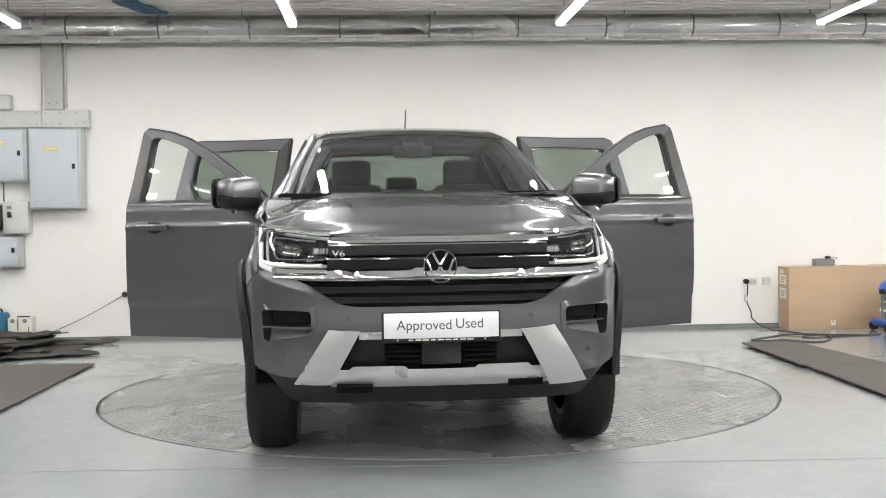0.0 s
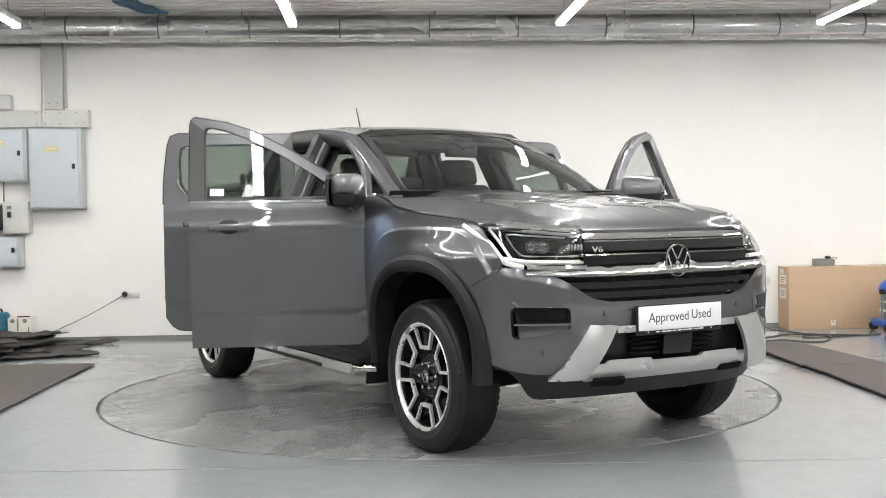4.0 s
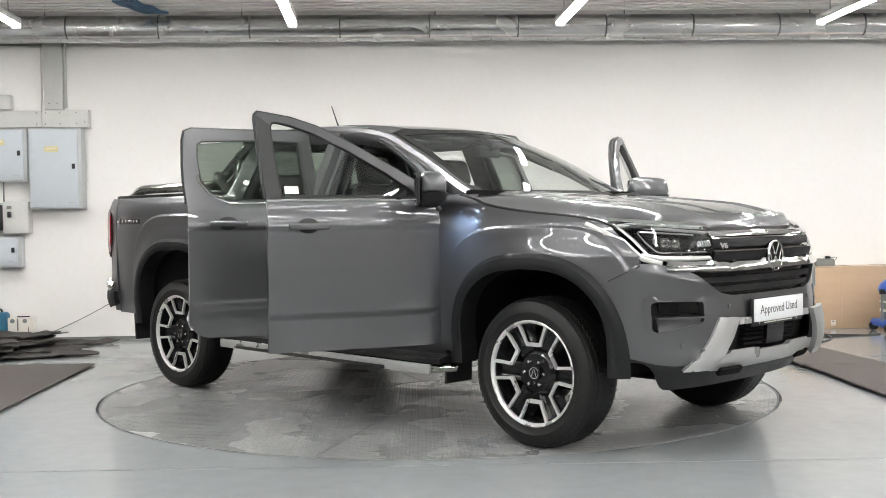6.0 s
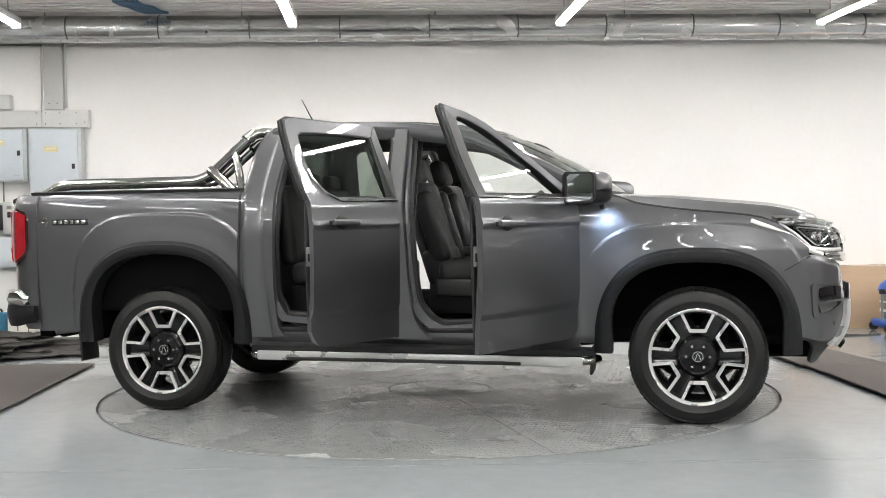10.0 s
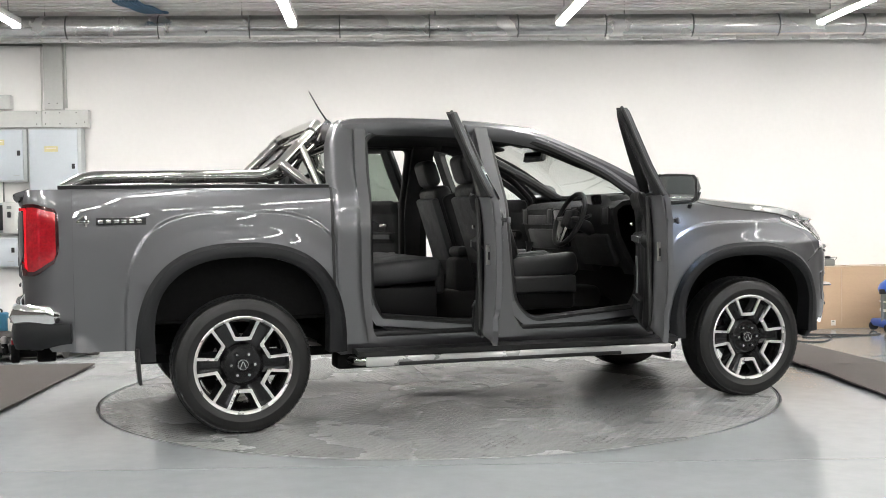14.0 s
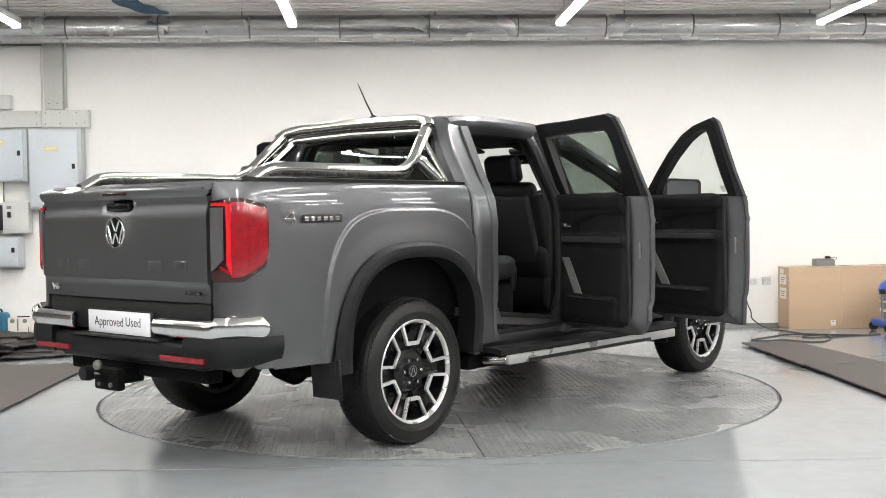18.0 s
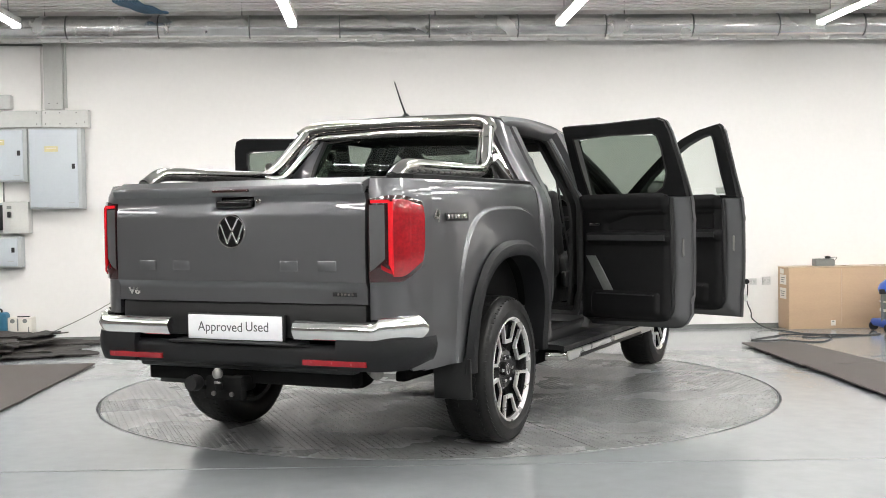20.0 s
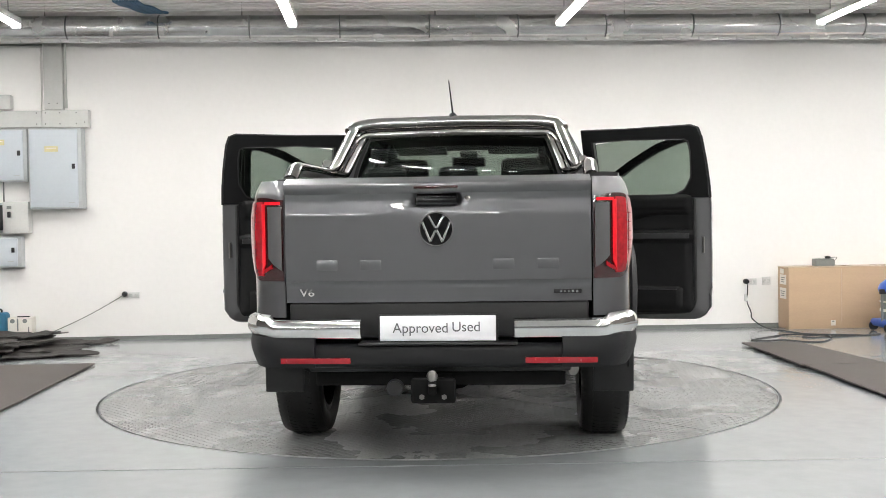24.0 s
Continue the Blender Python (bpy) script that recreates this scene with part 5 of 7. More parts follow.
        way = (pose(0, 0, 0, 0, 0, -ang) @ (Vector((1.27, s * 0.90, 1.03)) - hinge) - spot).normalized()
        aim = Matrix.Translation(spot) @ way.to_track_quat("Z", "Y").to_matrix().to_4x4()
        part("approach_lamp", lathe([(0, 0), (0.010, 0), (0.010, 0.003), (0, 0.003)], 14), "puddle", door, "lit approach lamp under the mirror", aim)
        part("lamp_hood", lathe([(0.0, -0.003), (0.014, -0.003), (0.014, 0.022), (0.0115, 0.022), (0.0115, -0.001), (0.0, -0.001)], 16), "black", door, "", aim)
    return door


# -- wheels --
def build_wheel():
    """A wheel about the z axis, its outer face upwards; the mesh of the thing is the barrel."""
    w = tp("wheel", lathe([(0.236, -0.11), (0.262, -0.11), (0.262, 0.100), (0.250, 0.100), (0.240, 0.06), (0.232, -0.02), (0.232, -0.10), (0.236, -0.11)], 48), "rim_black", "alloy wheel with black and machined silver face")
    prof = [(0.262, -0.108), (0.275, -0.118), (0.310, -0.127), (0.340, -0.126), (0.365, -0.116), (0.378, -0.100), (0.384, -0.080), (0.387, -0.04), (0.388, 0.0),
            (0.387, 0.04), (0.384, 0.080), (0.378, 0.100), (0.365, 0.116), (0.340, 0.126), (0.322, 0.127), (0.319, 0.1285), (0.312, 0.1285), (0.309, 0.126), (0.285, 0.121), (0.275, 0.118), (0.262, 0.108)]
    part("tyre", lathe(prof, 72), "tyre", w, "black road tyre")
    # tread blocks, centre and shoulder
    bm = bmesh.new()
    for k in range(66):
        a = 2 * math.pi * k / 66
        for z0, wd, tw in ((-0.098, 0.036, 0.2), (-0.052, 0.034, -0.35), (0.0, 0.040, 0.35), (0.052, 0.034, -0.35), (0.098, 0.036, 0.2)):
            r = 0.3838 if abs(z0) < 0.09 else 0.3712
            m = pose(0, 0, 0, 0, 0, math.degrees(a + z0 * 0.3)) @ Matrix.Translation((r, 0, z0)) @ pose(0, 0, 0, math.degrees(tw), math.copysign(20, -z0) if abs(z0) > 0.09 else 0, 0)
            bmesh.ops.create_cube(bm, size=1.0, matrix=m @ Matrix.Diagonal((0.010, 0.026, wd, 1)))
    part("tread", bm, "tyre", w, "tread blocks of the tyre", sharp=20)
    part("rim_lip", lathe([(0.257, 0.098), (0.266, 0.098), (0.273, 0.112), (0.275, 0.119), (0.271, 0.122), (0.264, 0.119), (0.257, 0.108), (0.257, 0.098)], 64), "alloy", w, "machined silver rim edge")
    # black hub and spokes
    part("hub", lathe([(0, 0.055), (0.085, 0.055), (0.118, 0.040), (0.118, 0.064), (0.098, 0.080), (0.060, 0.076), (0.040, 0.074), (0.0, 0.074)], 36), "rim_black", w)
    for k in range(6):
        a = 60 * k
        bm = bmesh.new()
        m = pose(0, 0, 0, 0, 0, a)

        def sp(u, v, m=m):
            r = lerp(0.100, 0.255, u)
            t = lerp(-1, 1, v)
            half = lerp(0.050, 0.042, u)
            return m @ Vector((r, t * half, 0.062 + 0.022 * u - 0.014 * (1 - abs(t) ** 4)))
        part("spoke", shell(sp, 6, 8, 0.045), "rim_black", w, "gloss black spoke")
        # silver frame of the opening
        m2 = pose(0, 0, 0, 0, 0, a + 30)
        o = [(0.262, 0.104), (0.236, 0.093), (0.190, 0.0705), (0.139, 0.047), (0.137, 0.040), (0.137, -0.040), (0.139, -0.047), (0.190, -0.0705), (0.236, -0.093), (0.262, -0.104)]
        i = [(0.262, 0.086), (0.236, 0.075), (0.190, 0.054), (0.158, 0.0392), (0.156, 0.0355), (0.156, -0.0355), (0.158, -0.0392), (0.190, -0.054), (0.236, -0.075), (0.262, -0.086)]
        bm = bmesh.new()
        lay = [[[bm.verts.new(m2 @ Vector((r, t, (0.082 + 0.10 * (r - 0.137) + dz))))for r, t in line] for line in (o, i)] for dz in (0.0, 0.016)]
        for q in range(len(o) - 1):
            A, B = lay[1][0], lay[1][1]
            C, E = lay[0][0], lay[0][1]
            bm.faces.new((A[q], A[q + 1], B[q + 1], B[q]))
            bm.faces.new((C[q + 1], C[q], E[q], E[q + 1]))
            bm.faces.new((A[q], C[q], C[q + 1], A[q + 1]))
            bm.faces.new((B[q + 1], E[q + 1], E[q], B[q]))
        for q in (0, -1):
            bm.faces.new((lay[0][0][q], lay[1][0][q], lay[1][1][q], lay[0][1][q]))
        part("silver_frame", bm, "alloy", w, "machined silver frame of the wheel opening")
        # dark inner wall of the opening
        bm = bmesh.new()
        for q in range(len(i) - 1):
            v = [m2 @ Vector((i[q][0] + 0.001, i[q][1], z)) for z in (0.09, 0.03)] + [m2 @ Vector((i[q + 1][0] + 0.001, i[q + 1][1], z)) for z in (0.03, 0.09)]
            bm.faces.new([bm.verts.new(x) for x in v])
        bmesh.ops.remove_doubles(bm, verts=bm.verts, dist=1e-5)
        part("opening_wall", bm, "rim_black", w)
        part("lug_nut", lathe([(0, 0.0), (0.0105, 0.0), (0.0105, 0.014), (0.008, 0.020), (0, 0.020)], 6), "chrome", w, at=pose(0, 0, 0, 0, 0, a) @ Matrix.Translation((0.066, 0, 0.078)))
    cap = lathe([(0, 0.070), (0.034, 0.070), (0.034, 0.088), (0.030, 0.092), (0, 0.094)], 28)
    part("centre_cap", cap, "gloss_black", w, "black centre cap with a silver ring")
    part("cap_ring", lathe([(0.026, 0.0925), (0.030, 0.0925), (0.030, 0.0955), (0.026, 0.0955), (0.026, 0.0925)], 28), "chrome", w)
    for q in (-1, 1):
        part("cap_bar", box((q * 0.009, 0, 0.0945), (0.005, 0.040, 0.003), 0, turn=pose(0, 0, 0, 0, 0, q * 20)), "chrome", w)
    part("brake_disc", lathe([(0.06, -0.03), (0.165, -0.03), (0.165, -0.004), (0.06, -0.004), (0.06, -0.03)], 40), "disc", w)
    part("caliper", box((0.13, 0.06, -0.02), (0.07, 0.15, 0.07), 0.015), "under", w)
    return w


def build_wheels():
    spots = []
    for x, s in ((HUB_F, -1), (HUB_F, 1), (HUB_R, -1), (HUB_R, 1)):
        spots.append(BODY @ Matrix.Translation((x, s * 0.812, 0.383)) @ pose(0, 0, 0, 90 if s < 0 else -90, 0, 0) @ pose(0, 0, 0, 0, 0, 0))
    w = build_wheel()
    w.matrix_basis = spots[0]
    for m in spots[1:]:
        copy_thing(w, m)


# -- bed and tail --
TAIL = [(-2.40, 0.888), (-2.48, 0.876), (-2.55, 0.850), (-2.600, 0.812), (-2.635, 0.765), (-2.652, 0.715), (-2.656, 0.60), (-2.662, 0.30), (-2.664, 0.0)]
tail_x = curve([(i, p[0]) for i, p in enumerate(TAIL)])
tail_y = curve([(i, p[1]) for i, p in enumerate(TAIL)])


def tail(i, z, s, off=0.0):
    e = 0.02
    dx, dy = tail_x(min(8, i + e)) - tail_x(max(0, i - e)), tail_y(min(8, i + e)) - tail_y(max(0, i - e))
    k = math.hypot(dx, dy)
    nx, ny = dy / k, -dx / k
    roll = 0.035 * smooth(z, 1.30, 1.38) + 0.03 * (1 - smooth(z, 0.45, 0.75))
    return Vector((tail_x(i) + nx * (off - roll * 0.5), s * (tail_y(i) + ny * (off - roll)), z))


def wrap(s, i0, i1, zlo, zhi, nu, nv, off=0.0, thick=0.02):
    lo = zlo if callable(zlo) else (lambda u: zlo)
    hi = zhi if callable(zhi) else (lambda u: zhi)

    def f(u, v):
        o = off(u, v) if callable(off) else off
        return tail(lerp(i0, i1, u), lerp(lo(u), hi(u), v), s, o)
    return shell(f, nu, nv, thick, flip=s)


def build_tail():
    for s in (-1, 1):
        tp("bed_corner", wrap(s, 0.0, 5.19, lambda u: 0.50 if u < 0.3 else lerp(0.50, 0.74, smooth(u, 0.3, 0.5)), 1.366, 24, 24, 0.0, 0.02), "paint")
        def lamp_lo(i, m):
            u = (i - 0.85) / 4.30
            return m + lerp(0.985, 0.908, smooth(u, -0.08, 0.48)) + 0.055 * (1 - smooth(u, 0.0, 0.11)) ** 2

        def lamp_hi(i, m):
            u = (i - 0.85) / 4.30
            return lerp(1.262, 1.290, smooth(u, 0.0, 0.45)) - m - 0.030 * (1 - smooth(u, 0.0, 0.09)) ** 2 - 0.012 * smooth(u, 0.6, 1.0)
        lamp = tp("tail_lamp", wrap(s, 0.85, 5.15, lambda u: lamp_lo(0.85 + 4.3 * u, 0.0), lambda u: lamp_hi(0.85 + 4.3 * u, 0.0), 60, 14, lambda u, v: 0.016 - 0.014 * (1 - smooth(u, 0.0, 0.06)) - 0.006 * (2 * v - 1) ** 4, 0.03), "red_dark", "wraparound tail lamp, red within a smoked border")

        def sub(name, bm, mt, label=""):
            part(name, bm, mt, lamp, label)
        sub("lamp_band", wrap(s, 1.02, 3.40, lambda u: lamp_lo(1.02 + 2.38 * u, 0.022), lambda u: lamp_hi(1.02 + 2.38 * u, 0.018), 40, 10, lambda u, v: 0.019 - 0.006 * (2 * v - 1) ** 4 + 0.004 * smooth(u, 0.45, 0.5), 0.006), "red", "bright red lens")
        sub("lamp_guide", wrap(s, 3.36, 3.72, lambda u: lerp(0.938, 0.985, u), 1.262, 6, 12, lambda u, v: 0.022 + 0.004 * math.sin(math.pi * u), 0.010), "red_glow", "red light guide")
        sub("lamp_guide", wrap(s, 3.6, 5.0, 1.256, 1.270, 8, 2, 0.020, 0.008), "red_glow", "red light guide")
        sub("lamp_guide", wrap(s, 3.4, 4.3, lambda u: lerp(0.938, 0.965, u), lambda u: lerp(0.955, 0.985, u), 8, 2, 0.020, 0.006), "red", "red light guide")
        sub("lamp_insert", wrap(s, 3.95, 5.08, lambda u: lerp(1.01, 0.955, u), 1.248, 8, 6, 0.020, 0.006), "paint_dark", "smoked grey lamp insert")
        for k in range(5):
            sub("lamp_rib", wrap(s, 1.5, 2.6, 1.03 + 0.042 * k, 1.034 + 0.042 * k, 8, 1, 0.0205, 0.003), "reflector")
        # bumper corner: black body, chrome cap
        tp("bumper_end", wrap(s, 0.15, 6.2, lambda u: lerp(0.545, 0.515, smooth(u, 0, 0.4)), 0.655, 30, 6, lambda u, v: 0.030 + 0.014 * math.sin(math.pi * v) + 0.035 * smooth(u, 0.2, 0.7), 0.04), "flare", "dark grey plastic rear bumper")
        tp("bumper_chrome", wrap(s, 0.9, 6.86, lambda u: 0.650 + 0.012 * (1 - smooth(u, 0.0, 0.08)), lambda u: 0.756 - 0.022 * smooth(u, 0.60, 0.64) - 0.035 * (1 - smooth(u, 0.0, 0.12)), 48, 10,
                                lambda u, v: 0.028 + 0.020 * math.sin(math.pi * v) + 0.036 * smooth(u, 0.2, 0.7) - 0.016 * smooth(v, 0.88, 1.0) - 0.03 * (1 - smooth(u, 0.0, 0.05)), 0.03), "chrome", "chrome rear bumper end")
        tp("reflector", wrap(s, 5.10, 6.72, 0.536, 0.561, 10, 2, 0.083, 0.012), "reflector", "red bumper reflector")
    tp("bumper_step", box((-2.655, 0, 0.622), (0.13, 0.72, 0.014), 0.008), "black", "ribbed black bumper step")
    tp("bumper_middle", box((-2.650, 0, 0.565), (0.11, 1.24, 0.105), 0.025, seg=3), "flare", "dark grey plastic rear bumper")
    tp("bumper_niche", box((-2.625, 0, 0.725), (0.06, 1.36, 0.16), 0.01), "black", "black niche behind the plate")
    tp("bumper_lower", box((-2.60, 0, 0.505), (0.08, 1.20, 0.04), 0.015), "black")
    # tailgate
    def gate(u, v):
        y = lerp(0.692, -0.692, u)
        z = lerp(0.808, 1.300, v)
        x = -2.662 - 0.010 * (1 - (y / 0.69) ** 2) - 0.016 * (smooth(z, 0.885, 0.905) - smooth(z, 1.20, 1.29)) - 0.010 * smooth(z, 1.27, 1.295)
        hand = smooth(0.115 - abs(y), 0, 0.02) * smooth(z, 1.235, 1.25)
        return (x + 0.045 * hand, y, z)
    g = tp("tailgate", shell(gate, 64, 40, 0.03), "paint")
    g["label"] = "grey tailgate with a pressed pattern"

    def lip(u, v):
        y = lerp(0.692, -0.692, u)
        a = lerp(-0.2, 1.0, v)
        return (-2.672 - 0.028 * math.sin(math.pi * clamp(v * 0.9 + 0.1)) + 0.05 * smooth(v, 0.6, 1.0), y, lerp(1.300, 1.375, v))
    part("tailgate_lip", shell(lip, 24, 10, 0.03), "paint", g)
    part("gate_recess", box((-2.632, 0, 1.268), (0.02, 0.24, 0.06), 0.006), "gloss_black", g)
    part("gate_handle", box((-2.672, 0, 1.262), (0.030, 0.195, 0.040), 0.012, seg=3), "gloss_black", g, "black tailgate handle")
    part("gate_brake_light", box((-2.700, 0, 1.325), (0.014, 0.20, 0.014), 0.004), "red_dark", g, "slim red brake light")
    part("camera_eye", lathe([(0, 0), (0.013, 0), (0.013, 0.012), (0.008, 0.016), (0, 0.016)], 16), "dark_chrome", g, at=Matrix.Translation((-2.668, -0.14, 1.275)) @ pose(0, 0, 0, 0, -90, 0))
    # raised name along the gate, kept as plain bars
    for k in range(6):
        y = 0.50 - 0.20 * k
        part("raised_bar", box((-2.6845, y, 0.978), (0.006, 0.095, 0.046), 0.0024), "paint", g)
    lettering("engine_badge", "V6", 0.048, "alloy", g, Matrix.Translation((-2.674, 0.595, 0.852)) @ pose(0, 0, 0, 90, 0, -90), 0.003, "chrome letters", 1.3)
    part("small_badge", box((-2.676, -0.585, 0.852), (0.006, 0.125, 0.020), 0.003), "black", g, "small dark badge")
    for k in range(5):
        part("badge_mark", box((-2.680, -0.555 - 0.018 * k, 0.852), (0.003, 0.010, 0.010), 0), "chrome", g)
    m = Matrix.Translation((-2.690, 0, 1.137)) @ pose(0, 0, 0, 90, 0, -90)
    b = tp("badge", lathe([(0.0, -0.02), (0.074, -0.02), (0.074, 0.006), (0.0, 0.006)], 40), "gloss_black", "round badge with a chrome ring and slanted bars", at=m)
    badge_face(b)
    plate("rear_plate", look_plate((-2.690, 0, 0.690), 1))
    # side lettering badge: dark panel with pale bars
    for s in (-1, 1):
        xa, z0 = -2.06, 1.192
        yb = s * (width(-1.95, z0, True) + 0.003)
        tp("side_badge", box((-2.150, s * (width(-2.150, z0, True) + 0.004), z0), (0.26, 0.006, 0.040), 0.003, turn=pose(0, 0, 0, s * 2.0, 0, s * 0.6)), "black", "dark side badge")
        for k in range(6):
            tp("badge_mark", box((-2.056 - 0.040 * k, s * (width(-2.150, z0, True) + 0.008), z0), (0.026, 0.005, 0.020), 0.002, turn=pose(0, 0, 0, s * 2.0, 0, s * 0.6)), "chrome")
        tp("badge_numeral", box((-2.345, s * (width(-2.345, z0, True) + 0.003), z0 - 0.004), (0.060, 0.006, 0.014), 0.002), "dark_chrome")
        tp("badge_numeral", box((-2.330, s * (width(-2.330, z0, True) + 0.003), z0 + 0.003), (0.014, 0.006, 0.058), 0.002), "dark_chrome")
        tp("badge_numeral", box((-2.358, s * (width(-2.358, z0, True) + 0.003), z0 + 0.014), (0.050, 0.006, 0.012), 0.002, turn=pose(0, 0, 0, 0, -42 * 1, 0)), "dark_chrome")
    # bed top: rail caps, roller cover with ribs
    for s in (-1, 1):
        tp("bed_rail_cap", shell(lambda u, v, s=s: (lerp(-2.47, -1.0, u), s * lerp(0.775 if u > 0.05 else 0.70, min(0.855, 0.855 * taper(lerp(-2.47, -1.0, u)) + 0.004), v), 1.366 + 0.006 * math.sin(math.pi * v)), 20, 4, 0.02), "black", "black bed rail cap")
        tp("bed_inner_wall", box((-1.80, s * 0.77, 1.0), (1.60, 0.03, 0.72), 0.005), "under")
    for k in range(18):
        x = -2.41 + 0.077 * k
        tp("cover_slat", box((x, 0, 1.375), (0.072, 1.55, 0.014), 0.005), "black", "slat of the black roller cover")
    tp("cover_housing", box((-1.03, 0, 1.36), (0.10, 1.60, 0.06), 0.015), "black", "roller housing of the bed cover")
    tp("bed_floor", box((-1.80, 0, 0.64), (1.62, 1.55, 0.05), 0.01), "under")
    tp("bed_front_wall", box((-1.0, 0, 1.0), (0.03, 1.68, 0.74), 0.01), "paint_dark")
    # sports bar
    for s in (-1, 1):
        top = [(-2.44, s * 0.712, 1.370), (-2.33, s * 0.712, 1.428), (-2.25, s * 0.712, 1.436), (-1.36, s * 0.700, 1.440), (-1.26, s * 0.690, 1.485), (-1.02, s * 0.61, 1.722)]
        tp("sports_bar_side", tube(bend(top, 0.07, 6), 0.036, 14), "dark_chrome", "polished steel side tube")
        low = [(-1.40, s * 0.690, 1.436), (-1.32, s * 0.66, 1.425), (-1.24, s * 0.640, 1.44), (-0.985, s * 0.560, 1.672)]
        tp("sports_bar_side", tube(bend(low, 0.07, 6), 0.026, 12), "dark_chrome", "polished steel side tube")
        tp("sports_bar_foot", tube([(-1.255, s * 0.735, 1.512), (-1.245, s * 0.74, 1.505), (-1.085, s * 0.765, 1.372)], [0.028, 0.034, 0.034], 12), "dark_chrome")
        tp("sports_bar_foot", tube([(-1.13, s * 0.64, 1.65), (-1.075, s * 0.70, 1.50), (-1.035, s * 0.75, 1.38)], 0.026, 12), "dark_chrome")
    hoop = [(-1.05, -0.64, 1.70), (-1.015, -0.60, 1.738), (-0.985, -0.50, 1.756), (-0.975, 0.0, 1.765), (-0.985, 0.50, 1.756), (-1.015, 0.60, 1.738), (-1.05, 0.64, 1.70)]
    tp("sports_bar_hoop", tube(bend(hoop, 0.08, 5), 0.036, 14), "dark_chrome", "polished steel hoop behind the cab")
    hoop = [(-1.02, -0.61, 1.64), (-0.99, -0.56, 1.688), (-0.98, 0.0, 1.700), (-0.99, 0.56, 1.688), (-1.02, 0.61, 1.64)]
    tp("sports_bar_hoop", tube(bend(hoop, 0.06, 5), 0.024, 12), "dark_chrome", "polished steel hoop behind the cab")
    # tow bar
    tb = tp("tow_bar", box((-2.55, 0, 0.455), (0.10, 1.15, 0.075), 0.01), "under", "black tow bar with a bare steel ball")
    part("tow_plate", box((-2.735, 0.02, 0.415), (0.05, 0.20, 0.11), 0.012), "under", tb)
    part("tow_arm", box((-2.66, 0.02, 0.42), (0.20, 0.10, 0.07), 0.015), "under", tb)
    part("tow_neck", tube([(-2.79, 0.02, 0.41), (-2.80, 0.02, 0.47)], 0.018, 12), "under", tb)
    part("tow_ball", lathe([(0, 0.05), (0.012, 0.047), (0.022, 0.036), (0.025, 0.024), (0.022, 0.012), (0.014, 0.0), (0.018, -0.02), (0, -0.02)], 20), "disc", tb, "steel tow ball", Matrix.Translation((-2.80, 0.02, 0.465)))
    part("tow_socket", lathe([(0, 0), (0.034, 0), (0.040, 0.02), (0.034, 0.06), (0, 0.06)], 16), "black", tb, "trailer socket", Matrix.Translation((-2.72, 0.19, 0.43)) @ pose(0, 0, 0, 0, -90, 0))
    part("tow_bracket", box((-2.70, 0.12, 0.405), (0.05, 0.16, 0.012), 0.003), "under", tb)
    for y in (-0.03, 0.07):
        part("tow_bolt", lathe([(0, 0), (0.012, 0), (0.012, 0.010), (0, 0.010)], 6), "disc", tb, at=Matrix.Translation((-2.76, y, 0.39)) @ pose(0, 0, 0, 0, -90, 0))


# -- cabin --
def soft_box(c, s, r, turn=None, puff=0.0):
    bm = bmesh.new()
    bm = box((0, 0, 0), s, r, seg=4)
    if puff:
        for v in bm.verts:
            q = 1 - (abs(2 * v.co.x / s[0]) ** 4 + abs(2 * v.co.y / s[1]) ** 4) / 2
            v.co.z += puff * q * (1 if v.co.z > 0 else 0)
    bmesh.ops.transform(bm, matrix=Matrix.Translation(c) @ (turn or Matrix()), verts=bm.verts)
    return bm


def build_seat(y, steer):
    lean = pose(0, 0, 0, 0, -17, 0)
    st = tp("front_seat", soft_box((0.44, y, 0.845), (0.50, 0.36, 0.12), 0.05, pose(0, 0, 0, 0, -5, 0), 0.02), "leather", "black leather front seat")

    def sub(name, bm, mt="leather", label=""):
        part(name, bm, mt, st, label)
    for q in (-1, 1):
        sub("seat_bolster", soft_box((0.44, y + q * 0.215, 0.865), (0.48, 0.10, 0.15), 0.045, pose(0, 0, 0, q * 10, -5, 0)))
        sub("back_bolster", soft_box((0.155, y + q * 0.205, 1.13), (0.13, 0.09, 0.46), 0.04, lean @ pose(0, 0, 0, 0, 0, q * 18)))
    sub("backrest", soft_box((0.12, y, 1.13), (0.13, 0.42, 0.58), 0.055, lean))
    sub("back_panel", soft_box((0.055, y, 1.10), (0.05, 0.40, 0.46), 0.02, lean), "leather_grey", "grey backrest panel")
    sub("headrest", soft_box((-0.005, y, 1.495), (0.10, 0.27, 0.19), 0.045, lean))
    for q in (-1, 1):
        sub("headrest_post", tube([(0.03, y + q * 0.06, 1.39), (0.015, y + q * 0.06, 1.44)], 0.007, 8), "dark_chrome")
    sub("seat_base", box((0.40, y, 0.70), (0.54, 0.44, 0.22), 0.03), "trim")
    sub("seat_back_foot", soft_box((0.185, y, 0.885), (0.17, 0.47, 0.24), 0.05, lean), "leather")
    sub("seat_trim", soft_box((0.42, y + (-0.265 if y < 0 else 0.265), 0.755), (0.46, 0.04, 0.11), 0.018), "black", "seat side cover")
    sub("seam", tube([(0.20, y - 0.11, 0.925), (0.66, y - 0.11, 0.945)], 0.004, 6), "leather_grey")
    sub("seam", tube([(0.20, y + 0.11, 0.925), (0.66, y + 0.11, 0.945)], 0.004, 6), "leather_grey")


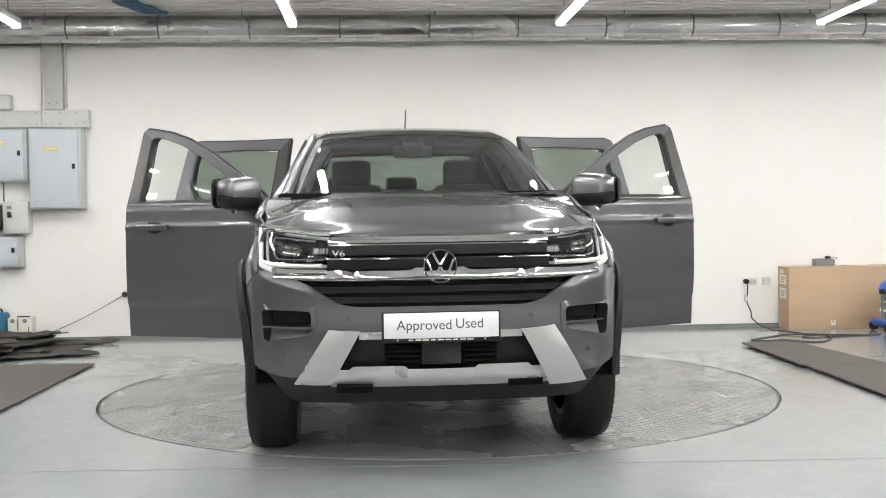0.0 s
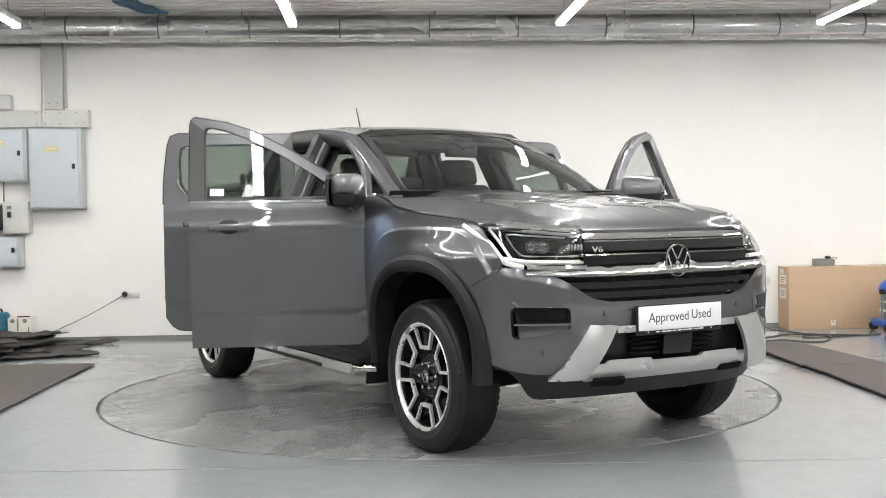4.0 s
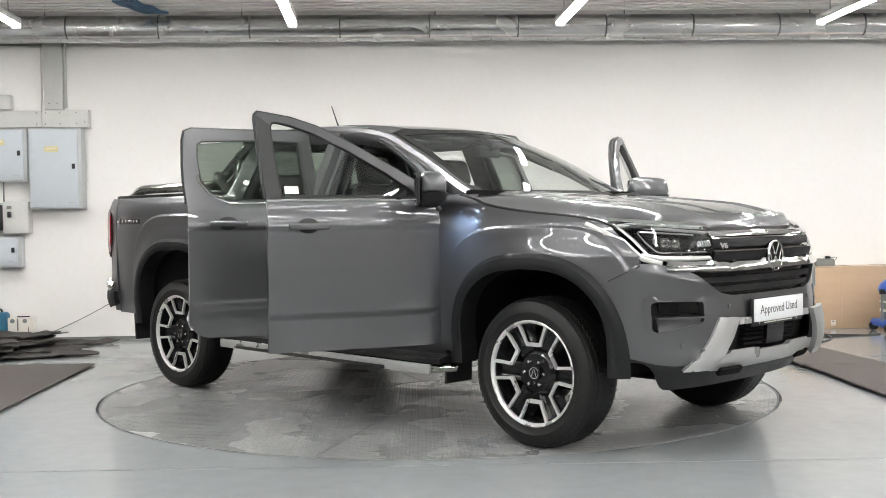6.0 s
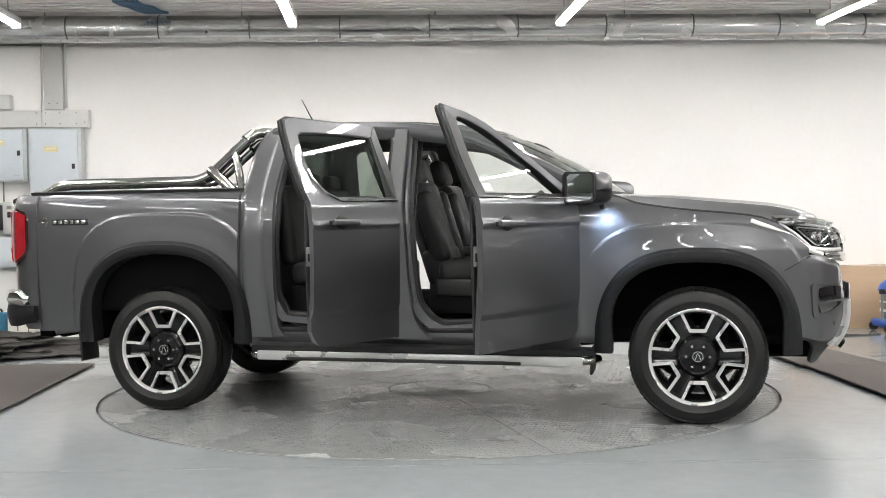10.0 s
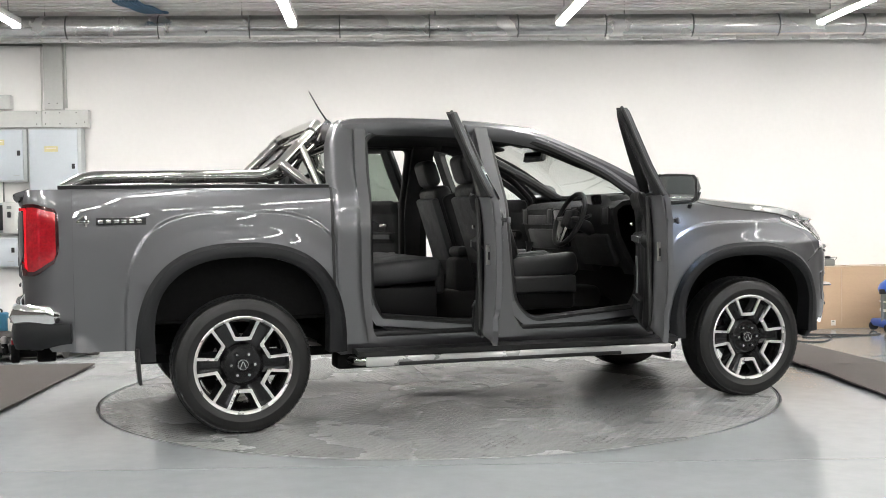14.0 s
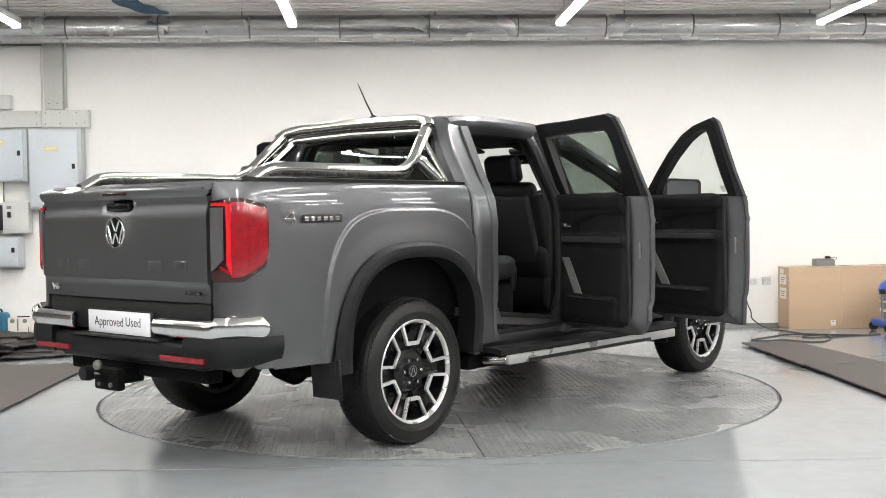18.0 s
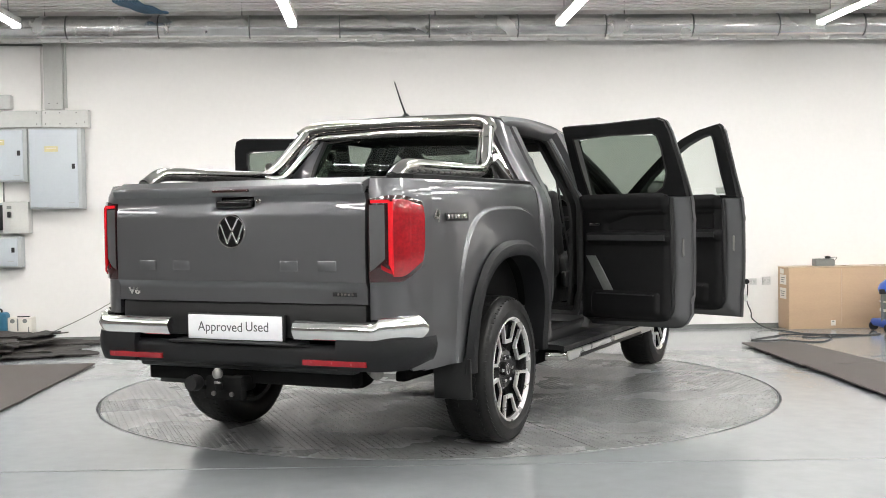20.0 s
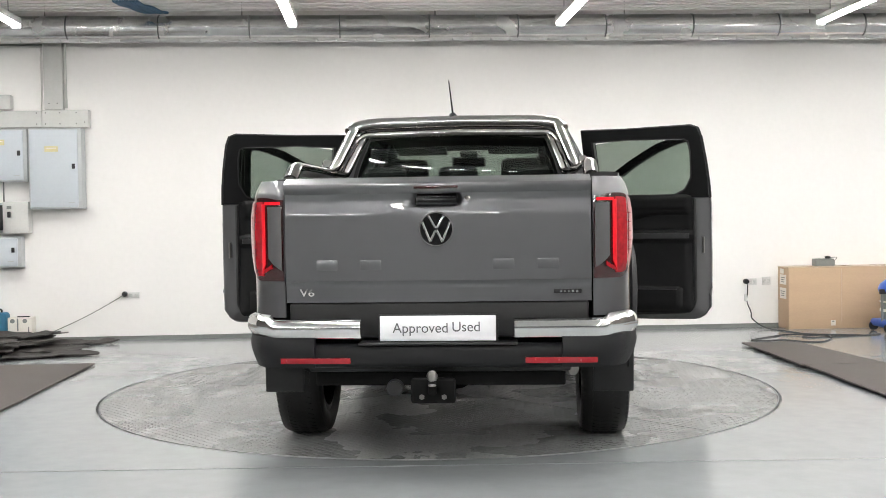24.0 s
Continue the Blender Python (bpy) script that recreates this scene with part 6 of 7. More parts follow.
def build_cabin():
    build_seat(-0.385, True)
    build_seat(0.385, False)
    rs = tp("rear_bench", soft_box((-0.50, 0, 0.855), (0.50, 1.36, 0.14), 0.05, pose(0, 0, 0, 0, -4, 0), 0.015), "leather_grey", "grey leather rear bench")
    part("bench_front", soft_box((-0.27, 0, 0.80), (0.06, 1.34, 0.16), 0.025), "leather", rs)
    part("bench_base", box((-0.52, 0, 0.66), (0.46, 1.34, 0.22), 0.02), "trim", rs)
    for y, w in ((-0.44, 0.46), (0.44, 0.46), (0.0, 0.38)):
        part("bench_back", soft_box((-0.80, y, 1.15), (0.12, w, 0.52), 0.05, pose(0, 0, 0, 0, -8, 0)), "leather", rs)
        part("bench_headrest", soft_box((-0.845, y, 1.445), (0.08, 0.24, 0.11), 0.035, pose(0, 0, 0, 0, -8, 0)), "leather", rs)
    tp("cabin_floor", box((0.12, 0, 0.50), (2.10, 1.56, 0.04), 0.01), "carpet", "black carpeted floor")
    tp("tunnel", soft_box((0.35, 0, 0.60), (1.5, 0.30, 0.20), 0.06), "carpet")
    tp("firewall", box((1.22, 0, 0.92), (0.03, 1.62, 0.84), 0.01), "under")
    # dashboard
    def dash(u, v):
        y = lerp(-0.74, 0.74, u)
        prof = [(1.26, 1.30), (1.10, 1.295), (0.94, 1.275), (0.885, 1.235), (0.875, 1.19), (0.885, 1.12), (0.90, 1.05), (0.95, 0.95), (1.03, 0.80)]
        i = v * 8
        k = min(7, int(i))
        x, z = lerp(prof[k][0], prof[k + 1][0], i - k), lerp(prof[k][1], prof[k + 1][1], i - k)
        if y < -0.18:
            bumpy = smooth(-y, 0.20, 0.26) * (1 - smooth(-y, 0.54, 0.60))
            z += 0.045 * bumpy * smooth(x, 0.86, 0.95) * (1 - smooth(x, 1.0, 1.2))
        return (x, y, z)
    db = tp("dashboard", shell(dash, 40, 16, 0.03), "trim", "black moulded dashboard")

    def sub(name, bm, mt, label="", sharp=32):
        part(name, bm, mt, db, label, sharp=sharp)
    sub("dash_insert", box((0.872, 0.38, 1.16), (0.02, 0.66, 0.07), 0.008), "leather_grey", "grey dashboard insert")
    for y in (-0.66, 0.66, -0.21, 0.21):
        sub("air_vent", box((0.868, y, 1.185), (0.025, 0.085, 0.10), 0.008), "black")
        sub("vent_surround", ring([(-0.05, -0.058), (0.05, -0.058), (0.05, 0.058), (-0.05, 0.058)], [(-0.042, -0.05), (0.042, -0.05), (0.042, 0.05), (-0.042, 0.05)], lambda a, b, d, y=y: Vector((0.862 - d, y + a, 1.185 + b)), 0.008), "black")
    sub("centre_screen", box((0.855, 0, 1.10), (0.02, 0.20, 0.26), 0.006, turn=pose(0, 0, 0, 0, -8, 0)), "gloss_black", "unlit portrait screen")
    sub("instrument_screen", box((0.90, -0.385, 1.275), (0.015, 0.28, 0.10), 0.005, turn=pose(0, 0, 0, 0, -10, 0)), "gloss_black", "instrument screen")
    sub("glovebox", box((0.905, 0.42, 1.02), (0.02, 0.48, 0.15), 0.012, turn=pose(0, 0, 0, 0, -14, 0)), "black")
    sub("knee_panel", soft_box((0.93, -0.39, 0.96), (0.05, 0.50, 0.22), 0.02, pose(0, 0, 0, 0, -20, 0)), "trim")
    # steering wheel
    tilt = Matrix.Translation((0.735, -0.385, 1.165)) @ pose(0, 0, 0, 0, -66, 0)
    sw = tp("steering_wheel", tube([(0.182 * math.cos(2 * math.pi * q / 36), 0.182 * math.sin(2 * math.pi * q / 36), 0) for q in range(36)], 0.0165, 12, closed=True), "leather", "black leather steering wheel", at=tilt)
    part("wheel_boss", soft_box((0, 0, -0.005), (0.13, 0.15, 0.055), 0.022), "trim", sw)
    for a in (90, -90, 180):
        ca, sa = math.cos(radians(a)), math.sin(radians(a))
        part("wheel_spoke", tube([(0.05 * ca, 0.05 * sa, 0), (0.175 * ca, 0.175 * sa, 0)], [0.022, 0.014], 8), "black" if a != 180 else "dark_chrome", sw)
    part("steering_column", tube([(0, 0, -0.02), (0, 0, -0.22)], [0.035, 0.05], 14), "black", sw)
    for q in (-1, 1):
        part("column_stalk", tube([(0.02, q * 0.03, -0.06), (0.05, q * 0.17, -0.055)], [0.009, 0.012], 8), "black", sw)
    # console
    cs = tp("centre_console", soft_box((0.42, 0, 0.80), (0.78, 0.25, 0.24), 0.04), "trim", "black centre console")
    part("console_lid", soft_box((0.20, 0, 0.955), (0.30, 0.23, 0.07), 0.03), "leather", cs)
    part("console_rail", box((0.62, -0.115, 0.925), (0.34, 0.012, 0.012), 0.004), "dark_chrome", cs)
    part("console_rail", box((0.62, 0.115, 0.925), (0.34, 0.012, 0.012), 0.004), "dark_chrome", cs)
    part("selector", tube([(0.60, 0.02, 0.91), (0.615, 0.02, 0.97), (0.62, 0.02, 1.01)], [0.012, 0.02, 0.030], 12), "black", cs, "gear selector")
    # inner mirror and visors
    im = tp("inner_mirror", soft_box((0.66, 0, 1.600), (0.035, 0.25, 0.075), 0.015, pose(0, 0, 0, 0, 14, 8)), "black", "inner rear-view mirror")
    part("mirror_stalk", tube([(0.68, 0, 1.61), (0.72, 0, 1.66)], 0.014, 8), "black", im)
    part("sensor_pod", soft_box((0.70, 0, 1.650), (0.10, 0.13, 0.04), 0.015, pose(0, 0, 0, 0, 27, 0)), "black", im)
    part("mirror_face", box((0.641, 0.0, 1.600), (0.003, 0.23, 0.06), 0, turn=pose(0, 0, 0, 0, 14, 8)), "mirror", im)
    for y in (-0.33, 0.33):
        tp("sun_visor", soft_box((0.42, y, 1.675), (0.16, 0.36, 0.022), 0.01, pose(0, 0, 0, 0, 16, 0)), "headliner", "folded sun visor")
    for y in (-0.30, 0.30):
        tp("wiper", tube([(1.37, y, 1.300), (1.31, y + 0.25, 1.318), (1.25, y + 0.45, 1.326)], [0.010, 0.007, 0.005], 6), "black", "wiper arm")


def build_under():
    tp("engine_block", box((1.75, 0, 0.78), (0.95, 0.80, 0.62), 0.03), "under")
    for s in (-1, 1):
        tp("chassis_rail", tube(bend([(2.35, s * 0.42, 0.46), (1.2, s * 0.42, 0.46), (0.9, s * 0.48, 0.42), (-0.8, s * 0.48, 0.42), (-1.2, s * 0.45, 0.60), (-1.9, s * 0.45, 0.60), (-2.45, s * 0.45, 0.50)], 0.12), 0.055, 8), "under")
        tp("leaf_spring", box((-1.5, s * 0.55, 0.40), (1.15, 0.06, 0.05), 0.01), "under")
        tp("lower_arm", tube([(1.75, s * 0.32, 0.33), (1.75, s * 0.70, 0.31)], 0.035, 8), "under")
        tp("damper", tube([(1.66, s * 0.60, 0.36), (1.70, s * 0.52, 0.72)], 0.04, 10), "under")
    tp("rear_axle", tube([(-1.515, -0.78, 0.383), (-1.515, -0.1, 0.383), (-1.515, 0.1, 0.383), (-1.515, 0.78, 0.383)], 0.045, 12), "under")
    tp("differential", lathe([(0, -0.13), (0.10, -0.11), (0.15, 0.0), (0.10, 0.11), (0, 0.13)], 18), "under", at=Matrix.Translation((-1.54, 0, 0.383)) @ pose(0, 0, 0, 0, 90, 0))
    tp("drive_shaft", tube([(0.3, 0.0, 0.48), (-1.40, 0, 0.40)], 0.04, 10), "under")
    tp("gearbox", box((0.75, 0, 0.50), (0.9, 0.30, 0.24), 0.06), "under")
    tp("fuel_tank", box((-0.35, 0.24, 0.42), (0.95, 0.36, 0.20), 0.05), "under")
    tp("exhaust", tube(bend([(1.2, -0.25, 0.40), (0.2, -0.28, 0.40), (-1.0, -0.30, 0.42), (-1.3, -0.34, 0.56), (-1.9, -0.34, 0.56), (-2.3, -0.50, 0.48), (-2.45, -0.62, 0.47)], 0.1), 0.032, 10), "disc", "dull steel exhaust pipe")
    tp("silencer", box((-0.35, -0.30, 0.42), (0.6, 0.24, 0.14), 0.05), "disc")
    tp("spare_wheel", lathe([(0.20, -0.08), (0.33, -0.10), (0.37, -0.05), (0.37, 0.05), (0.33, 0.10), (0.20, 0.08), (0.20, -0.08)], 32), "tyre", "spare wheel under the bed", at=Matrix.Translation((-2.08, 0, 0.56)))
    tp("engine_guard", box((2.10, 0, 0.345), (0.70, 0.90, 0.02), 0.005), "under")


build_nose()
build_headlamps()
build_top()
build_cab()
for sgn in (-1, 1):
    build_door(sgn, True)
    build_door(sgn, False)
build_wheels()
build_tail()
build_cabin()
build_under()


# ---- things along the back wall ----
def rthing(name, label, category, u, n, z, turn=0.0, group=""):
    return thing(name, label, category, group, at=ROOM @ pose(u, n, z, 0, 0, turn))


def build_trunking():
    t = rthing("cable_trunking", "grey plastic cable trunking with screwed covers on the wall", "trunking", 0, 0, 0)
    part("riser", box((-3.788, -0.035, 2.66), (0.182, 0.07, 0.70), 0.006), "trunking", t)
    part("riser_conduit", tube([(-3.681, -0.02, 2.33), (-3.683, -0.02, 2.98)], 0.016, 8), "trunking", t)
    part("cover", box((-3.670, -0.050, 2.216), (0.452, 0.10, 0.176), 0.008), "trunking", t)
    part("cover", box((-4.95, -0.045, 2.216), (2.10, 0.09, 0.166), 0.006), "trunking", t)
    for u, z in ((-3.86, 2.165), (-3.86, 2.275), (-3.72, 2.165), (-3.72, 2.275), (-3.56, 2.165), (-3.56, 2.275), (-3.48, 2.18), (-3.95, 2.165), (-3.95, 2.275)):
        part("screw", lathe([(0, 0), (0.006, 0), (0.007, 0.004), (0, 0.004)], 10), "grey_metal", t, at=Matrix.Translation((u, -0.10 if u > -3.9 else -0.09, z)) @ pose(0, 0, 0, 90, 0, 0))
    for u in (-3.83, -3.75):
        part("screw", lathe([(0, 0), (0.006, 0), (0.007, 0.004), (0, 0.004)], 10), "grey_metal", t, at=Matrix.Translation((u, -0.07, 2.37)) @ pose(0, 0, 0, 90, 0, 0))
    b = rthing("wall_panel", "pale painted wall panel beside the trunking", "panel", 0, 0, 0)
    part("board", box((-4.55, -0.012, 2.62), (1.26, 0.024, 0.66), 0.004), "wall", b)
    part("board_edge", box((-4.55, -0.016, 2.955), (1.30, 0.032, 0.02), 0.004), "grey_metal", b)
    j = rthing("junction_box", "small pale junction box on the trunking", "junction box", -4.31, -0.06, 2.385)
    part("body", box((0, 0, 0), (0.24, 0.12, 0.14), 0.012), "trunking", j)


def build_cabinet(u0, u1, z0, z1, d, keyhole=True, label=True):
    w, h = u1 - u0, z1 - z0
    c = rthing("wall_cabinet", "pale blue-grey metal electrical cabinet on the wall", "cabinet", (u0 + u1) / 2, -d / 2, (z0 + z1) / 2, group="wall cabinets")
    part("body", box((0, 0, 0), (w, d, h), 0.006), "cabinet_side", c)
    dr = part("door", box((-0.008, -d / 2 - 0.008, 0), (w - 0.05, 0.016, h - 0.035), 0.005), "cabinet", c)
    part("lock", box((w / 2 - 0.075, -d / 2 - 0.020, 0.02), (0.030, 0.014, 0.050), 0.004), "black", dr)
    if label:
        part("warning_label", box((-0.03, -d / 2 - 0.0175, h * 0.24), (0.13, 0.002, 0.055)), "yellow", dr)
        part("label_bar", box((-0.03, -d / 2 - 0.0190, h * 0.24 + 0.008), (0.10, 0.002, 0.008)), "label", dr)
    part("maker_plate", box((w / 2 - 0.10, -d / 2 - 0.0175, -h / 2 + 0.06), (0.06, 0.002, 0.008)), "cabinet_side", dr)
    return c


def build_wall_things():
    build_cabinet(-4.53, -4.040, 1.597, 2.120, 0.13)
    build_cabinet(-4.018, -3.505, 1.325, 2.120, 0.16)
    build_cabinet(-4.51, -4.12, 0.752, 1.058, 0.12, label=False)
    o = rthing("switch_box", "open grey metal switch box with a dark inside", "switch box", -4.28, -0.07, 1.245)
    part("body", box((-0.13, 0.03, 0), (0.26, 0.06, 0.30), 0.006), "cabinet_side", o)
    part("inside", box((-0.13, -0.008, 0), (0.22, 0.03, 0.25), 0.004), "black", o)
    part("cover", box((0.12, -0.01, 0), (0.25, 0.13, 0.312), 0.006), "trunking", o)
    part("switch", box((0.06, -0.085, 0.03), (0.03, 0.03, 0.06), 0.008), "black", o)
    part("sticker", box((0.06, -0.078, 0.10), (0.045, 0.003, 0.03)), "grey_metal", o)
    part("breaker", box((-0.12, -0.04, -0.04), (0.10, 0.05, 0.08), 0.008), "grey_metal", o)
    part("gland", tube([(-0.02, 0.02, 0.15), (-0.02, 0.02, 0.36)], 0.008, 8), "grey_metal", o)
    for u0, u1, z0, z1 in ((-3.12, -3.002, 0.425, 0.482), (3.225, 3.318, 0.437, 0.507), (3.376, 3.465, 0.438, 0.522)):
        s = rthing("wall_socket", "white double wall socket", "socket", (u0 + u1) / 2, -0.008, (z0 + z1) / 2, group="wall sockets")
        w, h = u1 - u0, z1 - z0
        part("plate", box((0, 0, 0), (w, 0.016, h), 0.004), "white_trim", s)
        for q in (-1, 1):
            part("outlet", box((q * w * 0.24, -0.006, -0.004), (w * 0.34, 0.004, h * 0.55), 0.002), "trunking", s)
    for u, z in ((-3.145, 0.463), (3.20, 0.478)):
        p = rthing("plug", "black plug in the wall socket", "plug", u, -0.03, z, group="plugs")
        part("body", lathe([(0, 0), (0.026, 0), (0.029, 0.02), (0.024, 0.05), (0, 0.055)], 20), "black", p, at=pose(0, 0.02, 0, 90, 0, 0))
    c = rthing("power_cable", "grey power cable sagging from the socket to the floor mats", "cable", 0, 0, 0)
    pts = []
    for q in range(21):
        a = q / 20
        pts.append((lerp(-3.16, -4.02, a), lerp(-0.06, -0.10, a), lerp(0.45, 0.03, a) - 0.03 * math.sin(math.pi * a) * (1 - 0.4 * a)))
    part("cord", tube(pts, 0.004, 8), "grey_cable", c)


def build_right():
    k = rthing("cardboard_box", "long flat brown cardboard box against the wall", "box", 4.35, -0.17, 0.0)
    W, D_, H = 1.62, 0.30, 0.622
    part("carton", box((0, 0, H / 2), (W, D_, H), 0.008), "card", k)
    for a in (-0.26,):
        part("fold_line", box((a, -D_ / 2 - 0.001, H / 2), (0.006, 0.004, H - 0.02)), "tape", k)
    part("flap", box((0, 0, H + 0.006), (W + 0.004, D_ + 0.006, 0.008), 0.002), "tape", k, "top flap")
    for z in (0.50, 0.36):
        part("paper_label", box((-W / 2 - 0.002, 0.0, z), (0.004, 0.17, 0.11 if z < 0.4 else 0.10)), "label", k)
        for q in range(3):
            part("label_bar", box((-W / 2 - 0.005, 0.0, z + 0.02 - 0.022 * q), (0.003, 0.11 - 0.02 * q, 0.008)), "grey_metal", k)
    part("paper_label", box((-W / 2 - 0.002, 0.03, 0.585), (0.004, 0.10, 0.05)), "label", k)
    part("printed_mark", box((-0.35, -D_ / 2 - 0.002, 0.06), (0.05, 0.003, 0.055), 0.001), "label", k)
    part("printed_mark", box((-0.35, -D_ / 2 - 0.004, 0.075), (0.02, 0.003, 0.012)), "grey_metal", k)
    g = rthing("metal_case", "small grey metal instrument case lying on the cardboard box", "case", 3.97, -0.15, 0.632)
    part("body", box((0, 0, 0.032), (0.20, 0.12, 0.062), 0.008), "grey_metal", g)
    part("lid", box((-0.005, 0, 0.068), (0.19, 0.115, 0.012), 0.004), "grey_metal", g)
    part("knob", box((0.045, 0, 0.086), (0.05, 0.04, 0.026), 0.006), "black", g)
    part("clip", box((0.102, 0, 0.035), (0.01, 0.05, 0.03), 0.003), "label", g)
    part("wire_handle", tube(bend([(0.06, 0, 0.085), (0.15, 0.0, 0.088), (0.115, 0, 0.045)], 0.02), 0.004, 6), "grey_metal", g)
    # vacuum cleaner
    v = rthing("vacuum_cleaner", "blue and clear wet vacuum cleaner on castors", "vacuum cleaner", 4.49, -0.70, 0.0)
    part("base", box((0, 0, 0.085), (0.40, 0.38, 0.075), 0.03, seg=3), "blue", v)
    part("tank", lathe([(0, 0.12), (0.14, 0.12), (0.155, 0.16), (0.16, 0.30), (0.155, 0.40), (0, 0.40)], 28), "grey_metal", v, "smoked tank")
    part("tank_band", lathe([(0.158, 0.20), (0.166, 0.20), (0.166, 0.225), (0.158, 0.225), (0.158, 0.20)], 28), "label", v)
    part("tank_band", lathe([(0.158, 0.29), (0.166, 0.29), (0.166, 0.305), (0.158, 0.305), (0.158, 0.29)], 28), "label", v)
    part("motor_head", lathe([(0, 0.39), (0.175, 0.39), (0.185, 0.42), (0.165, 0.47), (0.10, 0.52), (0, 0.53)], 28), "blue", v)
    part("handle", tube(bend([(-0.10, -0.05, 0.48), (-0.10, -0.05, 0.545), (0.10, -0.05, 0.545), (0.10, -0.05, 0.48)], 0.04), 0.014, 10), "blue", v)
    part("hose_bracket", box((-0.18, -0.06, 0.40), (0.06, 0.04, 0.05), 0.01), "black", v)
    part("post", tube([(-0.185, -0.06, 0.10), (-0.185, -0.06, 0.41)], 0.012, 8), "grey_metal", v)
    for a, b in ((-0.17, -0.16), (0.17, -0.16), (-0.17, 0.16), (0.17, 0.16)):
        part("castor", lathe([(0, -0.018), (0.042, -0.018), (0.048, 0.0), (0.042, 0.018), (0, 0.018)], 16), "black", v, at=Matrix.Translation((a, b, 0.049)) @ pose(0, 0, 0, 90, 0, 0))
    # its lead, from the socket over the floor
    c = rthing("vacuum_lead", "dark lead from the wall socket lying in loops on the floor", "cable", 0, 0, 0)
    pts = [(3.20, -0.08, 0.46), (3.21, -0.05, 0.38), (3.20, -0.03, 0.27), (3.25, -0.04, 0.16), (3.24, -0.06, 0.10), (3.30, -0.16, 0.03), (3.36, -0.35, 0.006), (3.44, -0.50, 0.006), (3.52, -0.78, 0.006), (3.85, -0.95, 0.006), (4.02, -1.0, 0.006), (3.62, -0.95, 0.018), (3.30, -0.82, 0.006),
           (2.95, -1.10, 0.006), (2.82, -1.22, 0.006), (2.95, -1.28, 0.006), (3.15, -1.22, 0.006), (3.30, -1.46, 0.006), (3.45, -1.44, 0.006), (3.62, -1.20, 0.006), (3.66, -0.98, 0.018), (3.40, -0.98, 0.006), (3.42, -1.12, 0.006), (3.75, -1.08, 0.006), (4.10, -0.98, 0.006), (4.22, -0.90, 0.006)]
    part("cord", tube(bend(pts, 0.06, 4), 0.006, 8), "cable", c)
    part("adaptor", box((3.195, -0.03, 0.31), (0.03, 0.03, 0.08), 0.008), "white_trim", c)


def floor_sheet(name, corners, label, mt, thick=0.012, rot=None, wavy=0.006, category="floor mat", group=""):
    """A mat on the floor between four corners given in the room's u and n."""
    t = thing(name, label, category, group)
    P = [rp(u, n, 0) for u, n in corners]

    def f(u, v):
        p = P[0].lerp(P[1], u).lerp(P[3].lerp(P[2], u), v)
        w = wavy * (noise.noise(p * 2.3) * 0.5 + 0.5)
        return (p.x + 0.008 * noise.noise(p * 6), p.y, thick + 0.003 + w)
    part("sheet", shell(f, 24, 24, thick), mt, t)
    return t


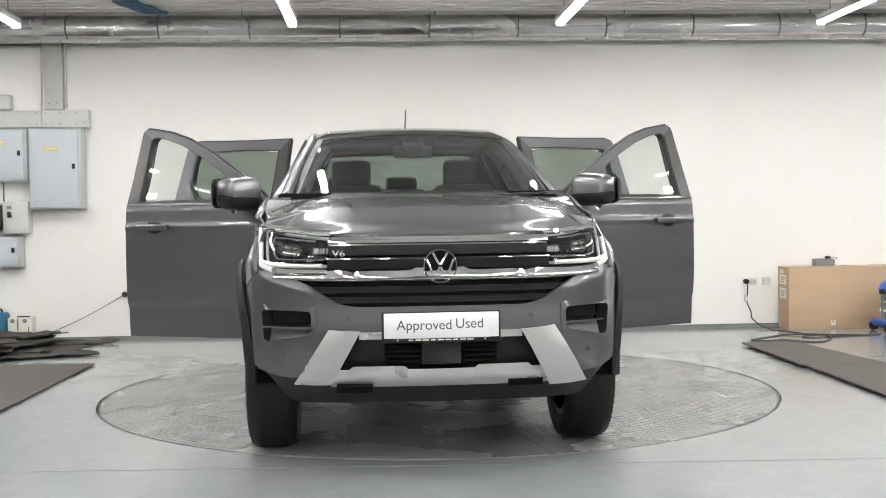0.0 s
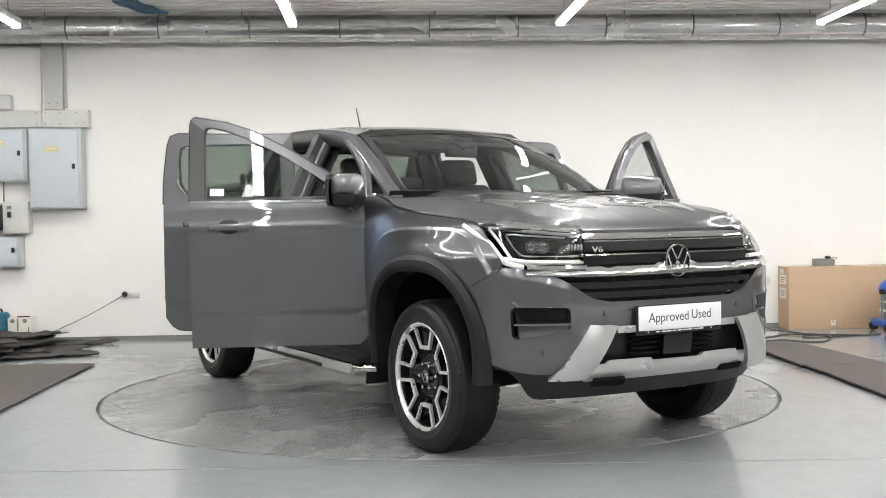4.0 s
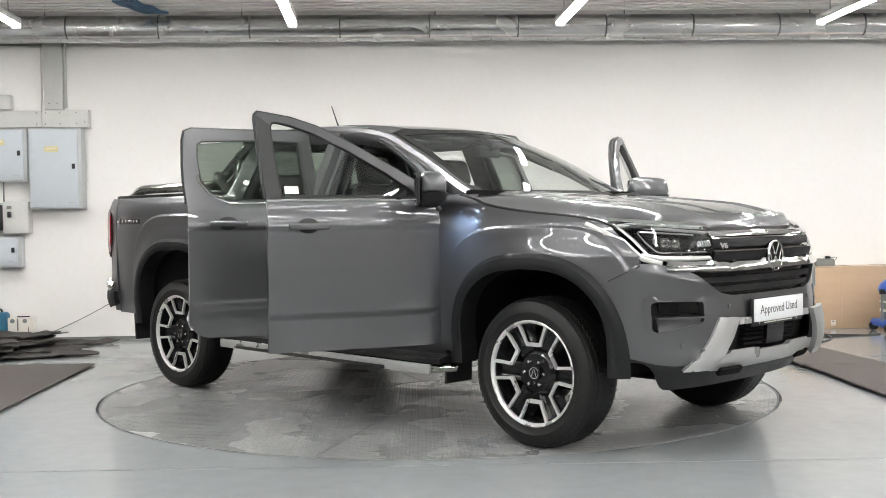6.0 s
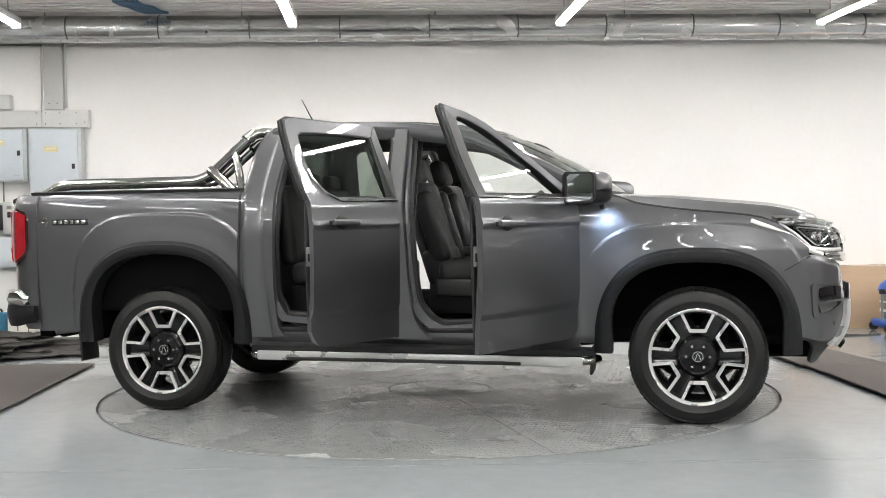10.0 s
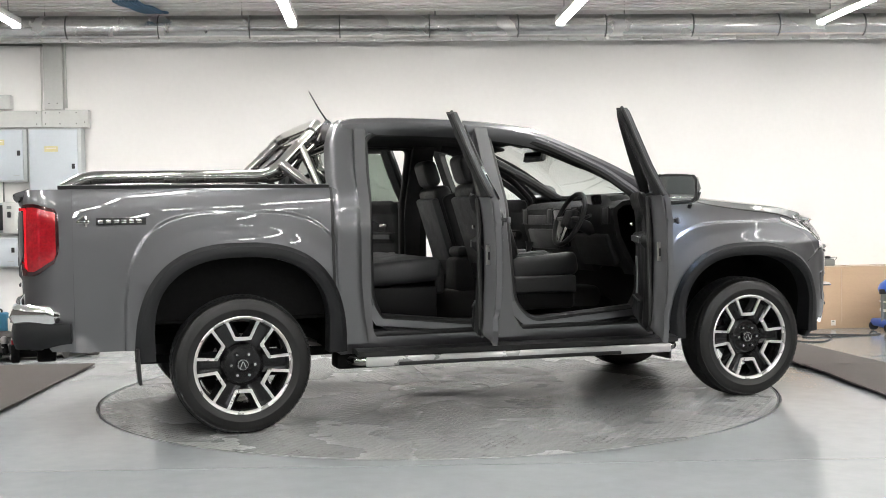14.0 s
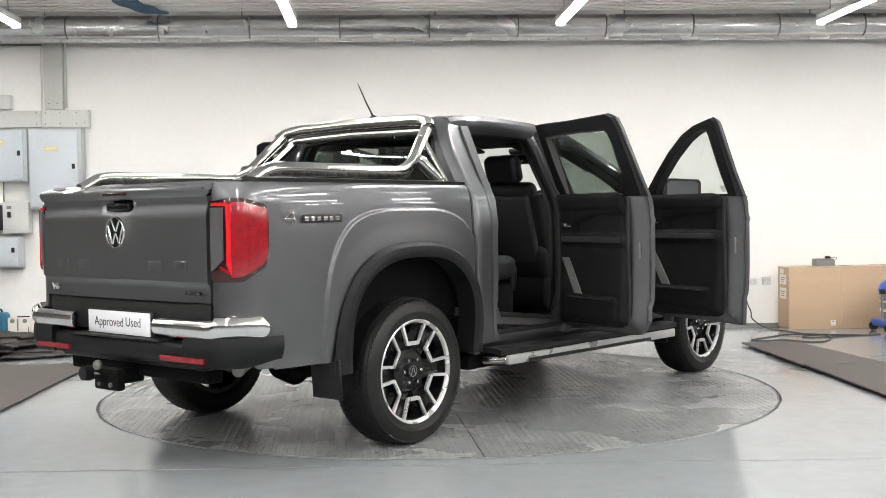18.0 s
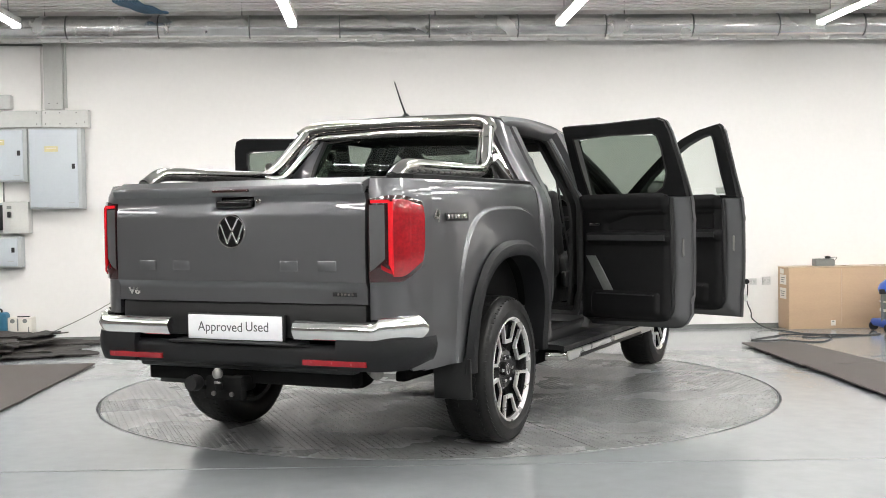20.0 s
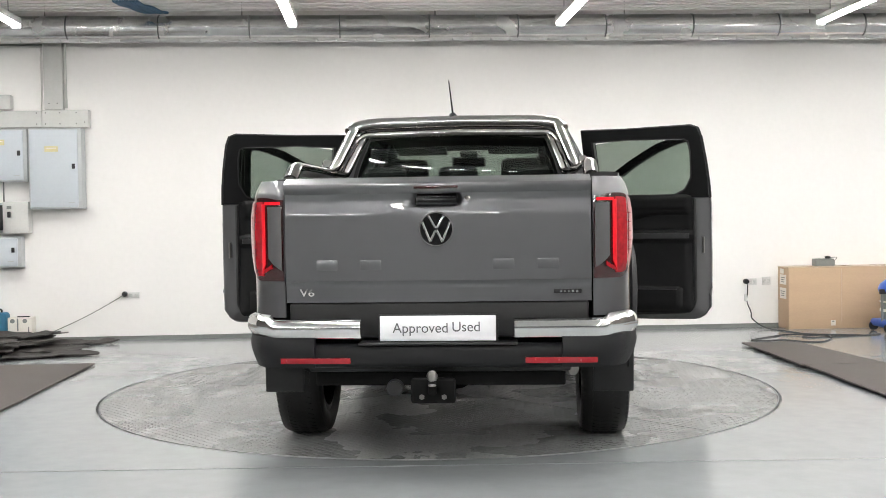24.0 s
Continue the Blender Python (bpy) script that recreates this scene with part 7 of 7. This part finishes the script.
def build_mats():
    floor_sheet("floor_mat", [(-4.75, -4.55), (-2.985, -4.23), (-2.965, -1.957), (-4.75, -1.90)], "large flat brown-grey rubber floor mat", "rubber_mat", group="floor mats")
    floor_sheet("floor_mat", [(2.637, -1.567), (3.121, -1.60), (3.26, -3.05), (2.60, -3.05)], "long flat brown-grey rubber floor mat", "rubber_mat", group="floor mats")
    floor_sheet("floor_mat", [(2.625, -3.06), (3.26, -3.06), (3.40, -5.6), (2.56, -5.6)], "long flat brown-grey rubber floor mat", "rubber_mat", group="floor mats")
    # heap of loose car mats
    spots = [(-4.20, -0.55, 0.9, 0.55, 10), (-3.75, -0.95, 0.8, 0.45, -14), (-3.62, -0.36, 0.85, 0.30, 12), (-3.55, -1.28, 0.75, 0.35, 22), (-4.25, -1.15, 0.9, 0.5, -8), (-3.95, -0.75, 0.7, 0.5, 33), (-4.45, -0.40, 0.8, 0.45, -20), (-3.86, -0.60, 0.55, 0.35, 58), (-4.10, -1.40, 0.6, 0.3, 5)]
    for k, (u, n, w, d, a) in enumerate(spots):
        z = 0.010 + 0.016 * k * (0.5 if k in (2, 3) else 1)
        if k in (2, 3):
            z = 0.012
        m = rthing("car_mat", "crumpled black rubber car mat in a heap on the floor", "car mat", u, n, 0.0, a, group="heap of car mats")

        def f(x, y, w=w, d=d, z=z, k=k):
            px, py = (x - 0.5) * w, (y - 0.5) * d
            ang = math.atan2(py / d, px / w)
            r = 1.0 + 0.10 * math.sin(3 * ang + k) + 0.05 * math.sin(7 * ang + 2 * k)
            px, py = px * r, py * r
            h = z + 0.035 * max(0.0, noise.noise(Vector((px * 3 + k, py * 3, k)))) + 0.03 * max(0.0, noise.noise(Vector((px * 7 + k, py * 7, k))))
            return (px, py, h + 0.010)
        part("sheet", shell(f, 22, 16, 0.010), "dark_mat", m)
    c = rthing("tool_case", "blue-green plastic tool case standing by the wall", "case", -4.385, -0.12, 0.03)
    part("body", box((0, 0, 0.145), (0.24, 0.16, 0.27), 0.03, seg=3), "teal", c)
    part("handle", tube(bend([(-0.05, 0, 0.27), (-0.05, 0, 0.31), (0.06, 0, 0.31), (0.06, 0, 0.27)], 0.02), 0.010, 8), "black", c)
    part("latch", box((0.02, -0.085, 0.15), (0.05, 0.012, 0.03), 0.004), "black", c)
    b = rthing("carton", "small white printed carton standing by the wall", "carton", -4.14, -0.10, 0.035)
    part("carton_body", box((0, 0, 0.112), (0.235, 0.13, 0.222), 0.005), "label", b)
    part("printed_mark", box((-0.02, -0.067, 0.155), (0.014, 0.003, 0.12)), "grey_metal", b)
    part("printed_mark", box((0.085, -0.067, 0.10), (0.010, 0.003, 0.06)), "grey_metal", b)
    for q in (-0.07, 0.05):
        part("printed_mark", lathe([(0, 0), (0.022, 0), (0.022, 0.003), (0, 0.003)], 16), "grey_metal", b, at=Matrix.Translation((q, -0.065, 0.19)) @ pose(0, 0, 0, 90, 0, 0))
    part("strap", box((0.02, -0.01, 0.228), (0.12, 0.03, 0.012), 0.004), "black", b)
    k = rthing("cable_bundle", "bundle of blue cables tied under the ceiling slats", "cables", -2.76, -0.74, 3.184)
    for q in range(8):
        x, dip = -0.12 + 0.03 * q, 0.006 * (q % 3)
        part("cable_loop", tube([(x - 0.08, -0.30, 0.004), (x - 0.05, -0.15, -0.004 - dip), (x, 0.0, 0.004), (x + 0.05, 0.15, -0.004 - dip), (x + 0.09, 0.28, 0.004)], 0.013, 6), "cable_blue", k)


build_trunking()
build_wall_things()
build_right()
build_mats()


# ---- movement ----
def motions():
    rows = [(t, pose(0, 0, 0, 0, 0, a)) for t, a in TURN]
    walk(TABLE, rows)
    walk(truck, rows)


motions()
